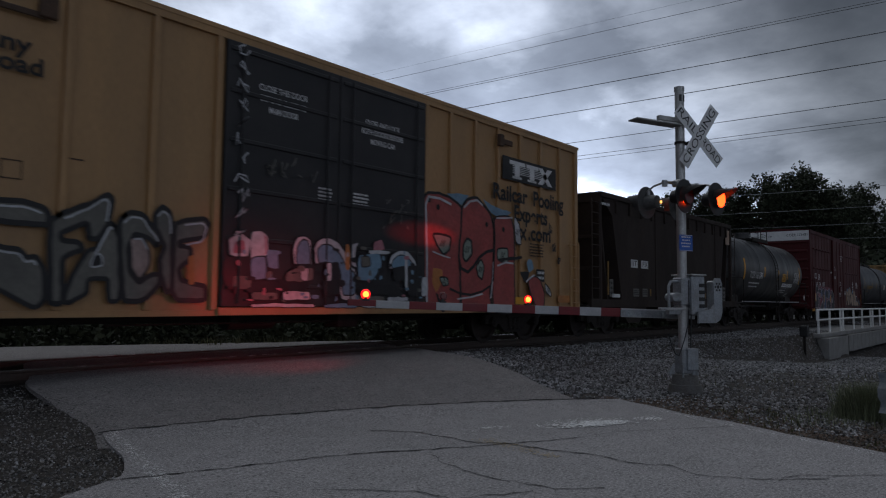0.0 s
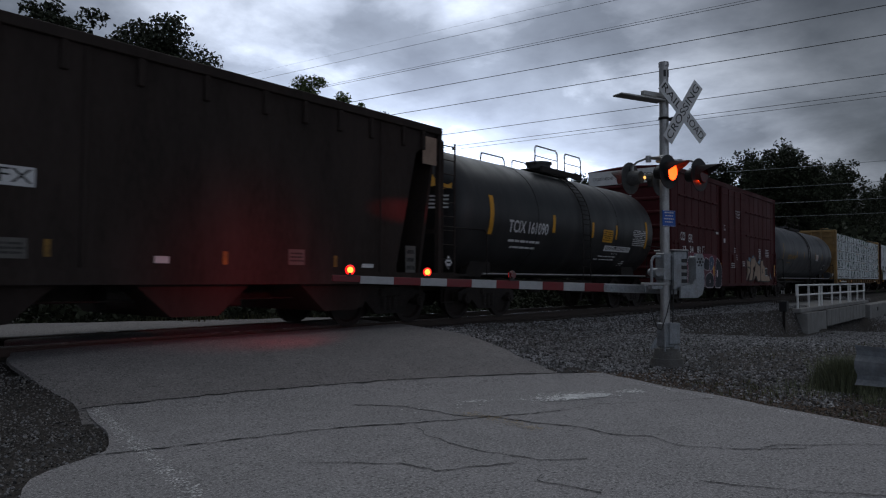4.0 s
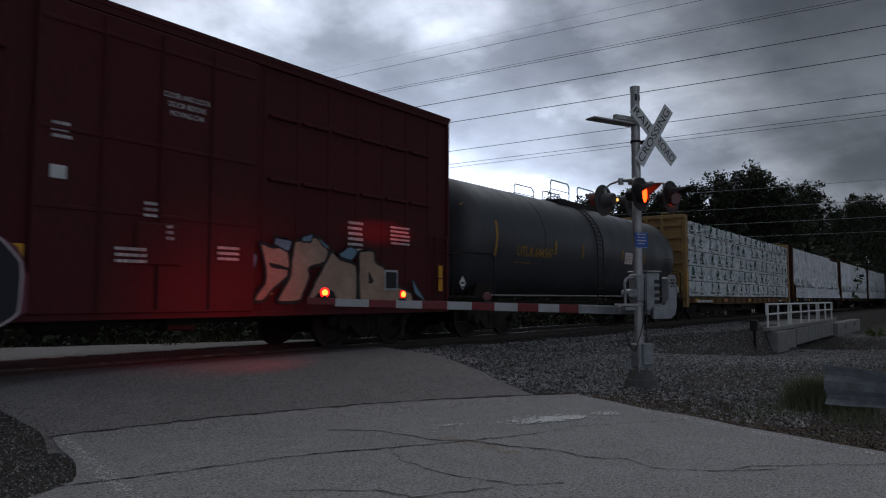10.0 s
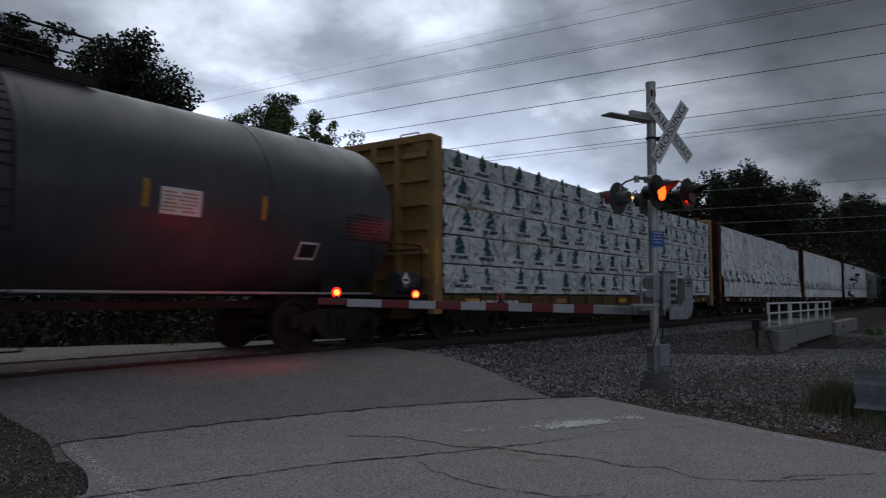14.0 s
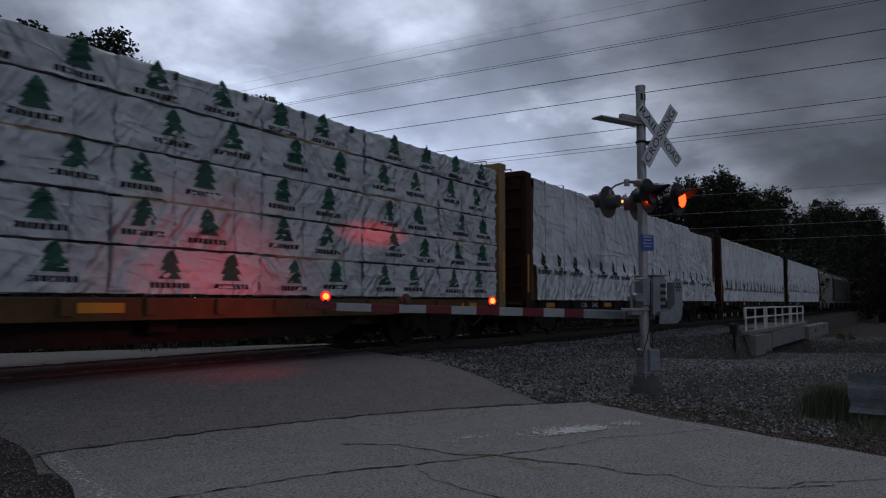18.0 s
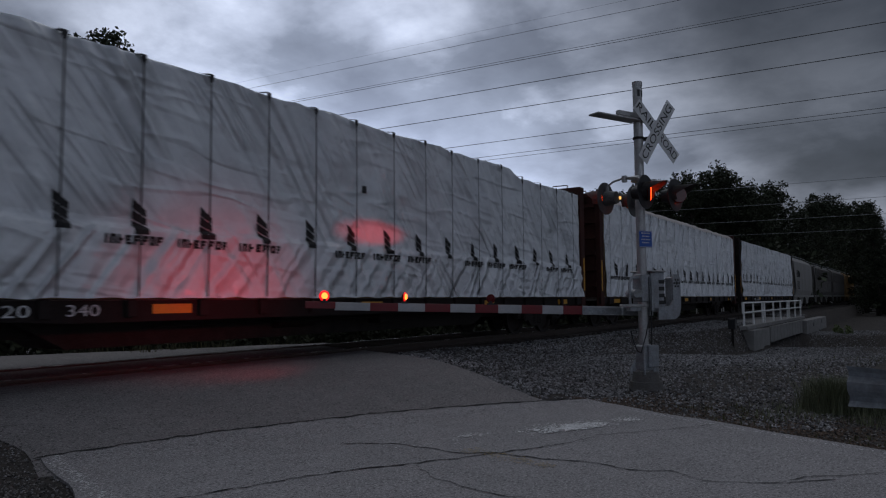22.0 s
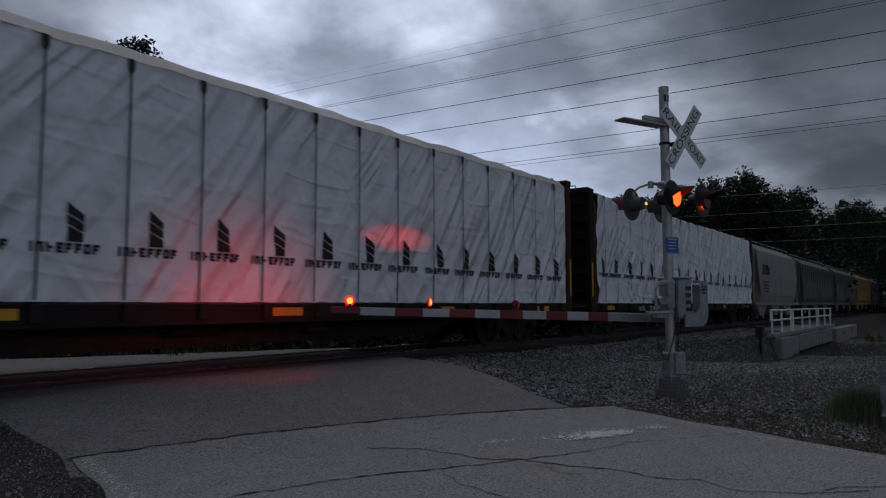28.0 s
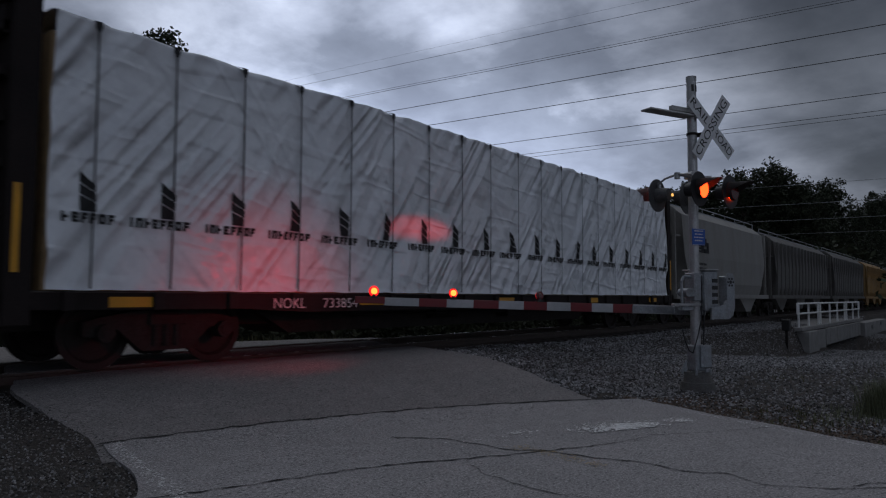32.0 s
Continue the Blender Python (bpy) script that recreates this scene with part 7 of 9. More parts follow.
def folded(name, lean, seed, amount, fold, color=(0.80, 0.82, 0.84), soil=(0.60, 0.63, 0.67), size=1.0):
    """White plastic wrap with bundles of long narrow folds that slant across it."""
    m = material(name, color, 0.32, var=0.05, scale=1.2, fine=12, bump=0.0, dirt=soil, dirt_amount=0.35, dirt_scale=0.7)
    n, l = m.node_tree.nodes, m.node_tree.links
    tex = n.new("ShaderNodeTexCoord")
    def math_(op, a, b):
        q = n.new("ShaderNodeMath")
        q.operation, q.use_clamp = op, op == "MULTIPLY"
        for i, v in enumerate((a, b)):
            if hasattr(v, "is_output"):
                l.new(v, q.inputs[i])
            else:
                q.inputs[i].default_value = v
        return q.outputs[0]
    def field(turn, across, along, shift, detail, distort):
        turned = n.new("ShaderNodeMapping")
        turned.inputs["Rotation"].default_value = (0, radians(turn), 0)
        scaled = n.new("ShaderNodeMapping")
        scaled.inputs["Scale"].default_value, scaled.inputs["Location"].default_value = (across * size, 0.3, along * size), (shift, shift * 0.7, shift * 1.3)
        l.new(tex.outputs["Object"], turned.inputs[0]); l.new(turned.outputs[0], scaled.inputs[0])
        q = n.new("ShaderNodeTexNoise")
        q.inputs["Scale"].default_value, q.inputs["Detail"].default_value, q.inputs["Distortion"].default_value = 1.0, detail, distort
        l.new(scaled.outputs[0], q.inputs["Vector"])
        return q.outputs["Fac"]
    def crests(f, sharp):
        d = math_("ABSOLUTE", math_("SUBTRACT", f, 0.5), 0.0)
        r = n.new("ShaderNodeMapRange")
        r.inputs[1].default_value, r.inputs[2].default_value, r.inputs[3].default_value, r.inputs[4].default_value = 0.0, sharp, 1.0, 0.0
        r.interpolation_type = "SMOOTHSTEP"
        l.new(d, r.inputs[0])
        return r.outputs[0]
    def some(f, lo, hi):
        r = n.new("ShaderNodeMapRange")
        r.inputs[1].default_value, r.inputs[2].default_value = lo, hi
        l.new(f, r.inputs[0])
        return r.outputs[0]
    where = field(0, 0.55, 0.5, seed, 1, 0.0)
    first = math_("MULTIPLY", crests(field(-34 * lean, 2.4, 0.16, seed + 3, 0.4, 0.15), 0.21), some(where, 0.44, 0.58))
    second = math_("MULTIPLY", crests(field(-40 * lean, 4.6, 0.22, seed + 9, 0.4, 0.15), 0.20), some(field(0, 0.7, 0.8, seed + 21, 1, 0.0), 0.46, 0.62))
    third = math_("MULTIPLY", crests(field(38 * lean, 3.0, 0.2, seed + 14, 0.4, 0.15), 0.20), some(where, 0.56, 0.42))
    if fold:
        split = n.new("ShaderNodeSeparateXYZ")
        l.new(tex.outputs["Object"], split.inputs[0])
        first = math_("MULTIPLY", first, some(split.outputs[2], fold - 0.1, fold + 0.15))
        third = math_("MULTIPLY", crests(field(38 * lean, 3.6, 0.2, seed + 14, 0.4, 0.15), 0.22), some(split.outputs[2], fold + 0.1, fold - 0.15))
    else:
        third = math_("MULTIPLY", third, 0.4)
    flat = math_("MULTIPLY", crests(field(84, 2.6, 0.5, seed + 30, 1, 0.3), 0.12), 0.2)
    total_ = math_("ADD", math_("ADD", first, math_("MULTIPLY", second, 0.55)), math_("ADD", math_("MULTIPLY", third, 0.75), flat))
    bp = n.new("ShaderNodeBump")
    bp.inputs["Strength"].default_value, bp.inputs["Distance"].default_value = 1.0, 0.15 * amount
    l.new(total_, bp.inputs["Height"])
    l.new(bp.outputs[0], n["Principled BSDF"].inputs["Normal"])
    return m


def build_wrapped_flat(x0, x1, label, bulk, seed, fold=0.0, peach=False, high=4.36, mark=None, dip=None, strap0=0.5, pitch=1.08, mark0=0.5, mark_pitch=1.06, mark_z=2.0, lean=1.0, shoulder=0.0, crease=0.6):
    L = x1 - x0
    c = new_car("flatcar", x0, label, "flatcar")
    flat_base(c, L, M["darkflat"], M["reflector"], bulk)
    a, b, z0 = 0.42, L - 0.42, 1.13
    ny = N + 0.05

    def topz(x):
        t = high - shoulder + 0.035 * noise.noise((x * 0.7, seed, 0)) + 0.02 * noise.noise((x * 2.2, seed, 4)) + 0.02 * abs(math.sin(math.pi * x / pitch))
        if dip and x > dip:
            t -= 0.16 * step(dip, dip + 0.7, x)
        return t
    nx, nz = int((b - a) / 0.04), 80
    vs, fs = [], []
    for j in range(nz + 5):
        for i in range(nx + 1):
            x = a + (b - a) * i / nx
            tz = topz(x)
            if j <= nz:
                z = z0 + (tz - z0) * j / nz
                if j == 0:
                    z -= 0.02 * noise.noise((x * 3, seed, 7)) + 0.02
                out = cloth(x - strap0, z, seed, pitch, fold, lean)
                if j == 0 and seed % 2:
                    out += 0.02
                vs.append((x, ny - out, z))
            else:
                k = j - nz
                yy = (0.04 + 0.5 * shoulder, 0.5, 1.5, -2 * ny - 0.02)[k - 1]
                vs.append((x, ny + yy, tz + (shoulder if k < 4 else 0.0) + (0.03, 0.06, 0.08, 0.0)[k - 1] + 0.02 * noise.noise((x * 1.4, k * 2.0, seed))))
    w = nx + 1
    fs = [(j * w + i, j * w + i + 1, (j + 1) * w + i + 1, (j + 1) * w + i) for j in range(nz + 4) for i in range(nx)]
    o = raw("wrap", vs, fs, folded("white_plastic_wrap", lean, seed * 1.7, crease, fold), c, smooth=True)
    o["label"] = "wrinkled white plastic wrap round the lumber load"
    part("lumber_load", box(B(), a + 0.01, b - 0.01, ny + 0.03, -ny - 0.03, 1.105, high - 0.2), M["lumber"], c, "stacked lumber inside the wrap")

    def face(x, z, proud=0.005):
        """A point on the wrap as meshed, pushed out a little."""
        fi = min(nx - 0.001, max(0.0, (x - a) / (b - a) * nx))
        fj = min(nz - 0.001, max(0.0, (z - z0) / (topz(x) - z0) * nz))
        i, j = int(fi), int(fj)
        u, v = fi - i, fj - j
        p = lambda jj, ii: vs[jj * w + ii][1]
        y = (p(j, i) * (1 - u) + p(j, i + 1) * u) * (1 - v) + (p(j + 1, i) * (1 - u) + p(j + 1, i + 1) * u) * v
        return (x, y - proud, z)

    def decal(verts, faces, pts2, proud=0.014):
        """A printed four-cornered patch that follows the wrap."""
        (ax, az), (bx, bz), (cx, cz), (dx, dz) = pts2
        n1 = max(1, int(max(abs(bx - ax), abs(bz - az)) / 0.035))
        n2 = max(1, int(max(abs(dx - ax), abs(dz - az)) / 0.035))
        k = len(verts)
        for j in range(n2 + 1):
            for i in range(n1 + 1):
                u, v = i / n1, j / n2
                verts.append(face((ax * (1 - u) + bx * u) * (1 - v) + (dx * (1 - u) + cx * u) * v, (az * (1 - u) + bz * u) * (1 - v) + (dz * (1 - u) + cz * u) * v, proud))
        faces.extend((k + j * (n1 + 1) + i, k + j * (n1 + 1) + i + 1, k + (j + 1) * (n1 + 1) + i + 1, k + (j + 1) * (n1 + 1) + i) for j in range(n2) for i in range(n1))
    # straps with tabs at the top edge, each one band
    x = strap0
    while x > a + 0.2 + pitch:
        x -= pitch
    while x < b - 0.12:
        sv = []
        n = 46
        heights = [face(x, z0 + (topz(x) - z0) * i / 30, 0.006)[1] for i in range(31)]
        taut = min(heights) - 0.004
        for j in range(n + 3):
            z = z0 + (topz(x) - z0) * min(j, n) / n
            wd = 0.013 if z < topz(x) - 0.14 else 0.045
            for e in (-wd, wd):
                q = (x + e, taut - 0.012 * math.sin(math.pi * min(j, n) / n), z)
                sv.append(q if j <= n else (q[0], ny - 0.03 + 0.06 * (j - n), topz(x) + 0.03 * (j - n)))
        s_ = raw("strap", sv, [(2 * j, 2 * j + 1, 2 * j + 3, 2 * j + 2) for j in range(n + 2)], M["strap"], c)
        s_["label"] = "thin black strap with a tab"
        x += pitch
    # block marks, each above a row of letter-sized bars
    x = mark0
    while x > a + 0.3 + mark_pitch:
        x -= mark_pitch
    i = 0
    while x < b - 0.15:
        mv, mf = [], []
        cx, cz = x, mark_z
        levels = ((0.0, 0.0), (0.19, 0.10), (0.33, 0.22), (0.48, 0.33))
        for (l0, r0), (l1, r1) in zip(levels, levels[1:]):
            decal(mv, mf, [(cx - 0.10, cz - 0.02 + l0 + (0.018 if l0 else 0.0)), (cx + 0.10, cz - 0.02 + r0 + (0.018 if l0 else 0.0)), (cx + 0.10, cz - 0.02 + r1), (cx - 0.10, cz - 0.02 + l1)])
        raw("block_mark", mv, mf, M["letter"], c)["label"] = "black printed block mark of slanted bars"
        if not (fold and i % 4 == 3):
            mv, mf = [], []
            zc_ = cz - 0.10
            h = 0.062
            u = cx - 0.52
            for q in range(8):
                if u < a + 0.05 or u > b - 0.15:
                    u += 0.105
                    continue
                wd = 0.034 if q == 0 else 0.088
                decal(mv, mf, [(u, zc_ - h), (u + 0.034, zc_ - h), (u + 0.034, zc_ + h), (u, zc_ + h)])
                if q in (1, 3, 4, 5, 6, 7):
                    decal(mv, mf, [(u + 0.034, zc_ + h - 0.038), (u + wd, zc_ + h - 0.038), (u + wd, zc_ + h), (u + 0.034, zc_ + h)])
                if q in (1, 6):
                    decal(mv, mf, [(u + wd - 0.032, zc_ - h), (u + wd, zc_ - h), (u + wd, zc_ + h - 0.038), (u + wd - 0.032, zc_ + h - 0.038)])
                if q in (2, 3, 4, 5, 7):
                    decal(mv, mf, [(u + 0.034, zc_ - 0.018), (u + wd * 0.85, zc_ - 0.018), (u + wd * 0.85, zc_ + 0.016), (u + 0.034, zc_ + 0.016)])
                if q in (3, 6):
                    decal(mv, mf, [(u + 0.034, zc_ - h), (u + wd, zc_ - h), (u + wd, zc_ - h + 0.034), (u + 0.034, zc_ - h + 0.034)])
                u += 0.068 if q == 0 else 0.112
            if mf:
                m_ = raw("printed_line", mv, mf, M["letter"], c)
                tagged(m_, "row of black printed letter-sized bars", kind="stuff")
        x += mark_pitch
        i += 1
    if mark:
        mv, mf = [], []
        decal(mv, mf, [(mark - 0.06, 3.06), (mark + 0.06, 3.06), (mark + 0.06, 3.2), (mark - 0.06, 3.2)], 0.012)
        raw("tape_patch", mv, mf, M["strap"], c)["label"] = "small black tape patch"
    if peach:
        n = 120
        fv = []
        for i in range(n + 1):
            x = a + (b - a) * i / n
            q = face(x, topz(x) - 0.002, 0.012)
            fv += [q, (x, ny + 0.03 + 0.5 * shoulder, topz(x) + shoulder + 0.035 + 0.02 * noise.noise((x * 1.4, 2.0, seed)))]
        o = raw("top_flap", fv, [(2 * i, 2 * i + 2, 2 * i + 3, 2 * i + 1) for i in range(n)], M["peachwrap"], c, smooth=True)
        o["label"] = "pale pinkish flap along the top edge"
    return c


M["peachwrap"] = material("pinkish_wrap", (0.52, 0.47, 0.44), 0.45, var=0.08, scale=2, bump=0.05)
M["treegreen"] = material("printed_green", (0.02, 0.095, 0.065), 0.6, var=0.2, bump=0.0)
M["yellowflat"] = material("faded_yellow_brown_paint", (0.33, 0.20, 0.07), 0.65, var=0.2, scale=1.0, fine=25, bump=0.06, dirt=(0.13, 0.085, 0.045), dirt_amount=0.6, dirt_scale=1.2)
M["brownsill"] = material("brown_sill_paint", (0.12, 0.07, 0.03), 0.7, var=0.3, scale=1.5, bump=0.06, spec=0.18)


def build_lumber_flat():
    x0, x1 = 72.85, 93.62
    L = x1 - x0
    c = new_car("flatcar", x0, "yellow bulkhead flatcar loaded with wrapped lumber bundles", "flatcar")
    flat_base(c, L, M["brownsill"], M["g_orange"], M["yellowflat"], 4.50)
    ny = N + 0.05
    wraps = [folded("pale_stretch_wrap", ln, sd, 0.55, 0.0, (0.68, 0.71, 0.72), (0.46, 0.48, 0.49), 1.7) for ln, sd in ((1.0, 3.0), (-1.0, 17.0), (1.0, 41.0))]
    zs = (1.14, 1.79, 2.43, 3.08, 3.78, 4.30)
    n = 8
    xa, xb = 0.42, L - 0.40
    w = (xb - xa) / n
    rng = random.Random(12)
    for j in range(5):
        for i in range(n):
            shift = rng.uniform(-0.04, 0.04) if 0 < i else 0
            a, b = xa + i * w + 0.005, xa + (i + 1) * w - 0.005 + shift * 0.1
            za, zb = zs[j] + 0.012, zs[j + 1] - 0.024
            seed = i * 7.3 + j * 3.1
            out0 = rng.uniform(-0.015, 0.02)

            def f(x, z):
                q = 0.10 * max(0, ridge(2.3 * noise.noise(((x * 0.6 + z) * 2.6, (z * 0.6 - x) * 0.9, seed))) - 0.45) + 0.08 * max(0, ridge(2.6 * noise.noise(((x * 0.5 - z) * 4.0, (z * 0.5 + x) * 1.1, seed + 9))) - 0.55) + 0.014 * noise.noise((x * 1.2, z * 2, seed))
                e = min(x - a, b - x) / 0.12
                return ny - out0 - q + (0.03 * (1 - min(1, max(0, e))) ** 2)
            gx, gz = 34, 12
            vs = [(a + (b - a) * p / gx, f(a + (b - a) * p / gx, za + (zb - za) * q / gz), za + (zb - za) * q / gz + (0.015 * noise.noise((p * 0.4, seed, q)) if q in (0, gz) else 0)) for q in range(gz + 1) for p in range(gx + 1)]
            k = gx + 1
            fs = [(q * k + p, q * k + p + 1, (q + 1) * k + p + 1, (q + 1) * k + p) for q in range(gz) for p in range(gx)]
            base = len(vs)
            vs += [(a + (b - a) * p / gx, ny + 3.0, zb) for p in range(gx + 1)] + [(a, ny + 3.0, za), (b, ny + 3.0, za)]
            fs += [(gz * k + p, gz * k + p + 1, base + p + 1, base + p) for p in range(gx)]
            fs += [tuple([q * k for q in range(gz, -1, -1)] + [base + k, base]), tuple([q * k + gx for q in range(gz + 1)] + [base + gx, base + k + 1])]
            bu = raw("lumber_pack", vs, fs, wraps[(i * 2 + j) % 3], c, smooth=True)
            bu["label"] = "bundle of lumber in pale printed plastic wrap"
            off = rng.uniform(0.34, 0.9)
            tx = a + off
            while tx < b - 0.32:
                tz = (za + zb) / 2 + 0.04 + rng.uniform(-0.02, 0.04)
                tv, tf = [], []
                for lv, (hw, z_0, z_1) in enumerate(((0.185, -0.13, 0.05), (0.175, -0.03, 0.16), (0.135, 0.09, 0.27))):
                    s = len(tv)
                    for q in range(5):
                        z = tz + z_0 + (z_1 - z_0) * q / 4
                        e = hw * (1 - q / 4) ** 0.7 + 0.004
                        tv += [(u, f(u, z) - 0.008 - 0.001 * lv, z) for u in (tx - e, tx, tx + e)]
                    tf += [(s + 3 * q + o, s + 3 * q + o + 1, s + 3 * q + o + 4, s + 3 * q + o + 3) for q in range(4) for o in range(2)]
                raw("printed_tree", tv, tf, M["treegreen"], bu)["label"] = "dark green printed tree shape"
                bv, bf = [], []
                for q in range(8):
                    u = tx - 0.31 + q * 0.08
                    s = len(bv)
                    zz = tz - 0.255
                    bv += [(u, f(u, zz) - 0.007, zz), (u + 0.06, f(u + 0.06, zz) - 0.007, zz), (u + 0.06, f(u + 0.06, zz + 0.075) - 0.007, zz + 0.075), (u, f(u, zz + 0.075) - 0.007, zz + 0.075)]
                    bf.append((s, s + 1, s + 2, s + 3))
                tagged(raw("printed_bar", bv, bf, M["letter"], bu), "row of small dark printed bars", kind="stuff")
                tx += rng.uniform(0.95, 1.15)
            sx = a + w * 0.36
            for q in range(2):
                x = sx + q * w * 0.42
                s_ = [(x + dx, f(x + dx, z) - 0.005, z) for z in np.linspace(za, zb, 7) for dx in (-0.007, 0.007)]
                raw("band", s_, [(2 * t, 2 * t + 1, 2 * t + 3, 2 * t + 2) for t in range(6)], M["grime"], bu)
        # timber stickers between the tiers
        if j:
            for i in range(n):
                part("sticker", box(B(), xa + i * w + rng.uniform(0.02, 0.5), xa + (i + 1) * w - rng.uniform(0.02, 0.6), ny - 0.005, ny + 1.2, zs[j] - 0.022, zs[j] + 0.01), M["lumber"] if (i + j) % 3 == 0 else M["grime"], c, "timber spacer between tiers")
    for i in range(n * 2 - 1):
        x = xa + (i + 0.7) * w / 2
        part("strap_tab", box(B(), x - 0.035, x + 0.035, ny - 0.03, ny + 0.05, 4.16, 4.28), M["strap"], c, "black strap tab")
    lines(c, 1.1, 3.4, 0.83, 1.03, 1, M["wletter"], N - 0.055, "car_marks", 70, "pale stencilled car marks")
    lines(c, L - 3.6, L - 2.9, 0.86, 1.0, 1, M["wletter"], N - 0.055, "car_marks", 71, "pale stencilled marks")


def build_covered_hopper(x0, x1, label, mat, top, logo=False, ribs=False):
    L = x1 - x0
    c = new_car("covered_hopper", x0, label, "hopper car")
    a, b = 1.0, L - 1.0
    bm = B()
    sec = [(-1.45, 1.15), (-1.58, 1.6), (-1.60, 2.6), (-1.5, top - 0.5), (-1.05, top - 0.12), (0, top), (1.05, top - 0.12), (1.5, top - 0.5), (1.60, 2.6), (1.58, 1.6), (1.45, 1.15)]
    v0 = [bm.verts.new((a + 0.55 if z < 1.7 else a, y, z)) for y, z in sec]
    v1 = [bm.verts.new((b - 0.55 if z < 1.7 else b, y, z)) for y, z in sec]
    for i in range(len(sec)):
        j = (i + 1) % len(sec)
        bm.faces.new((v0[i], v0[j], v1[j], v1[i]))
    bm.faces.new(v0), bm.faces.new(v1)
    part("body", done(bm), mat, c, "rounded covered hopper body")
    part("side_sill", box(B(), 0.2, L - 0.2, N + 0.02, N + 0.14, 1.0, 1.18), mat, c)
    for xx in (0.35, L - 0.35):
        bm = B()
        for y in (-1.45, 1.45):
            box(bm, xx - 0.05, xx + 0.05, y - 0.05, y + 0.05, 1.0, top - 0.5)
        box(bm, xx - 0.05, xx + 0.05, -1.5, 1.5, top - 0.55, top - 0.4)
        box(bm, min(xx, a if xx < 1 else b), max(xx, a if xx < 1 else b), -1.45, 1.45, top - 1.3, top - 1.25)
        part("end_frame", bm, mat, c, "open end frame")
    part("end_sheet", box(B(), 0.3, 0.33, -1.3, 1.3, top - 1.1, top - 0.35), mat, c, "pale end sheet")
    bm = B()
    for y in (-0.95, 0.95):
        tube(bm, [(0.4, y, top - 0.4), (0.4, y, top + 0.12), (L - 0.5, y, top + 0.12), (L - 0.4, y, top - 0.4)], 0.022, 6)
        for i in range(9):
            xx = 0.4 + (L - 0.8) * i / 8
            rod(bm, (xx, y, top - 0.15), (xx, y, top + 0.12), 0.016, 6)
    box(bm, a, b, -0.8, -0.4, top - 0.04, top + 0.02)
    part("running_board", bm, M["galv"], c, "roof running board and hand rail")
    if ribs:
        n = 17
        for i in range(n):
            shared(("hrib", mat.name, round(top, 1)), lambda: poly(B(), [(-0.04, -1.50, 1.2), (0.04, -1.50, 1.2), (0.04, -1.56, top - 0.55), (-0.04, -1.56, top - 0.55)], (0, -0.11, 0)), "side_post", mat, c, "", pose(a + 0.3 + i * (b - a - 0.6) / (n - 1), 0, 0))
    for k in range(3):
        xm = a + (b - a) * (k + 0.5) / 3
        bm = B()
        poly(bm, [(xm - 1.6, -1.3, 1.15), (xm + 1.6, -1.3, 1.15), (xm + 0.35, -1.3, 0.4), (xm - 0.35, -1.3, 0.4)], (0, 2.6, 0))
        part("discharge_chute", done(bm), mat, c, "sloped discharge chute")
    if logo:
        bm = B()
        for i in range(5):
            box(bm, a + 0.9 + 0.05 * i, a + 2.05, -1.625, -1.60, 2.75 + i * 0.12, 2.82 + i * 0.12)
        box(bm, a + 1.9, a + 2.15, -1.626, -1.60, 2.75, 3.3)
        box(bm, a + 2.25, a + 2.75, -1.626, -1.60, 2.75, 2.9); box(bm, a + 2.25, a + 2.45, -1.626, -1.60, 3.0, 3.3); box(bm, a + 2.55, a + 2.75, -1.626, -1.60, 2.9, 3.15)
        part("logo_mark", bm, M["letter"], c, "dark striped block mark")
        lines(c, a + 1.0, a + 2.4, 1.7, 2.4, 4, M["grime"], -1.62, seed=81)
    underframe(c, L)
    bogie(c, 1.9); bogie(c, L - 1.9)
    return c


build_yellow_boxcar()
build_hopper()
build_black_tank()
build_red_boxcar()
build_grey_tank()
build_lumber_flat()
w7 = build_wrapped_flat(94.75, 115.2, "rusty bulkhead flatcar with lumber in folded white wrap", M["oxide"], 7, fold=2.05, high=4.36, mark=9.9, dip=15.5, strap0=8.48, mark0=8.46, mark_pitch=1.06, mark_z=1.97, lean=-1.0, crease=0.8)
w8 = build_wrapped_flat(116.5, 136.95, "rusty bulkhead flatcar with tightly wrapped white lumber load", M["oxide"], 14, peach=True, high=4.40, strap0=6.28, pitch=1.09, mark0=6.73, mark_z=1.85, shoulder=0.15, crease=0.45)
w9 = build_wrapped_flat(138.24, 159.0, "dark bulkhead flatcar with wrinkled white wrapped load", M["darkflat"], 23, high=4.36, mark=None, strap0=0.92, mark0=0.88, mark_pitch=1.07, mark_z=2.07)
for words, X in (("120", 3.40), ("340", 4.29)):
    text("lettering", words, 0.20, M["wletter"], w7, pose(X, N - 0.06, 0.95, 90, 0, 0), "pale stencilled car number", width=0.42)
text("lettering", "NOKL", 0.22, M["wletter"], w9, pose(3.66, N - 0.06, 0.93, 90, 0, 0), "pale stencilled car letters", width=0.62)
text("lettering", "733854", 0.22, M["wletter"], w9, pose(4.66, N - 0.06, 0.93, 90, 0, 0), "pale stencilled car number", width=0.78)
build_covered_hopper(159.4, 172.9, "pale grey covered hopper car with dark striped mark", M["greyhop"], 4.55, logo=True)
build_covered_hopper(173.3, 190.4, "grimy grey ribbed covered hopper car", M["dimhop"], 4.45, ribs=True)
build_covered_hopper(190.9, 208.0, "weathered ribbed covered hopper car", M["dimhop"], 4.5, ribs=True)
build_covered_hopper(208.5, 225.6, "faded yellow covered hopper car", M["yellowflat"], 4.5, ribs=True)
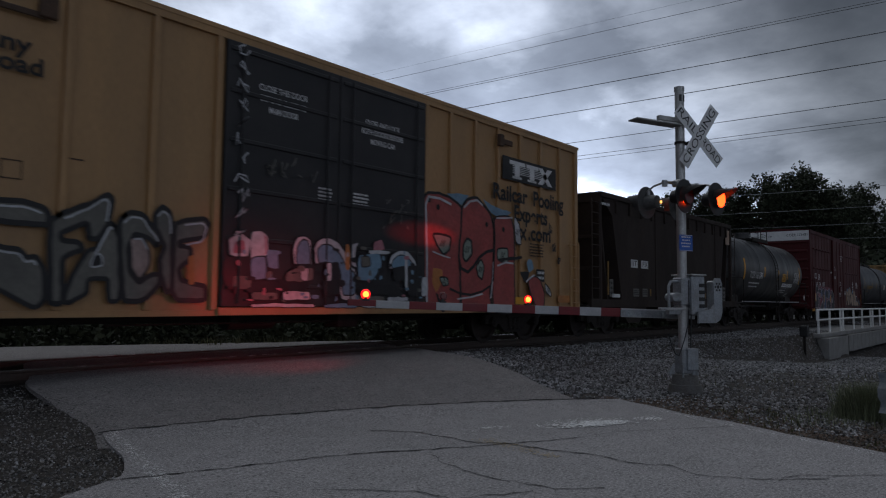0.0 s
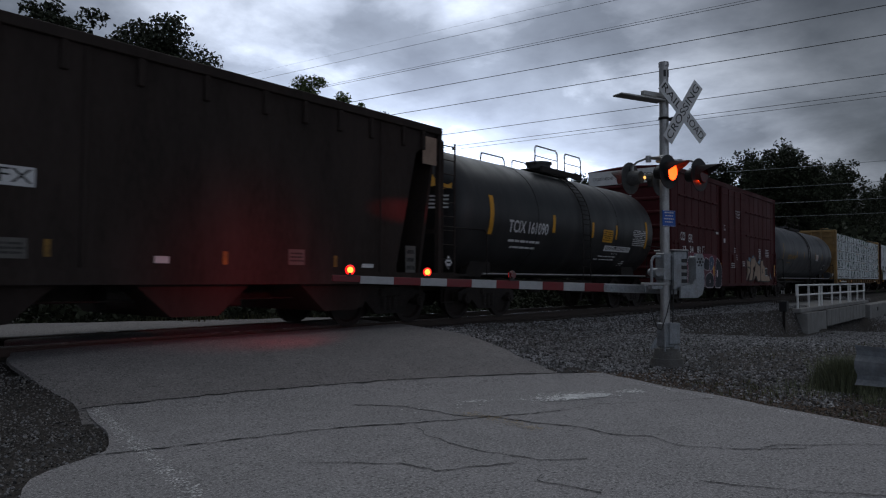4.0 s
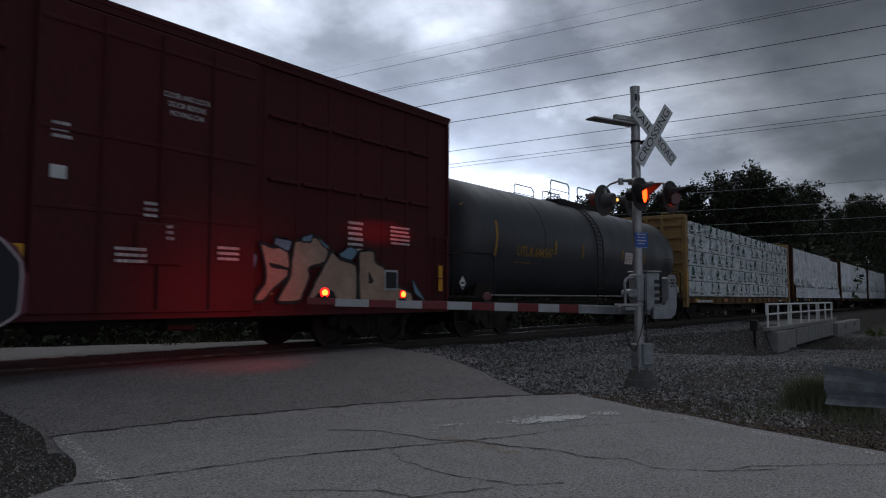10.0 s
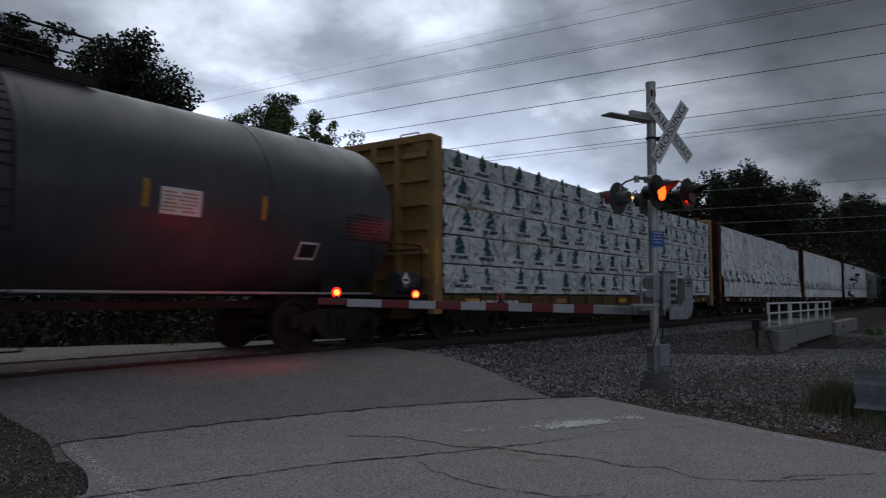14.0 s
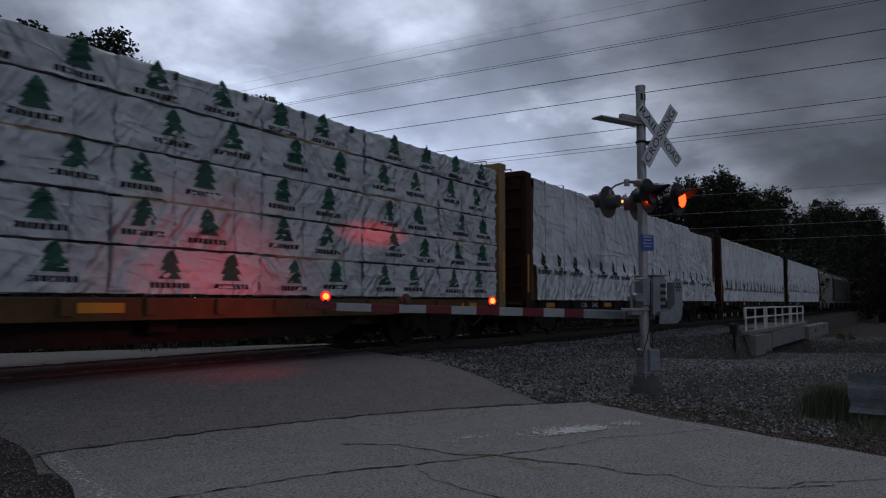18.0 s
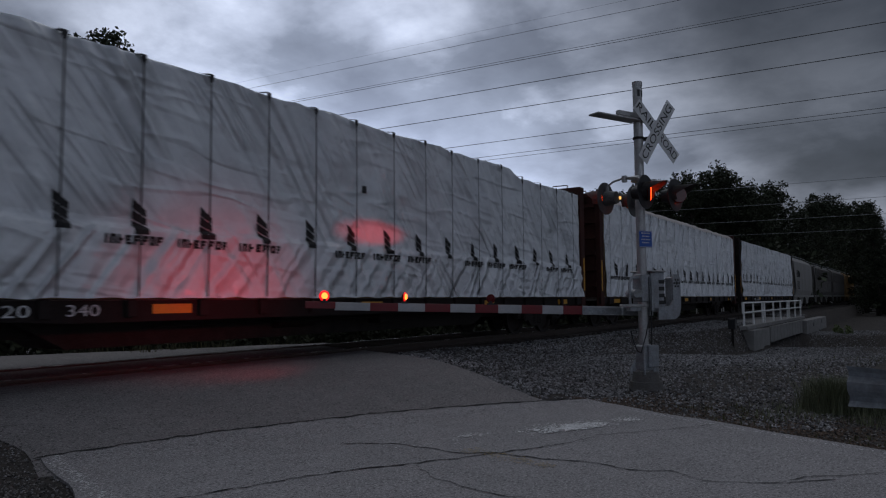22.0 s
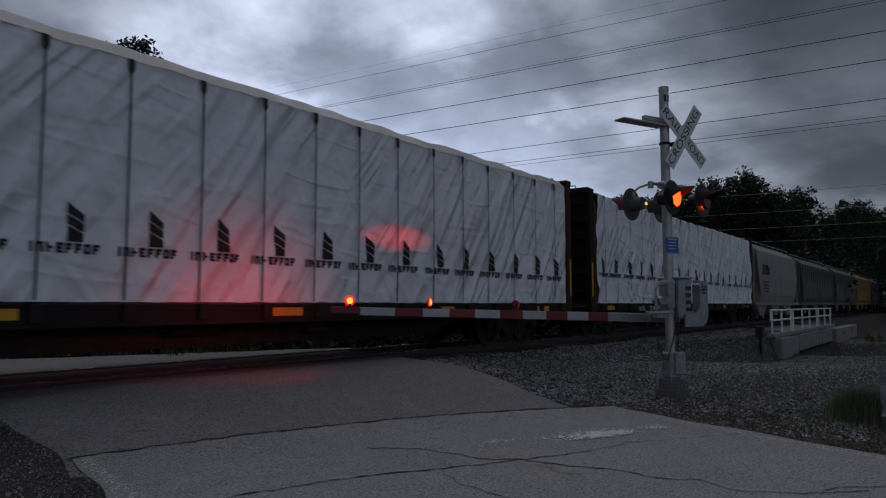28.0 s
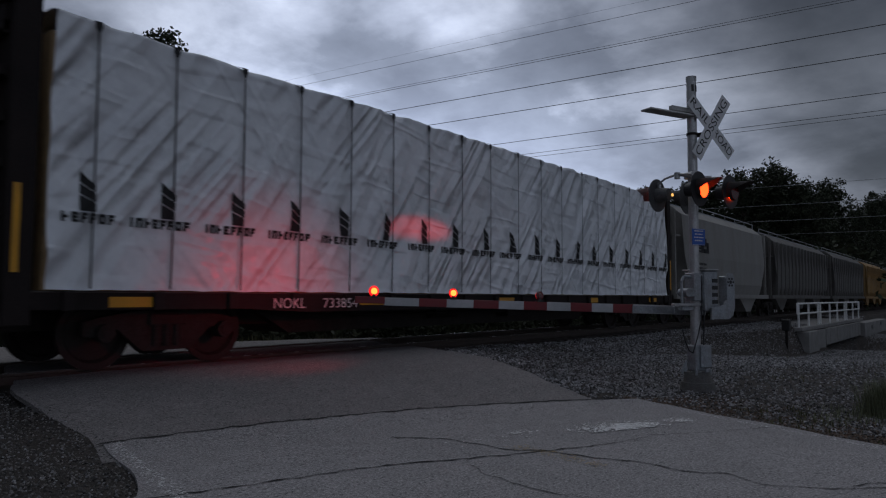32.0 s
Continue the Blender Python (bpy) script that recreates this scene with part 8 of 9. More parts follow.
build_covered_hopper(226.1, 243.2, "grimy grey ribbed covered hopper car", M["dimhop"], 4.5, ribs=True)
build_covered_hopper(243.7, 260.8, "pale grey covered hopper car", M["greyhop"], 4.5)

# ---- road wear ----
CRACKS = (
    (((0.1, 5.85), (0.9, 5.90), (1.69, 5.97), (2.28, 5.97), (3.06, 5.86), (3.63, 5.84), (4.3, 5.82)), 0.027),
    (((4.3, 5.82), (4.9, 5.93), (5.5, 5.80), (6.3, 5.7)), 0.012),
    (((2.55, 7.0), (2.95, 6.75), (3.16, 6.35), (3.26, 6.02), (3.5, 5.85)), 0.020),
    (((3.52, 5.91), (3.72, 5.45), (3.98, 5.15), (4.05, 4.75), (4.3, 4.55), (4.25, 4.2)), 0.023),
    (((2.72, 5.85), (2.62, 5.46), (2.68, 4.93), (2.79, 4.68), (3.0, 4.32), (3.35, 4.2)), 0.017),
    (((3.0, 4.3), (2.7, 3.9), (2.9, 3.5)), 0.014),
    (((4.25, 4.2), (4.6, 3.9), (5.1, 3.7)), 0.014))
def road_point(lat, along, lift=0.004):
    x, y = from_road(lat, along)
    return (x, y, road_z(along) + lift + 0.006 * noise.noise((x * 0.8, y * 0.8, 7)))


def crack(bm, pts, w, seed):
    rng = random.Random(seed)
    fine_pts = []
    for (a, b), (c, d) in zip(pts, pts[1:]):
        n = max(2, int(math.hypot(c - a, d - b) / 0.07))
        for i in range(n):
            f = i / n
            fine_pts.append((a + (c - a) * f + rng.uniform(-0.022, 0.022), b + (d - b) * f + rng.uniform(-0.022, 0.022)))
    fine_pts.append(pts[-1])
    prev = None
    for i, (la, al) in enumerate(fine_pts):
        ww = w * rng.uniform(0.3, 1.2)
        q = (bm.verts.new(road_point(la - ww * 0.3, al - ww / 2, 0.006)), bm.verts.new(road_point(la + ww * 0.3, al + ww / 2, 0.006)))
        if prev:
            bm.faces.new((prev[0], prev[1], q[1], q[0]))
        prev = q


def flakes(name, spots, mat, label, seed, parent=None):
    """Remains of road paint: many small irregular flakes."""
    rng = random.Random(seed)
    vs, fs = [], []
    for lat, along, rl, ra, n, size in spots:
        for _ in range(n):
            a, b = rng.gauss(0, 0.45), rng.gauss(0, 0.45)
            if abs(a) > 1 or abs(b) > 1:
                continue
            la, al = lat + a * rl, along + b * ra
            s = size * rng.uniform(0.35, 1.25)
            k = rng.randint(5, 7)
            base = len(vs)
            ph = rng.uniform(0, 6)
            for i in range(k):
                t = ph + i * 2 * math.pi / k
                e = s * rng.uniform(0.5, 1.0)
                vs.append(road_point(la + e * math.cos(t) * 1.2, al + e * math.sin(t) * 0.8, 0.010 + 0.001 * (base % 3)))
            fs.append(tuple(range(base, base + k)))
    o = raw(name, vs, fs, mat)
    return tagged(o, label, "road marking", kind="structure")


def build_wear():
    bm = B()
    for i, (pts, w) in enumerate(CRACKS):
        crack(bm, pts, w, i)
    rng = random.Random(77)
    for i in range(5):
        la, al = rng.uniform(0.3, 5.8), rng.uniform(2.2, 7.2)
        pts = [(la, al)]
        for _ in range(rng.randint(3, 6)):
            la += rng.uniform(0.05, 0.4); al += rng.uniform(-0.3, 0.05)
            pts.append((la, al))
        crack(bm, [(min(6.1, max(0.1, a)), min(7.6, b)) for a, b in pts], 0.013, 50 + i)
    # the open joint where the darker asphalt meets the old road
    joint = [(0.06 + 0.2 * k, 7.80 + 0.33 * (1 - ((0.06 + 0.2 * k - 3.3) / 3.3) ** 2) + 0.012) for k in range(31)]
    crack(bm, joint, 0.055, 90)
    tagged(part("road_cracks", bm, M["crack"]), "network of dark cracks in the pale asphalt", "road marking", kind="structure")
    flakes("stop_line_remains", ((4.86, 6.45, 0.62, 0.27, 420, 0.016), (4.95, 6.38, 0.50, 0.16, 520, 0.022), (5.75, 6.42, 0.22, 0.16, 110, 0.016), (3.80, 6.62, 0.25, 0.10, 30, 0.020), (3.3, 6.5, 0.5, 0.2, 22, 0.014)), M["roadpaint"], "flaked remains of a white stop line", 5)
    flakes("edge_line_remains", tuple((6.30, al, 0.05, 0.4, 26, 0.012) for al in np.arange(2.6, 7.0, 0.45)) + tuple((0.20 + (7.6 - al) * 0.15, al, 0.10, 0.28, 75, 0.010) for al in np.arange(4.6, 7.7, 0.33)), M["roadpaint"], "worn white edge line remains", 6)
    flakes("centre_line_remains", tuple((3.42 + 0.055 * k, 6.0 - 0.24 * k, 0.13, 0.2, 60, 0.012) for k in range(4)), M["yellowpaint"], "faint worn yellow centre line", 7)


build_wear()


# ---- bridge walkway beside the track ----
def build_bridge():
    y = 7.4
    b = thing("bridge_railing", pose(34.6, y, 0.06), "white painted pipe railing on the bridge walkway", "railing")
    L = 19.2
    for i, x in enumerate((0.25, 2.5, 4.9, 5.5, 8.2, 10.6, 13.2, 13.9, 16.4, 18.9)):
        part("post", box(B(), x - 0.048, x + 0.048, -0.04, 0.04, -0.05, 1.02, bevel=0.01), M["whitepaint"], b, "white post")
    for z in (1.03, 0.58):
        bm = B()
        tube(bm, [(0.0, 0, z), (L, 0, z)], 0.04, 10)
        part("rail_pipe", bm, M["whitepaint"], b, "white horizontal pipe")
    bm = B()
    for x in (0.0, L):
        tube(bm, [(x, 0, 0.58), (x, 0, 1.03)], 0.04, 10)
    part("rail_end", bm, M["whitepaint"], b)
    far = copy_thing(b, pose(51.3, 2 * TRACK - y + 0.6, 0.04))
    far["label"] = "white painted pipe railing beyond the track"
    deck = tagged(part("bridge_deck", box(B(), 34.6, 54.2, 7.22, 8.6, -0.14, 0.04, bevel=0.02), M["concrete"]), "concrete bridge walkway slab", "bridge", kind="structure")
    for i in range(11):
        part("girder_panel", box(B(), 39.8 + i * 1.1, 40.84 + i * 1.1, 7.1, 7.24, -0.98, -0.165, bevel=0.015), M["concrete"], deck, "stained concrete girder panel")
    tagged(part("bridge_abutment", box(box(B(), 34.9, 37.3, 7.0, 14.4, -2.4, -0.16, bevel=0.02), 37.3, 39.7, 7.12, 14.4, -2.4, -0.2), M["concrete"]), "pale concrete bridge abutment with stains", "bridge abutment", kind="structure")
    tagged(part("bridge_abutment", box(box(B(), 52.4, 64.0, 6.9, 14.4, -2.6, -0.22, bevel=0.03), 51.9, 53, 7.3, 14.4, -2.6, -0.8), M["concrete"]), "pale concrete abutment block with dark pockets", "bridge abutment", kind="structure")
    bm = B()
    for x, z in ((55.5, -0.7), (58.8, -1.3), (60.5, -0.6)):
        box(bm, x, x + 0.6, 6.88, 6.92, z, z + 0.25)
    tagged(part("drain_pocket", bm, M["black"]), "dark drain pockets in the abutment face", "drain", kind="structure")
    for x in (42.5, 47.5):
        tagged(part("bridge_pier", box(B(), x, x + 0.45, 7.4, 14.2, -3.2, -0.17, bevel=0.02), M["concrete"]), "concrete bridge pier in the creek bed", "bridge pier", kind="structure")
    tagged(part("bridge_girder", box(B(), 37.0, 53.0, 8.7, 13.0, -0.7, 0.02), M["concrete"]), "concrete girder under the track", "bridge", kind="structure")
    cab = thing("track_cabinet", pose(31.9, 7.3, ground_z(31.9, 7.3) + 0.62), "small dark trackside cabinet on a post", "cabinet")
    part("cabinet_body", box(B(), -0.17, 0.17, -0.15, 0.15, 0.05, 0.5, bevel=0.02), M["black"], cab)
    part("cabinet_post", box(B(), -0.05, 0.05, -0.05, 0.05, -1.1, 0.06), M["steel"], cab, "short steel post")


build_bridge()


# ---- guard rail beside the road ----
def build_guardrail():
    d = Vector((-UX, -UY, 0))
    ang = math.degrees(math.atan2(d.y, d.x))
    g = thing("guard_rail", pose(9.55, 1.36, 0.34, 0, 0, ang), "galvanised corrugated guard rail with flared end", "guard rail")
    prof = [(0.0, -0.17), (0.075, -0.125), (0.085, -0.085), (0.0, -0.035), (-0.005, 0.0), (0.0, 0.035), (0.085, 0.085), (0.075, 0.125), (0.0, 0.17)]
    bm = B()
    rows = []
    stations = [(-0.02, 1.35, 0.16), (0.25, 1.3, 0.1), (0.6, 1.15, 0.03), (1.2, 1.05, 0.0), (3.0, 1.0, 0.0), (6.0, 1.0, 0.0)]
    for x, sc, off in stations:
        rows.append([bm.verts.new((x, p * (0.55 if x < 0.3 else 1.0) - off * 0.6, q * sc)) for p, q in prof])
    for a, b in zip(rows, rows[1:]):
        for i in range(len(prof) - 1):
            bm.faces.new((a[i], a[i + 1], b[i + 1], b[i]))
    bmesh.ops.solidify(bm, geom=bm.faces[:], thickness=0.006)
    part("beam", done(bm), M["guardsteel"], g, "dented corrugated steel beam")
    for x in (0.78, 2.7, 4.6):
        p = part("post", box(B(), x - 0.08, x + 0.08, 0.1, 0.26, -0.95, 0.1, bevel=0.01), M["steel"], g, "dark steel post")
        part("bolt", rod(B(), (x, 0.0, 0.0), (x, 0.02, 0.0), 0.02, 8), M["galv"], p)


build_guardrail()


# ---- overhead lines ----
# main lines: where each passes x = 40, and its radius; all run the same way
WIRES = ((23.24, 19.2, 0.005), (23.24, 18.53, 0.012), (16.28, 16.68, 0.011), (16.28, 16.54, 0.014), (14.26, 14.94, 0.02), (13.13, 13.44, 0.02), (11.43, 11.44, 0.017), (10.99, 10.55, 0.014), (10.95, 10.32, 0.012))
LOW_WIRES = ((75, 0.1476, 0.02), (75, 0.123, 0.02), (75, 0.1027, 0.02), (75, 0.085, 0.016))


def build_wires():
    def line(X, rise, drift, r, y0=-60, y1=330, sag=2.2, span=70.0, z0=1.35, given=None):
        pts = []
        y = y0
        while y <= y1:
            f = ((y + 25) % span) / span
            x = X - 0.075 * (y - 0) * drift
            pts.append((x, y, z0 + rise * X - sag * 4 * f * (1 - f) + sag * 0.35))
            y += span / 14
        pts = given or pts
        c = bpy.data.curves.new("power_line", "CURVE")
        c.dimensions, c.bevel_depth, c.bevel_resolution = "3D", r, 1
        s = c.splines.new("POLY")
        s.points.add(len(pts) - 1)
        for p, q in zip(s.points, pts):
            p.co = (*q, 1)
        c.materials.append(M["cable"] if X < 50 else M["galv"])
        tmp = bpy.data.objects.new("power_line", c)
        scene.collection.objects.link(tmp)
        me = bpy.data.meshes.new_from_object(tmp)
        bpy.data.objects.remove(tmp)
        o = new("power_line", me)
        tagged(o, "thin dark overhead power line", "power line", "overhead lines", "structure")
        return o
    for y, z, r in WIRES:
        line(40, 0, 0, r, given=[(40 - 0.1139 * q, y + q, z - 0.0151 * q) for q in (-70, -20, 20, 80, 160, 260)])
    for X, rise, r in LOW_WIRES:
        line(X, rise, 1.0, r, sag=0.5)
    p = thing("utility_pole", pose(92.0, 64.0, -0.5), "slim distant wooden utility pole with a crossarm", "utility pole")
    part("pole", rod(B(), (0, 0, 0), (0, 0, 19.6), 0.2, 10, 0.13), M["bark"], p)
    part("crossarm", box(B(), -1.2, 1.2, -0.07, 0.07, 18.6, 18.8), M["bark"], p)


build_wires()


# ---- trees and undergrowth ----
def leaf_cloud(rng, centres, n, size, flat=0.75):
    """Leaves as small kinked blades scattered round clump centres."""
    vs, fs = [], []
    tot = sum(c[1] for c in centres)
    for (cx, cy, cz), rad in centres:
        for _ in range(max(4, int(n * rad / tot))):
            u = Vector((rng.gauss(0, 1), rng.gauss(0, 1), rng.gauss(0, 1)))
            u = u.normalized() * rad * (rng.random() ** 0.42)
            u.z *= flat
            s = size * rng.uniform(0.6, 1.3)
            a = Vector((rng.gauss(0, 1), rng.gauss(0, 1), rng.gauss(0, 0.7))).normalized()
            b = a.cross(Vector((rng.gauss(0, 1), rng.gauss(0, 1), rng.gauss(0, 1)))).normalized()
            p = Vector((cx, cy, cz)) + u
            k = len(vs)
            vs += [tuple(p - a * s), tuple(p + b * s * 0.55), tuple(p + a * s), tuple(p - b * s * 0.55)]
            fs += [(k, k + 1, k + 2, k + 3)]
    return vs, fs


def make_tree(name, label, h, spread, base, clumps, leaves, size, mat, seed, shape="round"):
    rng = random.Random(seed)
    t = thing(name, Matrix(), label, "tree")
    bm = B()
    lean = Vector((rng.uniform(-0.03, 0.03), rng.uniform(-0.03, 0.03), 0))
    z, pts = 0.0, []
    for i in range(7):
        f = i / 6
        pts.append((Vector((lean.x * h * f + rng.uniform(-0.1, 0.1) * f, lean.y * h * f + rng.uniform(-0.1, 0.1) * f, h * 0.92 * f)), 0.022 * h * (1 - f * 0.9) + 0.02))
    for (a, ra), (b, rb) in zip(pts, pts[1:]):
        rod(bm, a, b, ra, 8, rb, caps=False)
    centres = []
    for i in range(clumps):
        f = base + (1 - base) * (i + rng.random()) / clumps
        if shape == "cone":
            rad = spread * (1.15 - f) * rng.uniform(0.55, 1.1)
        else:
            g = (f - base) / (1 - base)
            rad = spread * (0.45 + 0.75 * math.sin(math.pi * min(1, g * 0.85 + 0.12))) * rng.uniform(0.35, 1.0)
        az = rng.uniform(0, 6.283)
        root = Vector((lean.x * h * f * 0.85, lean.y * h * f * 0.85, h * f * 0.85))
        tip = Vector((root.x + rad * math.cos(az), root.y + rad * math.sin(az), h * f + rng.uniform(-0.3, 0.3)))
        rod(bm, root, tip, 0.006 * h * (1.2 - f), 5, 0.012, caps=False)
        centres.append((tuple(tip), spread * rng.uniform(0.16, 0.36)))
        mid = (root + tip) / 2
        centres.append(((mid.x, mid.y, mid.z + 0.2), spread * rng.uniform(0.12, 0.26)))
    part("trunk", bm, M["bark"], t, "dark trunk with limbs")
    vs, fs = leaf_cloud(rng, centres, leaves, size)
    raw("crown", vs, fs, mat, t)["label"] = "uneven leafy crown with gaps"
    return t


def polar(az, d):
    return d * math.cos(radians(az)), d * math.sin(radians(az))


def build_woods():
    gz = -2.4
    # beyond the track, behind the passing cars
    for nm, lb, az, d, top, spread, base, cl, lv, sz, mt, sd, shp in (
        ("broadleaf_tree", "tall dark broadleaf tree beyond the track", 67.4, 38, 13.9, 2.7, 0.25, 120, 42000, 0.115, "leaf", 3, "round"),
        ("pine_tree", "tall dark pine with a ragged crown", 61.4, 38, 13.8, 3.6, 0.15, 170, 60000, 0.115, "leaf", 4, "round"),
        ("pine_tree", "dark spreading pine beyond the track", 58.0, 40, 12.4, 2.7, 0.15, 120, 36000, 0.115, "leaf", 5, "round"),
        ("young_tree", "young light green tree beyond the track", 49.8, 38, 11.8, 1.7, 0.3, 70, 16000, 0.085, "leaflight", 6, "round"),
        ("young_tree", "slender light green tree beyond the track", 53.2, 39, 10.9, 1.9, 0.3, 70, 16000, 0.085, "leaflight", 7, "round"),
        ("young_tree", "light green tree with a ragged top", 51.3, 37, 11.3, 1.9, 0.3, 70, 16000, 0.085, "leaflight", 14, "round"),
        ("young_tree", "light green tree with open branches", 48.0, 40, 10.2, 1.9, 0.3, 70, 14000, 0.085, "leaflight", 15, "round"),
        ("young_tree", "low light green tree beyond the track", 44.3, 38, 9.6, 1.8, 0.3, 60, 12000, 0.085, "leaflight", 16, "round"),
        ("young_tree", "small round light green tree beyond the track", 46.3, 38, 10.9, 1.5, 0.3, 70, 14000, 0.085, "leaflight", 8, "round"),
        ("broadleaf_tree", "dark broadleaf tree beyond the track", 71.5, 42, 14.0, 3.0, 0.2, 90, 26000, 0.10, "leaf", 9, "round")):
        o = make_tree(nm, lb, top - gz, spread, base, cl, lv, sz, M[mt], sd, shp)
        x, y = polar(az, d)
        o.matrix_basis = pose(x, y, gz, 0, 0, sd * 40)
    # woods along the right
    kinds = [make_tree("forest_tree", "tall dark tree at the edge of the woods", 18.0, 3.4, 0.05, 130, 11500, 0.19, M["leaf"], 20 + k, "round" if k != 1 else "cone") for k in range(4)]
    rng = random.Random(31)
    profile = ((45, 9.0), (40, 9.5), (35, 10.5), (30, 12.5), (28, 13.9), (24, 14.5), (20.5, 14.2), (17.3, 15.3), (15.4, 16.2), (13.9, 17.3), (12.6, 16.4), (11.6, 15.4), (10.5, 14.9), (9.5, 15.6), (8.3, 13.4), (7.3, 12.7), (6.0, 13.2))
    used = 0
    def put(x, y, top):
        nonlocal used
        k = kinds[used % 4]
        g0 = ground_z(x, y) - 0.1
        s = (top - g0) / 18.0
        m = pose(x, y, g0, 0, 0, rng.uniform(0, 360))
        o = k if used < 4 else copy_thing(k, m)
        o.matrix_basis = m @ Matrix.Diagonal((s * rng.uniform(0.9, 1.15), s * rng.uniform(0.9, 1.15), s, 1))
        tagged(o, group="trees of the woods")
        used += 1
    for i in range(36):
        az = 6.0 + 40 * (i + rng.uniform(0.1, 0.9)) / 36
        top88 = np.interp(az, [p[0] for p in profile[::-1]], [p[1] for p in profile[::-1]])
        for row in range(2):
            a2 = az + rng.uniform(-0.5, 0.5)
            d = 90 + rng.uniform(-3, 6) + 14 * row
            if a2 < 10:
                d = max(d, 16.5 / math.sin(radians(a2)))
            x, y = polar(a2, d)
            tz = (1.35 + (top88 - 1.35) * d / 88) * (rng.uniform(0.82, 1.0) if row == 0 else rng.uniform(0.72, 0.92))
            put(x, y, tz)
    for az, d, top88 in ((3.4, 120, 12.0), (2.7, 105, 11.0), (2.0, 112, 9.0), (1.2, 100, 8.0), (0.3, 104, 8.5), (3.0, 150, 12.0), (4.4, 190, 12.2), (5.2, 185, 13.0), (4.0, 230, 11.4)):
        x, y = polar(az, d)
        if y > 8:
            y = max(y, 15.5)
        put(x, y, 1.35 + (top88 - 1.35) * math.hypot(x, y) / 88 * 0.93)
    # a nearer tree whose branches reach into view
    o = make_tree("roadside_tree", "dark roadside tree with drooping branches", 8.5, 2.6, 0.1, 46, 5200, 0.12, M["leaf"], 41)
    o.matrix_basis = pose(45.5, -0.9, -1.2)
    # low growth
    def brush(name, area, n, lo, hi, size, mat, label, seed, each=190):
        rr = random.Random(seed)
        cs = []
        for _ in range(n):
            x, y = area(rr)
            h = rr.uniform(lo, hi)
            g0 = ground_z(x, y)
            for k in range(3):
                cs.append(((x + rr.uniform(-0.5, 0.5) * h, y + rr.uniform(-0.5, 0.5) * h, g0 + h * (0.2 + 0.3 * k)), h * 0.45))
        vs, fs = leaf_cloud(rr, cs, n * each, size)
        tagged(raw(name, vs, fs, mat), label, "undergrowth", kind="stuff")
    # grown tall where the cars hide it, to shade the brush seen beneath
    brush("undergrowth", lambda r: (r.uniform(-8, 45), r.uniform(17.8, 28.0)), 420, 3.4, 6.0, 0.095, M["leaf"], "dense dark brush beyond the track, with unseen saplings added for shade", 51, 520)
    brush("trackside_brush", lambda r: (r.uniform(10.5, 60), r.uniform(14.6, 18.5)), 170, 0.5, 1.6, 0.10, M["leaf"], "low dark brush beyond the track", 52)
    brush("woodland_edge", lambda r: polar(r.uniform(8, 47), r.uniform(78, 90)), 150, 2.5, 6.5, 0.4, M["leaf"], "dense dark brush along the foot of the woods", 53)
    brush("far_brush", lambda r: (r.uniform(90, 170), r.uniform(-6, 5)), 60, 1.5, 4.5, 0.35, M["leaf"], "dark brush at the bend of the track", 54)
    brush("creek_brush", lambda r: (r.uniform(40, 60), r.uniform(4.5, 6.4)), 9, 0.25, 0.55, 0.05, M["leaflight"], "small green weeds by the bridge", 55)


build_woods()


def blades(name, spots, label, seed, mat, h0=0.12, h1=0.4, w=0.008):
    rng = random.Random(seed)
    vs, fs = [], []
    for x, y, rad, n, hs in spots:
        for _ in range(n):
            px, py = x + rng.gauss(0, rad * 0.5), y + rng.gauss(0, rad * 0.5)
            g0 = ground_z(px, py) - 0.01
            h = rng.uniform(h0, h1) * hs
            a = rng.uniform(0, 6.283)
            lean = rng.uniform(0.1, 0.6) * h
            dx, dy = math.cos(a), math.sin(a)
            k = len(vs)
            ww = w * rng.uniform(0.7, 1.6)
            for f, q in ((0, 1.0), (0.55, 0.75)):
                o = lean * f * f
                vs += [(px + dx * o - dy * ww * q, py + dy * o + dx * ww * q, g0 + h * f), (px + dx * o + dy * ww * q, py + dy * o - dx * ww * q, g0 + h * f)]
            vs.append((px + dx * lean, py + dy * lean, g0 + h))
            fs += [(k, k + 1, k + 3, k + 2), (k + 2, k + 3, k + 4)]
    return tagged(raw(name, vs, fs, mat), label, "grass", kind="stuff")


blades("weed_clump", ((10.2, 1.66, 0.28, 3600, 1.0), (10.3, 1.30, 0.28, 1700, 1.0), (10.2, 2.0, 0.5, 260, 0.3), (9.5, 2.1, 0.45, 160, 0.3), (9.5, 1.1, 0.4, 300, 0.4)), "bushy clump of grey-green weeds at the guard rail", 61, M["weed"], 0.12, 0.50, 0.0032)
rng0 = random.Random(9)
blades("verge_grass", tuple((*from_road(rng0.uniform(6.7, 8.6), rng0.uniform(1.0, 6.8)), 0.2, 10, 0.35) for _ in range(50)) + tuple((rng0.uniform(12, 30), rng0.uniform(1, 5.5), 0.3, 12, 0.4) for _ in range(30)) + tuple((rng0.uniform(8, 30), rng0.uniform(13.2, 15.5), 0.3, 26, 0.9) for _ in range(50)), "sparse dry grass on the dirt verge", 62, M["grass"], 0.08, 0.3)


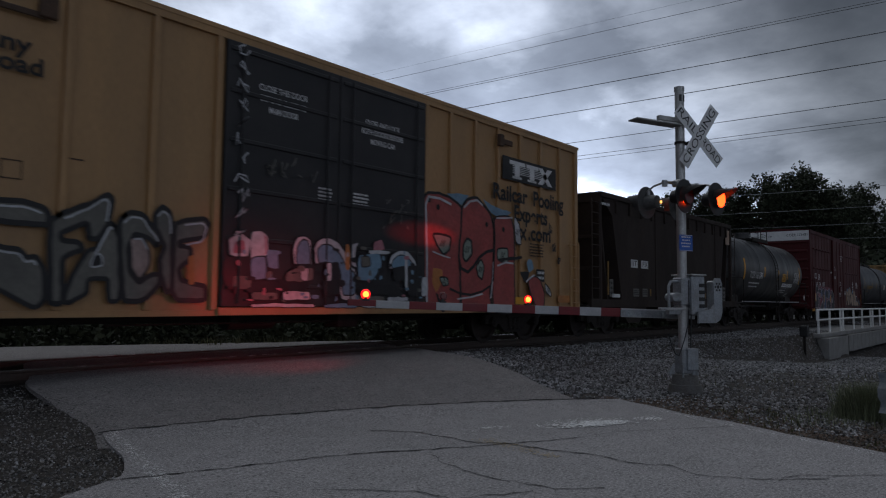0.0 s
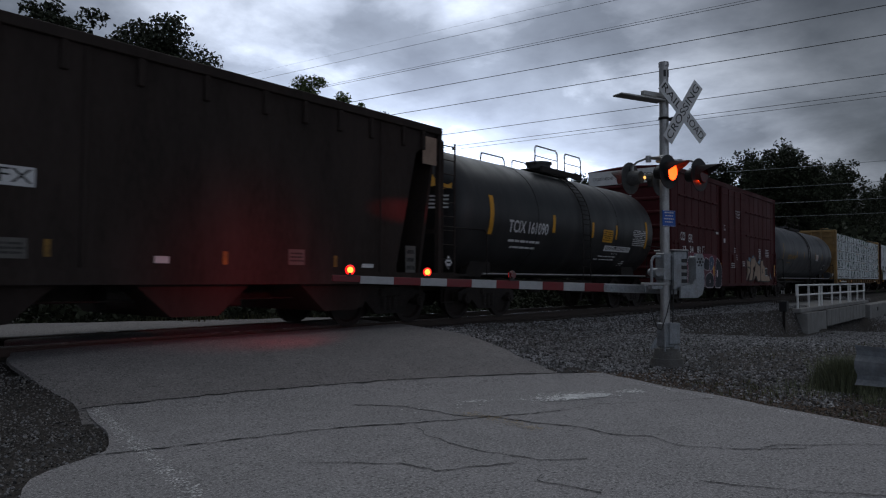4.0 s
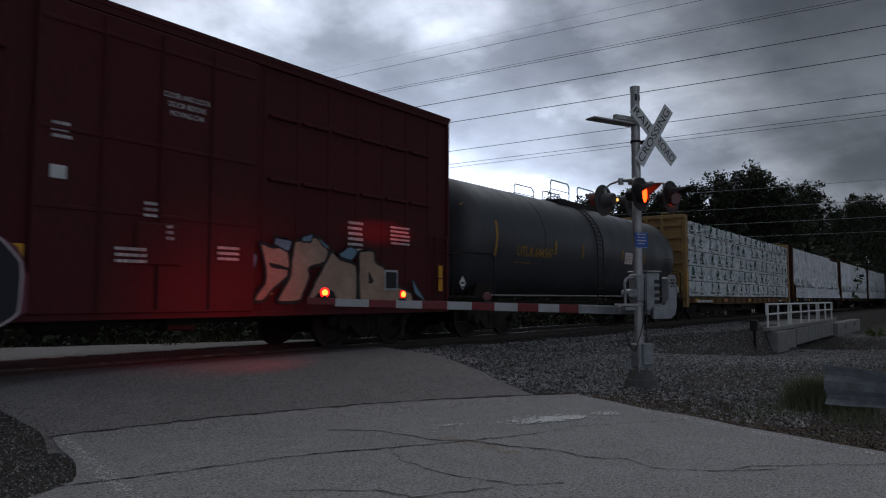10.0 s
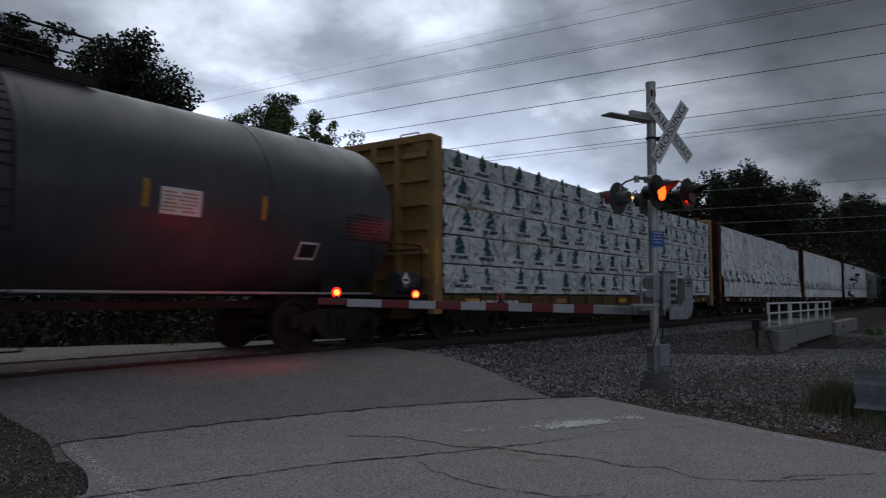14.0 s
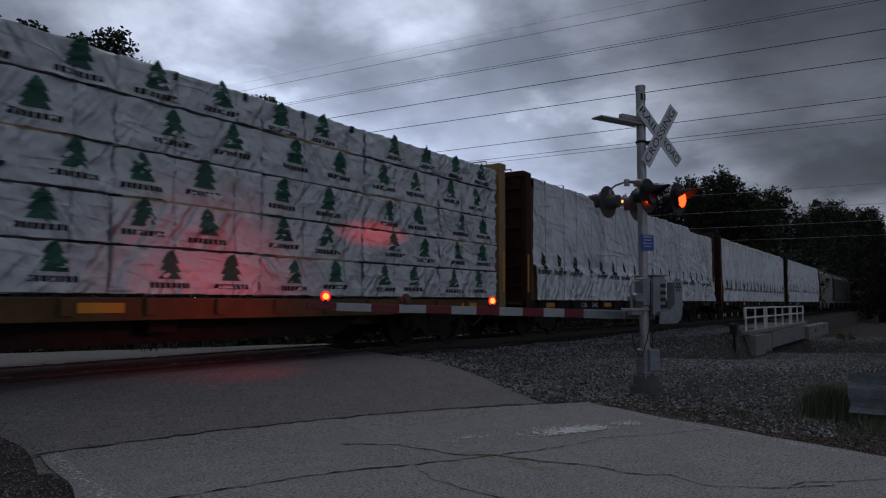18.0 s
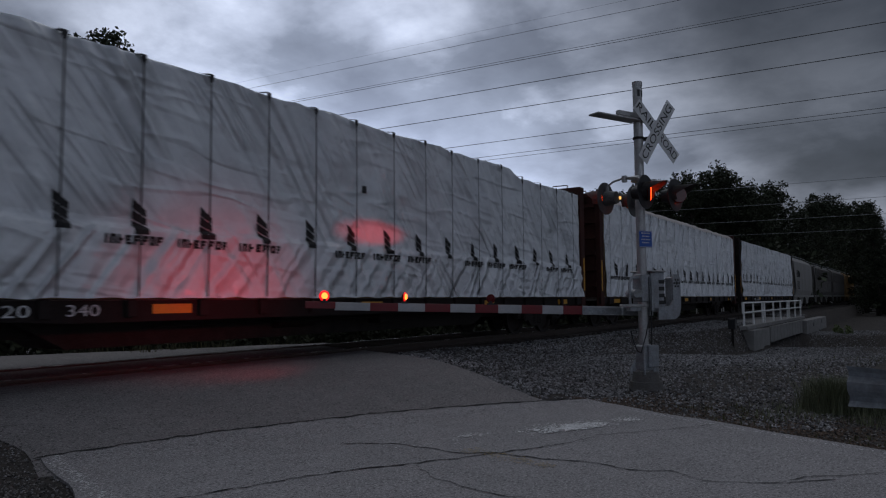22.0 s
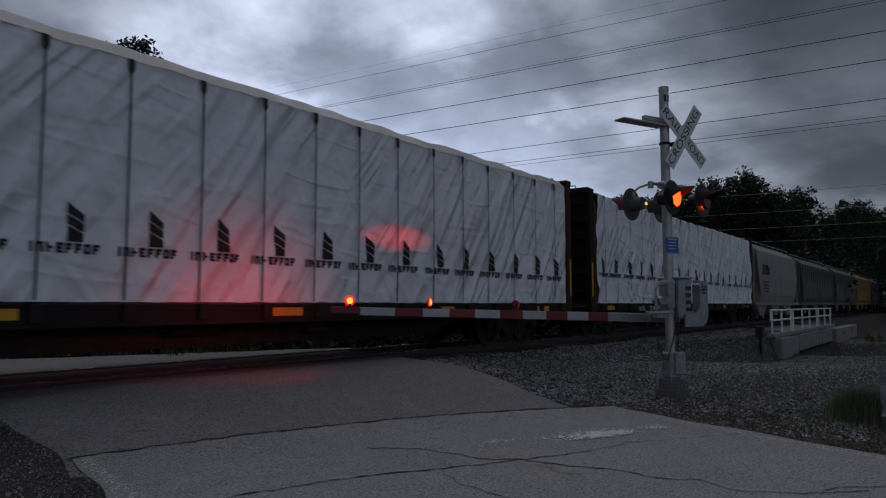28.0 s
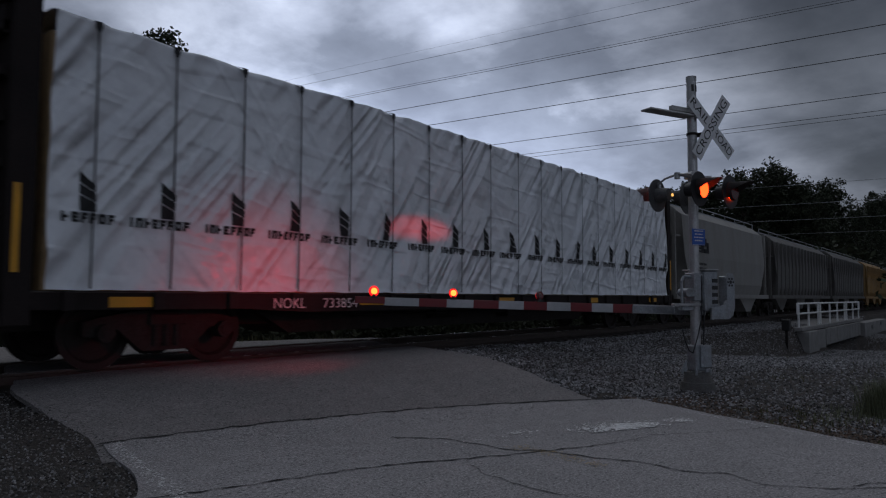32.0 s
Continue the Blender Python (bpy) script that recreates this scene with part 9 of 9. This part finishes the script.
def litter_area(rng):
    x, y = from_road(6.45 + abs(rng.gauss(0, 0.75)), rng.uniform(0.5, 8.2))
    return x, y


stones("leaf_litter", 9000, litter_area, 0.017, M["litter"], "brown leaf litter on the verge", 8)


# ---- what moves ----
KNOTS = ((0, 4.375), (4, 4.391), (8, 4.324), (12, 4.334), (16, 4.309), (18, 4.175), (20, 4.059), (22, 4.085), (25, 4.08), (28, 4.052), (32, 4.005))
BEAT, FIRST, MAST_LAG = 0.7438, 7.925, 0.10  # the gate lamps change over at FIRST + n * BEAT, those on the mast a little later


def run(t):
    """How far the train has rolled by t seconds."""
    s = 0.0
    for (t0, v0), (t1, v1) in zip(KNOTS, KNOTS[1:]):
        if t <= t0:
            break
        e = min(t, t1)
        ve = v0 + (v1 - v0) * (e - t0) / (t1 - t0)
        s += (v0 + ve) / 2 * (e - t0)
    return s


def motions():
    for car, x0 in TRAIN.items():
        walk(car, [(t, pose(x0 - run(t), TRACK, BODY)) for t in range(33)])
    # wheels roll without slipping
    for axle, x in WHEELSETS:
        turn, rows = 0.0, []
        for i in range(214):
            t = min(32.0, i * 0.15)
            rows.append((t, pose(x, 0, 0.455 + LIFT, 0, -math.degrees(run(t) / 0.455), 0)))
            if t >= 32.0:
                break
        if rows[-1][0] < 32.0:
            rows.append((32.0, pose(x, 0, 0.455 + LIFT, 0, -math.degrees(run(32.0) / 0.455), 0)))
        walk(axle, rows)
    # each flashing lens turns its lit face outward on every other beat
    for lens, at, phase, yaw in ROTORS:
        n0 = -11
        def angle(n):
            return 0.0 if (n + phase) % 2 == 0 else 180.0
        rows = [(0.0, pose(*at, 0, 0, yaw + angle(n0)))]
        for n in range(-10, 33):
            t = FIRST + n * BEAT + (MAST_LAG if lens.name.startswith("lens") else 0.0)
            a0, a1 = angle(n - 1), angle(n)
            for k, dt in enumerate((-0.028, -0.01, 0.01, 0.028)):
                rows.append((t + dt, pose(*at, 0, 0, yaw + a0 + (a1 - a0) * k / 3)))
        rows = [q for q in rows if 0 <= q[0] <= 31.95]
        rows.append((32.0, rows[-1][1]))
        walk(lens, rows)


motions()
